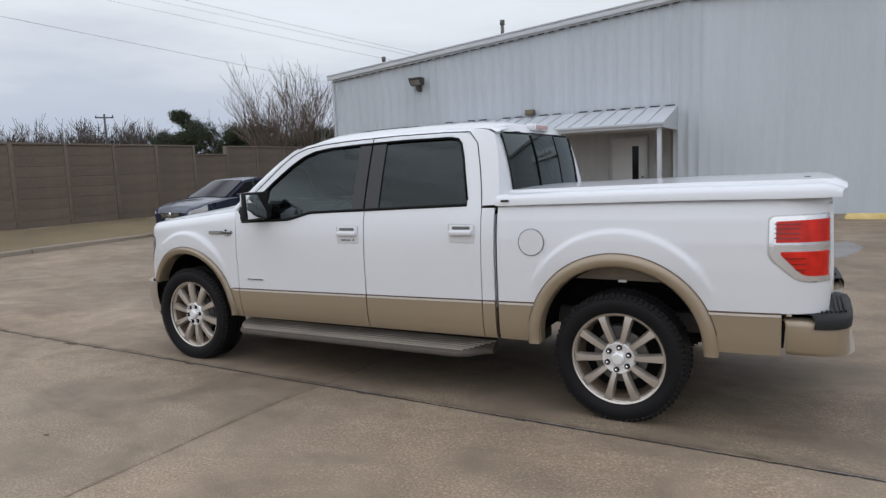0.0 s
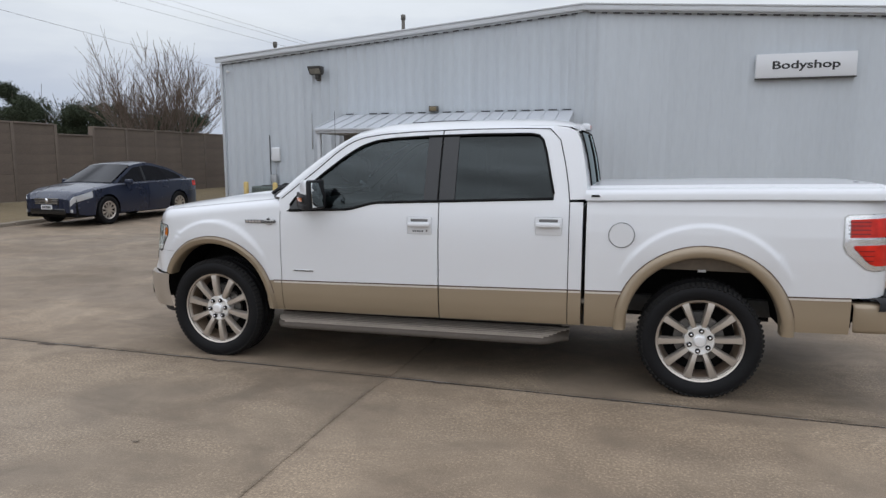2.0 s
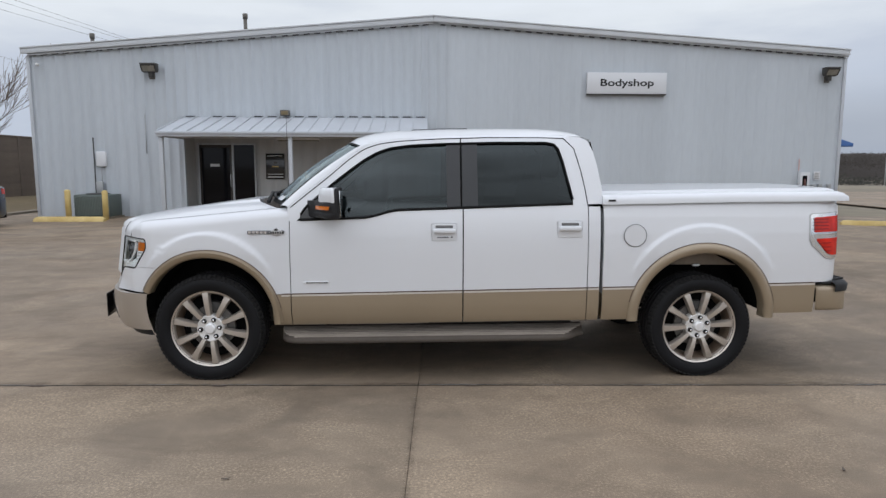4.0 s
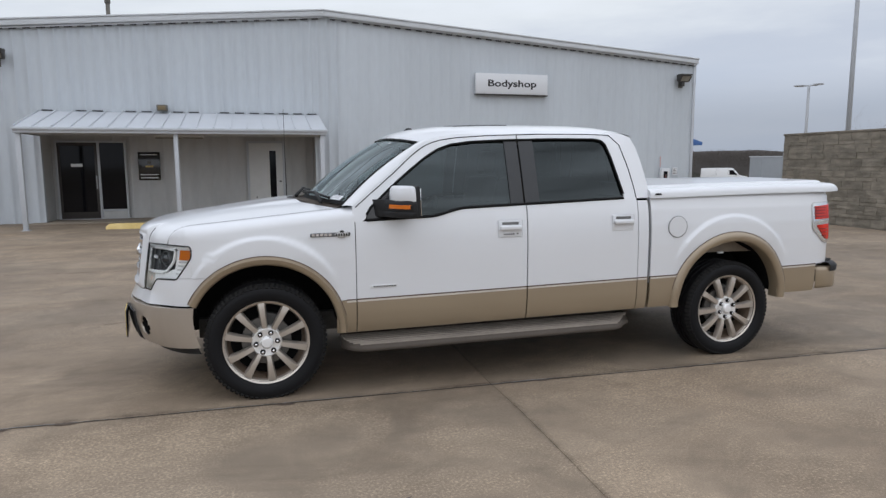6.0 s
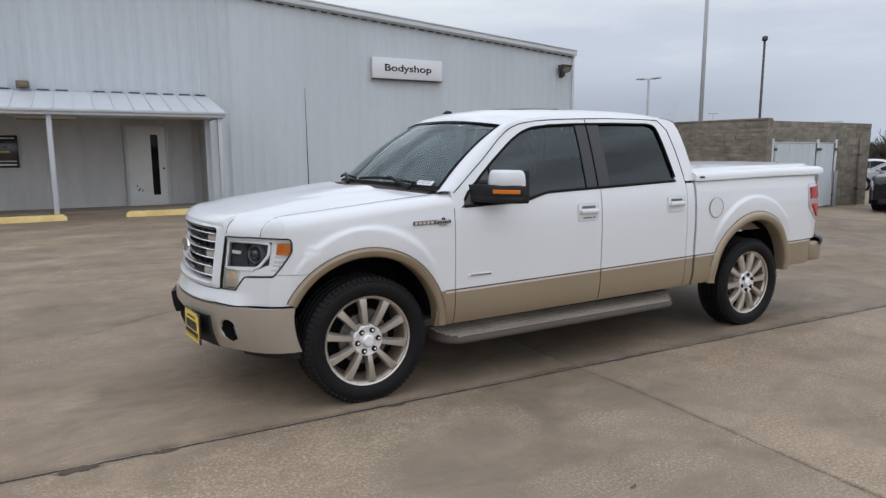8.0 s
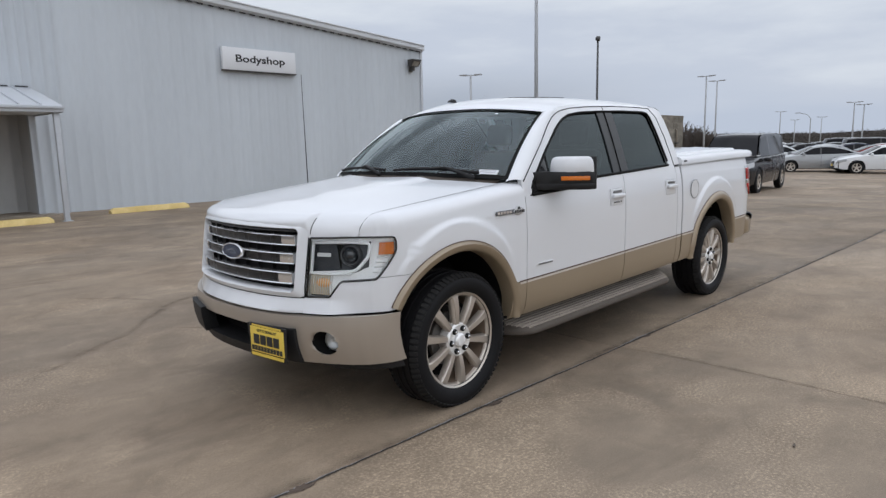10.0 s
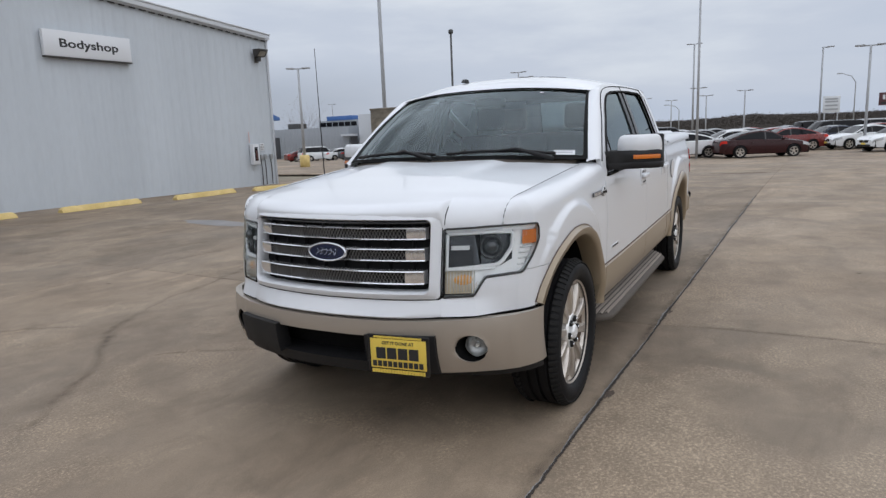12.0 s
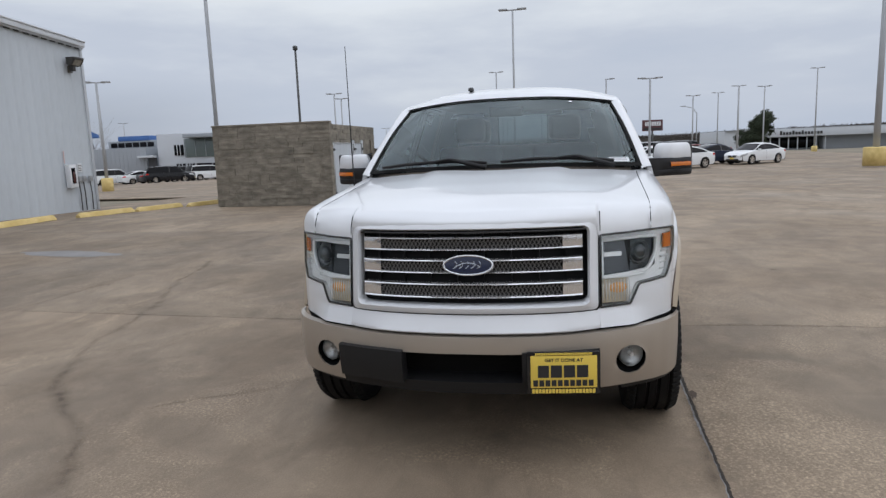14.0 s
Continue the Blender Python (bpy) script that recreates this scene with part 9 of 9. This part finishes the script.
for row, (x, ya, yb) in enumerate(((38.8, 6.2, 18), (44.5, 3.4, 22), (51, -6, 24), (58, -9, 26))):
    y = ya
    while y < yb:
        tint = rnd.choice(list(TINTS))
        big = rnd.random() < 0.25 and row > 1
        CARS.append((TINTS[tint] + (" sport-utility car" if big else " sedan") + " among the rows in the sales lot", tint, x + rnd.uniform(-0.3, 0.3), y, rnd.choice((-64, -66, 115)), big))
        y += 3.0
for label, paint, x, y, a, suv in CARS:
    ob = sedan("sales_lot_car", label, paint, pose(x, y, gz(x, min(y, 6)) if y < 30 else gz(x, y), 0, 0, a), L=4.9 if suv else 4.7, H=1.75 if suv else 1.44, suv=suv)

def cargo_van(label, at):
    """A plain white panel van, nose along -x: tall load body, raked cab front, short nose."""
    t = thing("parked_van", label, "van", at)
    side = [(2.75, 0.45), (2.78, 1.0), (2.74, 2.02), (2.66, 2.10), (-0.75, 2.12), (-1.00, 2.05), (-1.72, 1.22), (-2.50, 1.06), (-2.72, 0.90), (-2.76, 0.45)]
    body = part("body", new_prism(side, "y", -0.98, 0.98, bevel=0.06, seg=3), "car_white", t)
    for q in (-1, 1):
        part("cab_window", new_prism([(-0.55, 1.28), (-0.55, 1.86), (-0.98, 1.86), (-1.42, 1.28)], "y", *sorted((q * 0.981, q * 0.987))), "black_glass", body, "dark cab side window")
        for x in (-0.42, 0.95):
            part("door_seam", new_box(x - 0.008, x + 0.008, *sorted((q * 0.98, q * 0.984)), 0.55, 1.95), "seal", body)
        part("side_rail", new_box(-0.3, 2.6, *sorted((q * 0.98, q * 0.992)), 0.98, 1.04, bevel=0.004), "car_white", body)
        part("door_mirror", new_box(-1.42, -1.30, *sorted((q * 0.99, q * 1.2)), 1.22, 1.45, bevel=0.03), "gloss_black", t, "black door mirror")
        for x in (-1.85, 1.75):
            tyre = part("wheel", lathe(bmesh.new(), [(0.2, -0.10), (0.33, -0.11), (0.36, -0.08), (0.36, 0.08), (0.3, 0.10)], 24), "rubber", t, "black tyre on a steel wheel", at=pose(x, q * 0.89, 0.36, 0, 0, 0 if q < 0 else 180))
            part("rim", lathe(bmesh.new(), [(0.0, -0.06), (0.12, -0.07), (0.20, -0.10)], 18), "galv", tyre)
            part("wheel_arch", new_tube([(x + 0.43 * math.cos(k * 0.262), q * 0.985, 0.36 + 0.43 * math.sin(k * 0.262)) for k in range(13)], 0.03, 6), "black_plastic", t)
    part("windshield", new_prism([(-1.06, 1.98), (-1.66, 1.28), (-1.675, 1.29), (-1.075, 1.99)], "y", -0.86, 0.86), "black_glass", body, "dark windshield")
    part("bumper", new_box(-2.84, -2.62, -0.96, 0.96, 0.42, 0.66, bevel=0.05), "black_plastic", t, "black plastic bumper")
    part("underside", new_box(-2.5, 2.6, -0.8, 0.8, 0.30, 0.5), "void", t)
    return t


cargo_van("white panel van parked beyond the building", pose(52.0, 69.2, -1.2, 0, 0, 141))

awning = thing("blue_awning", "small blue awning on the side wall", "awning", pose(BX1 + 0.034, 18.6, 2.14))
part("canopy", new_prism([(0.0, 0.0), (0.45, 0.0), (0.45, 0.10), (0.0, 0.24)], "y", -0.2, 0.7, bevel=0.01), "sign_blue", awning)
box1 = thing("side_wall_box", "small grey box on the side wall", "electrical box", pose(BX1 + 0.034, 18.6, 3.12))
part("box", new_box(0.0, 0.12, -0.1, 0.1, 0.0, 0.2, bevel=0.01), "galv", box1)


# ---- trees, woods, wires and far buildings ----
def branches(bm, p, d, length, r, depth, rnd, spread_a=0.5, up=0.15, segs=4, kids=4, ends=None, fine=0.005):
    """A limb that bends and forks down to twigs."""
    pts, radii = [p.copy()], [r]
    q, v = p.copy(), d.normalized()
    for k in range(segs):
        v = (v + Vector((rnd.uniform(-1, 1), rnd.uniform(-1, 1), rnd.uniform(-0.6, 1))) * 0.14 + Vector((0, 0, up * 0.4))).normalized()
        q = q + v * (length / segs)
        pts.append(q.copy())
        radii.append(max(r * (1 - 0.75 * (k + 1) / segs), fine * 0.8))
    tube(bm, pts, radii, 5 if depth > 1 else 3, cap=False)
    if depth == 0:
        if ends is not None:
            ends.append(q.copy())
        return
    for k in range(kids):
        t = rnd.uniform(0.25, 1.0)
        i = min(int(t * segs), segs - 1)
        o = pts[i].lerp(pts[i + 1], t * segs - i)
        w = (v + Vector((rnd.uniform(-1, 1), rnd.uniform(-1, 1), rnd.uniform(-0.4, 0.9))) * spread_a * 1.6).normalized()
        branches(bm, o, w, length * rnd.uniform(0.5, 0.72), max(radii[i] * 0.55, fine), depth - 1, rnd, spread_a, up, max(segs - 1, 3), kids, ends, fine)


def bare_tree(name, label, at, height, stems, seed, depth=3, kids=4, fan=0.75, r=0.09, mt="twig", spread_a=0.38, fine=0.005):
    rnd = random.Random(seed)
    t = thing(name, label, "tree", at)
    bm = bmesh.new()
    crown = bmesh.new()
    tube(bm, [(0, 0, -0.1), (0.02, 0, 0.35), (0, 0.03, 0.8)], [r * 2.2, r * 1.7, r * 1.5], 10)
    part("trunk", bm, "bark", t)
    for k in range(stems):
        a = 2 * math.pi * (k + rnd.random() * 0.6) / stems
        d = Vector((math.cos(a) * fan, math.sin(a) * fan, 1.0))
        branches(crown, Vector((0.05 * math.cos(a), 0.05 * math.sin(a), 0.5 + 0.3 * rnd.random())), d, height * rnd.uniform(0.62, 0.85), r * rnd.uniform(0.6, 1.0), depth, rnd, spread_a, 0.12, 5, kids, None, fine)
    part("crown", crown, mt, t, "bare winter branches and twigs", smooth=False)
    return t


bare_tree("bare_tree", "large many-stemmed bare winter tree behind the fence", pose(-20.8, 23.6, 0.3), 4.05, 14, 11, depth=3, kids=5, fan=1.0, r=0.075, spread_a=0.40, fine=0.008)


def leafy(name, label, at, h, w, seed, mt="cedar", clumps=460, leaves=30, trunk=True, base=0.15, size=0.10):
    """An evergreen: limbs with many small leaf sprays, ragged and open."""
    rnd = random.Random(seed)
    t = thing(name, label, "tree", at)
    if trunk:
        part("trunk", new_tube([(0, 0, -0.2), (0.05, 0, h * 0.4), (0, 0.05, h * 0.9)], [0.16, 0.11, 0.03], 8), "bark", t)
    vs, fs = [], []
    lobes = [(rnd.uniform(-0.6, 0.6) * w, rnd.uniform(-0.6, 0.6) * w, h * rnd.uniform(base + 0.1, 0.95), rnd.uniform(0.25, 0.5) * w) for k in range(12)]
    for c in range(clumps):
        lx, ly, lz, lr = lobes[rnd.randrange(len(lobes))]
        k = 1 - 0.55 * max(0, lz / h - 0.5)
        v = Vector((rnd.gauss(0, 1), rnd.gauss(0, 1), rnd.gauss(0, 0.8))).normalized() * lr * rnd.uniform(0.5, 1.05) * k
        o = Vector((lx * k, ly * k, max(lz, h * base))) + v
        for q in range(leaves):
            p = o + Vector((rnd.gauss(0, 1), rnd.gauss(0, 1), rnd.gauss(0, 0.7))) * 0.16
            a = Vector((rnd.uniform(-1, 1), rnd.uniform(-1, 1), rnd.uniform(-0.3, 1))).normalized() * size * rnd.uniform(0.6, 1.5)
            b = a.orthogonal().normalized() * size * 0.4
            i = len(vs)
            vs += [p - b, p + b, p + a]
            fs.append((i, i + 1, i + 2))
    me = bpy.data.meshes.new("crown")
    me.from_pydata([tuple(v) for v in vs], [], fs)
    me.materials.append(M[mt])
    ob = new("crown", me)
    ob.parent = t
    ob["label"] = "dense dark green foliage"
    return t


for k, (x, y, h, w) in enumerate(((-47, 40.0, 7.7, 1.7), (-44.5, 40.5, 5.9, 2.6), (-41.5, 42.5, 5.7, 2.8), (-38, 44.0, 5.9, 2.8), (-48.8, 38.7, 5.6, 1.8), (-35, 45, 5.7, 2.6), (-46.4, 39.5, 5.6, 2.2), (-43, 41.5, 5.6, 2.6), (-39.8, 43, 5.8, 2.6), (-47.6, 39.2, 5.4, 2.0))):
    leafy("evergreen_tree", "dark green evergreen tree behind the fence", pose(x, y, 0.0), h, w, 20 + k)
leafy("oak_tree", "rounded dark green tree by the far showroom", pose(83.3, -20.3, -1.0), 5.4, 2.9, 40, clumps=640, size=0.16, base=0.2)
for k, (x, y, h) in enumerate(((-63, 33, 7.6), (-60.5, 35, 7.2), (-58.5, 36.5, 7.8), (-56.5, 38, 7.2), (-54, 39.2, 7.8), (-52.5, 40, 7.4), (-61, 34, 6.8), (-57, 37, 6.8), (-65, 31.5, 7.6), (-67, 29, 7.4), (-41, 46, 7.8), (-38, 47.5, 7.4), (-44, 44, 7.6), (-68, 24, 7.2), (-49.8, 41, 6.0))):
    bare_tree("bare_tree", "bare winter tree beyond the fence", pose(x, y, 0), h * 0.60, 12, 60 + k, depth=3, kids=4, fan=0.75, r=0.11, spread_a=0.5, mt="far_twig", fine=0.022)
bare_tree("bare_tree", "small bare tree near the showroom", pose(74, 70, -1), 6, 7, 90, depth=2, kids=5, r=0.08, spread_a=0.5)

for k, (x, y, h) in enumerate(((66, 37.4, 2.0), (67, 36.2, 2.5), (66, 35.0, 2.6), (68, 34.2, 2.5), (66, 33.0, 2.3), (67.5, 31.8, 2.1))):
    bare_tree("bare_tree", "bare brown winter tree beyond the sales lot", pose(x, y, gz(x, y)), h, 14, 140 + k, depth=3, kids=4, fan=0.8, r=0.08, spread_a=0.55, mt="far_twig", fine=0.022)

# far belt of winter woods along the horizon: thousands of thin stems and sprays
rnd = random.Random(7)
vs, fs = [], []


WOOD = [(-50, 3.9), (-20, 4.2), (-12, 3.6), (-5, 3.2), (1, 3.2), (3, 4.1), (6, 3.2), (12, 2.6), (18, 2.6), (30, 2.6), (44, 3.0), (49, 5.6), (56, 5.5), (75, 5.0)]


def wood_top(a):
    """Height of the tree line against bearing."""
    return 0.5 + lerp_at(WOOD, math.degrees(a)) + 0.35 * noise.noise((a * 21, 1.5, 0)) + 0.25 * noise.noise((a * 60, 2.5, 0))


def spray(x, y, z0, h, w):
    for k in range(22):
        a = rnd.uniform(0, 6.283)
        r = w * math.sqrt(rnd.random())
        p = Vector((x + r * math.cos(a), y + r * math.sin(a), z0 + h * rnd.uniform(0.0, 1.0) * (1 - 0.4 * (r / w) ** 2)))
        q = Vector((rnd.uniform(-1, 1), rnd.uniform(-1, 1), rnd.uniform(0.1, 1.2))).normalized() * rnd.uniform(0.35, 0.7)
        b = q.orthogonal().normalized() * 0.10
        i = len(vs)
        vs.extend([tuple(p - b), tuple(p + b), tuple(p + q)])
        fs.append((i, i + 1, i + 2))


for k in range(9500):
    a = radians(rnd.uniform(-42, 66))
    far = rnd.random()
    d = 192 + 42 * far
    x, y = d * math.cos(a), d * math.sin(a)
    h = wood_top(a) * (0.40 + 0.60 * far ** 0.6)
    spray(x, y, h - 2.4, 2.2 + rnd.uniform(0, 0.5) ** 2 * 1.2, 2.3)
me = bpy.data.meshes.new("far_woods")
me.from_pydata(vs, [], fs)
me.materials.append(M["woods"])
tagged(new("far_woods", me), "belt of bare grey-brown winter woods on the horizon", "woods", kind="stuff")
bm = bmesh.new()
grid(bm, [[((238 - 10 * k) * math.cos(radians(a / 2)), (238 - 10 * k) * math.sin(radians(a / 2)), -6 + (wood_top(radians(a / 2)) + 5.5) * (1 - k / 4) ** 0.5) for a in range(-100, 141)] for k in range(5)])
tagged(link("far_rise", bm, "woods"), "low wooded rise on the horizon", "backdrop", kind="structure")

# low dark brush at the foot of the rise
vs, fs = [], []
for k in range(2600):
    a = radians(rnd.uniform(41, 70))
    d = rnd.uniform(120, 150)
    x, y = d * math.cos(a), d * math.sin(a)
    spray(x, y, -3.4, 2.2 + 1.5 * (noise.noise((a * 30, 4.5, 0)) + (d - 120) / 30), 1.7)
me = bpy.data.meshes.new("far_brush")
me.from_pydata(vs, [], fs)
me.materials.append(M["brush"])
tagged(new("far_brush", me), "low dark brush and evergreens below the wooded rise", "brush", kind="stuff")
far_pole = thing("light_pole", "thin pale light pole beyond the building", "light pole", pose(64, 92, gz(64, 92)))
part("pole", new_tube([(0, 0, 0), (0, 0, 5.2)], [0.10, 0.07], 8), "pole_grey", far_pole)
shed = thing("far_shed", "small grey metal shed beyond the sales lot", "shed", pose(78.5, 92.0, gz(75, 91)))
part("wall", new_box(-2, 6, -1.6, 1.2, -0.3, 3.7), "bldg_grey", shed)
part("roof", new_box(-2.1, 6.1, -1.7, 1.3, 3.7, 3.85), "bldg_white", shed)

# power poles and wires in the west
up = thing("utility_pole", "wooden utility pole with a cross-arm", "utility pole", pose(-51.1, 35.3, 0))
part("pole", new_tube([(0, 0, 0), (0, 0, 7.2)], [0.10, 0.08], 10), "dark_metal", up)
part("cross_arm", new_box(-0.70, 0.70, -0.05, 0.05, 6.86, 6.97), "dark_metal", up, at=pose(0, 0, 0, 0, 0, 55))
for x in (-0.62, 0.62):
    part("insulator", new_tube([(x * math.cos(radians(55)), x * math.sin(radians(55)), 6.96), (x * math.cos(radians(55)), x * math.sin(radians(55)), 7.12)], 0.04, 6), "dark_metal", up)


# overhead lines that come down to the body shop
for k, (a, d, back, on) in enumerate((((-23.8, 13.0, 7.3), (0.438, 0.888, -0.141), 16, 21.56), ((-29.1, 21.7, 10.2), (0.956, -0.085, -0.280), 24, 18.75),
                                     ((-25.9, 21.1, 9.7), (0.913, 0.308, -0.267), 24, 17.4), ((-21.1, 19.2, 8.5), (0.661, 0.724, -0.196), 20, 17.2))):
    a, d = Vector(a), Vector(d).normalized()
    p, q = a - d * back, a + d * on
    pts = [p.lerp(q, t / 24) - Vector((0, 0, 0.3 * (t / 24) * (1 - t / 24))) for t in range(25)]
    w = thing("power_line", "thin grey overhead power line running down to the building", "cable", group="overhead lines")
    part("cable", new_tube(pts, 0.007, 4), "wire", w)
    part("insulator", new_tube([q + Vector((0, 0, -0.25)), q + Vector((0, 0, 0.05))], [0.04, 0.03], 8), "dark_metal", w)

# showroom beyond the body shop
show = thing("showroom_building", "pale grey and white car showroom with a blue roof fascia", "building", pose(70, 58, -1.3))


def sb(name, x0, x1, y0, y1, z0, z1, mt, label="", parent=None):
    return part(name, new_box(x0 - 70, x1 - 70, y0 - 58, y1 - 58, z0, z1, bevel=0.02), mt, parent or show, label)


low = sb("wall", 69, 84, 57.6, 78.0, -0.5, 4.35, "bldg_grey", "grey clad service wing")
for k in range(30):
    sb("cladding_rib", 68.95, 69.0, 57.9 + 0.6 * k, 57.96 + 0.6 * k, -0.4, 4.3, "bldg_grey", parent=low)
sb("service_door", 68.93, 68.99, 70.2, 73.0, -0.4, 3.2, "trim_dark", "dark service bay opening", parent=low)
sb("entrance", 68.2, 69.0, 56.1, 58.4, 3.02, 3.30, "bldg_white", "white entrance canopy")
sb("entrance_recess", 68.9, 69.1, 56.15, 57.3, -0.4, 3.0, "trim_dark")
main = sb("wall", 69.2, 84, 47.8, 56.0, -0.5, 5.95, "bldg_white", "white showroom block")
sb("front_wall", 69.2, 69.9, 42.9, 47.8, -0.5, 5.95, "bldg_white", "white showroom front")
for y0, y1, z0, z1 in ((52.3, 53.6, 3.15, 4.5), (50.9, 51.9, 1.4, 2.1), (52.2, 53.5, 1.4, 2.1), (44.0, 50.6, 1.4, 2.1)):
    w = sb("window", 69.1, 69.22, y0, y1, z0, z1, "black_glass", "dark window")
    for k in range(1, 3):
        y = y0 + (y1 - y0) * k / 3
        sb("mullion", 69.04, 69.1, y - 0.05, y + 0.05, z0, z1, "bldg_white", parent=main)
curtain = sb("curtain_wall", 69.05, 69.18, 43.5, 52.1, 2.9, 5.25, "green_glass", "greenish glass curtain wall")
for k in range(6):
    sb("mullion", 69.0, 69.05, 44.9 + 1.4 * k, 44.97 + 1.4 * k, 2.9, 5.25, "bldg_grey", parent=curtain)
sb("canopy_roof", 67.5, 70, 44.0, 51.3, 5.3, 5.75, "bldg_grey")
upper = sb("upper_floor", 76, 84, 60.3, 68.2, 4.35, 5.5, "bldg_grey")
for k in range(6):
    sb("upper_window", 75.93, 76.0, 61.0 + 1.15 * k, 62.0 + 1.15 * k, 4.6, 5.25, "black_glass", "dark upper window", parent=upper)
sb("blue_fascia", 75.9, 80, 61.6, 66.5, 5.5, 6.15, "sign_blue", "blue roof fascia")
sb("roof_unit", 72, 74, 69, 71, 4.35, 5.2, "dark_metal", "dark rooftop unit")
# shop with a long canopy in the east
shop = thing("roadside_shop", "long low white shop with a lettered parapet", "building", pose(110, -34, -1))


def hb(name, x0, x1, y0, y1, z0, z1, mt, label=""):
    return part(name, new_box(x0 - 110, x1 - 110, y0 + 34, y1 + 34, z0, z1, bevel=0.02), mt, shop, label)


hb("wall", 111, 130, -95, -38.0, 0, 2.3, "bldg_grey", "grey shop wall")
hb("storefront", 113, 130, -38.0, -27.0, 0, 2.3, "bldg_grey", "recessed shop front")
hb("parapet", 109, 130, -95, -27.2, 2.24, 3.5, "bldg_white", "white parapet")
hb("roof_edge", 109, 130, -95, -22.2, 3.5, 3.62, "bldg_grey", "thin grey roof edge")
hb("side_block", 109.5, 130, -27.2, -22.2, 0, 3.5, "bldg_white", "white end block")
for k in range(7):
    hb("shop_window", 112.9, 113.0, -28.9 - 1.45 * k, -27.6 - 1.45 * k, 0.3, 2.1, "black_glass", "dark shop window")
for k in range(8):
    hb("canopy_post", 109.3, 109.45, -28.0 - 1.4 * k, -27.88 - 1.4 * k, 0, 2.24, "bldg_white", "slim white post")
for k in range(14):
    hb("writing_bar", 108.9, 109.0, -31.0 - 0.47 * k, -30.68 - 0.47 * k, 2.55, 2.55 + (0.65 if k in (0, 4, 7) else 0.45), "ink")
pylon = thing("roadside_pylon_sign", "maroon and black roadside sign on a single post", "sign", pose(131.7, -13.4, -1))
part("post", new_tube([(0, 0, 0), (0, 0, 5)], 0.2, 10), "dark_metal", pylon)
part("panel", new_box(-0.2, 0.2, -2.0, 2.0, 4.4, 6.6, bevel=0.03), "sign_maroon", pylon)
part("lower_panel", new_box(-0.21, 0.21, -1.7, 1.7, 4.6, 5.0), "ink", pylon)
for k in range(7):
    part("writing_bar", new_box(-0.26, -0.2, -1.6 + 0.45 * k, -1.25 + 0.45 * k, 5.4, 6.2), "sign_white", pylon)
board = thing("roadside_board", "white roadside board on two posts", "sign", pose(115.3, -3.4, -1))
for y in (-0.9, 0.9):
    part("post", new_tube([(0, y, 0), (0, y, 5)], 0.1, 8), "pole_grey", board)
part("panel", new_box(-0.1, 0.1, -1.2, 1.2, 3.4, 6.0, bevel=0.02), "sign_white", board)
for z in (3.8, 4.4, 5.0, 5.4):
    part("writing_bar", new_box(-0.13, -0.1, -0.9, 0.9, z, z + 0.25), "pole_grey", board)
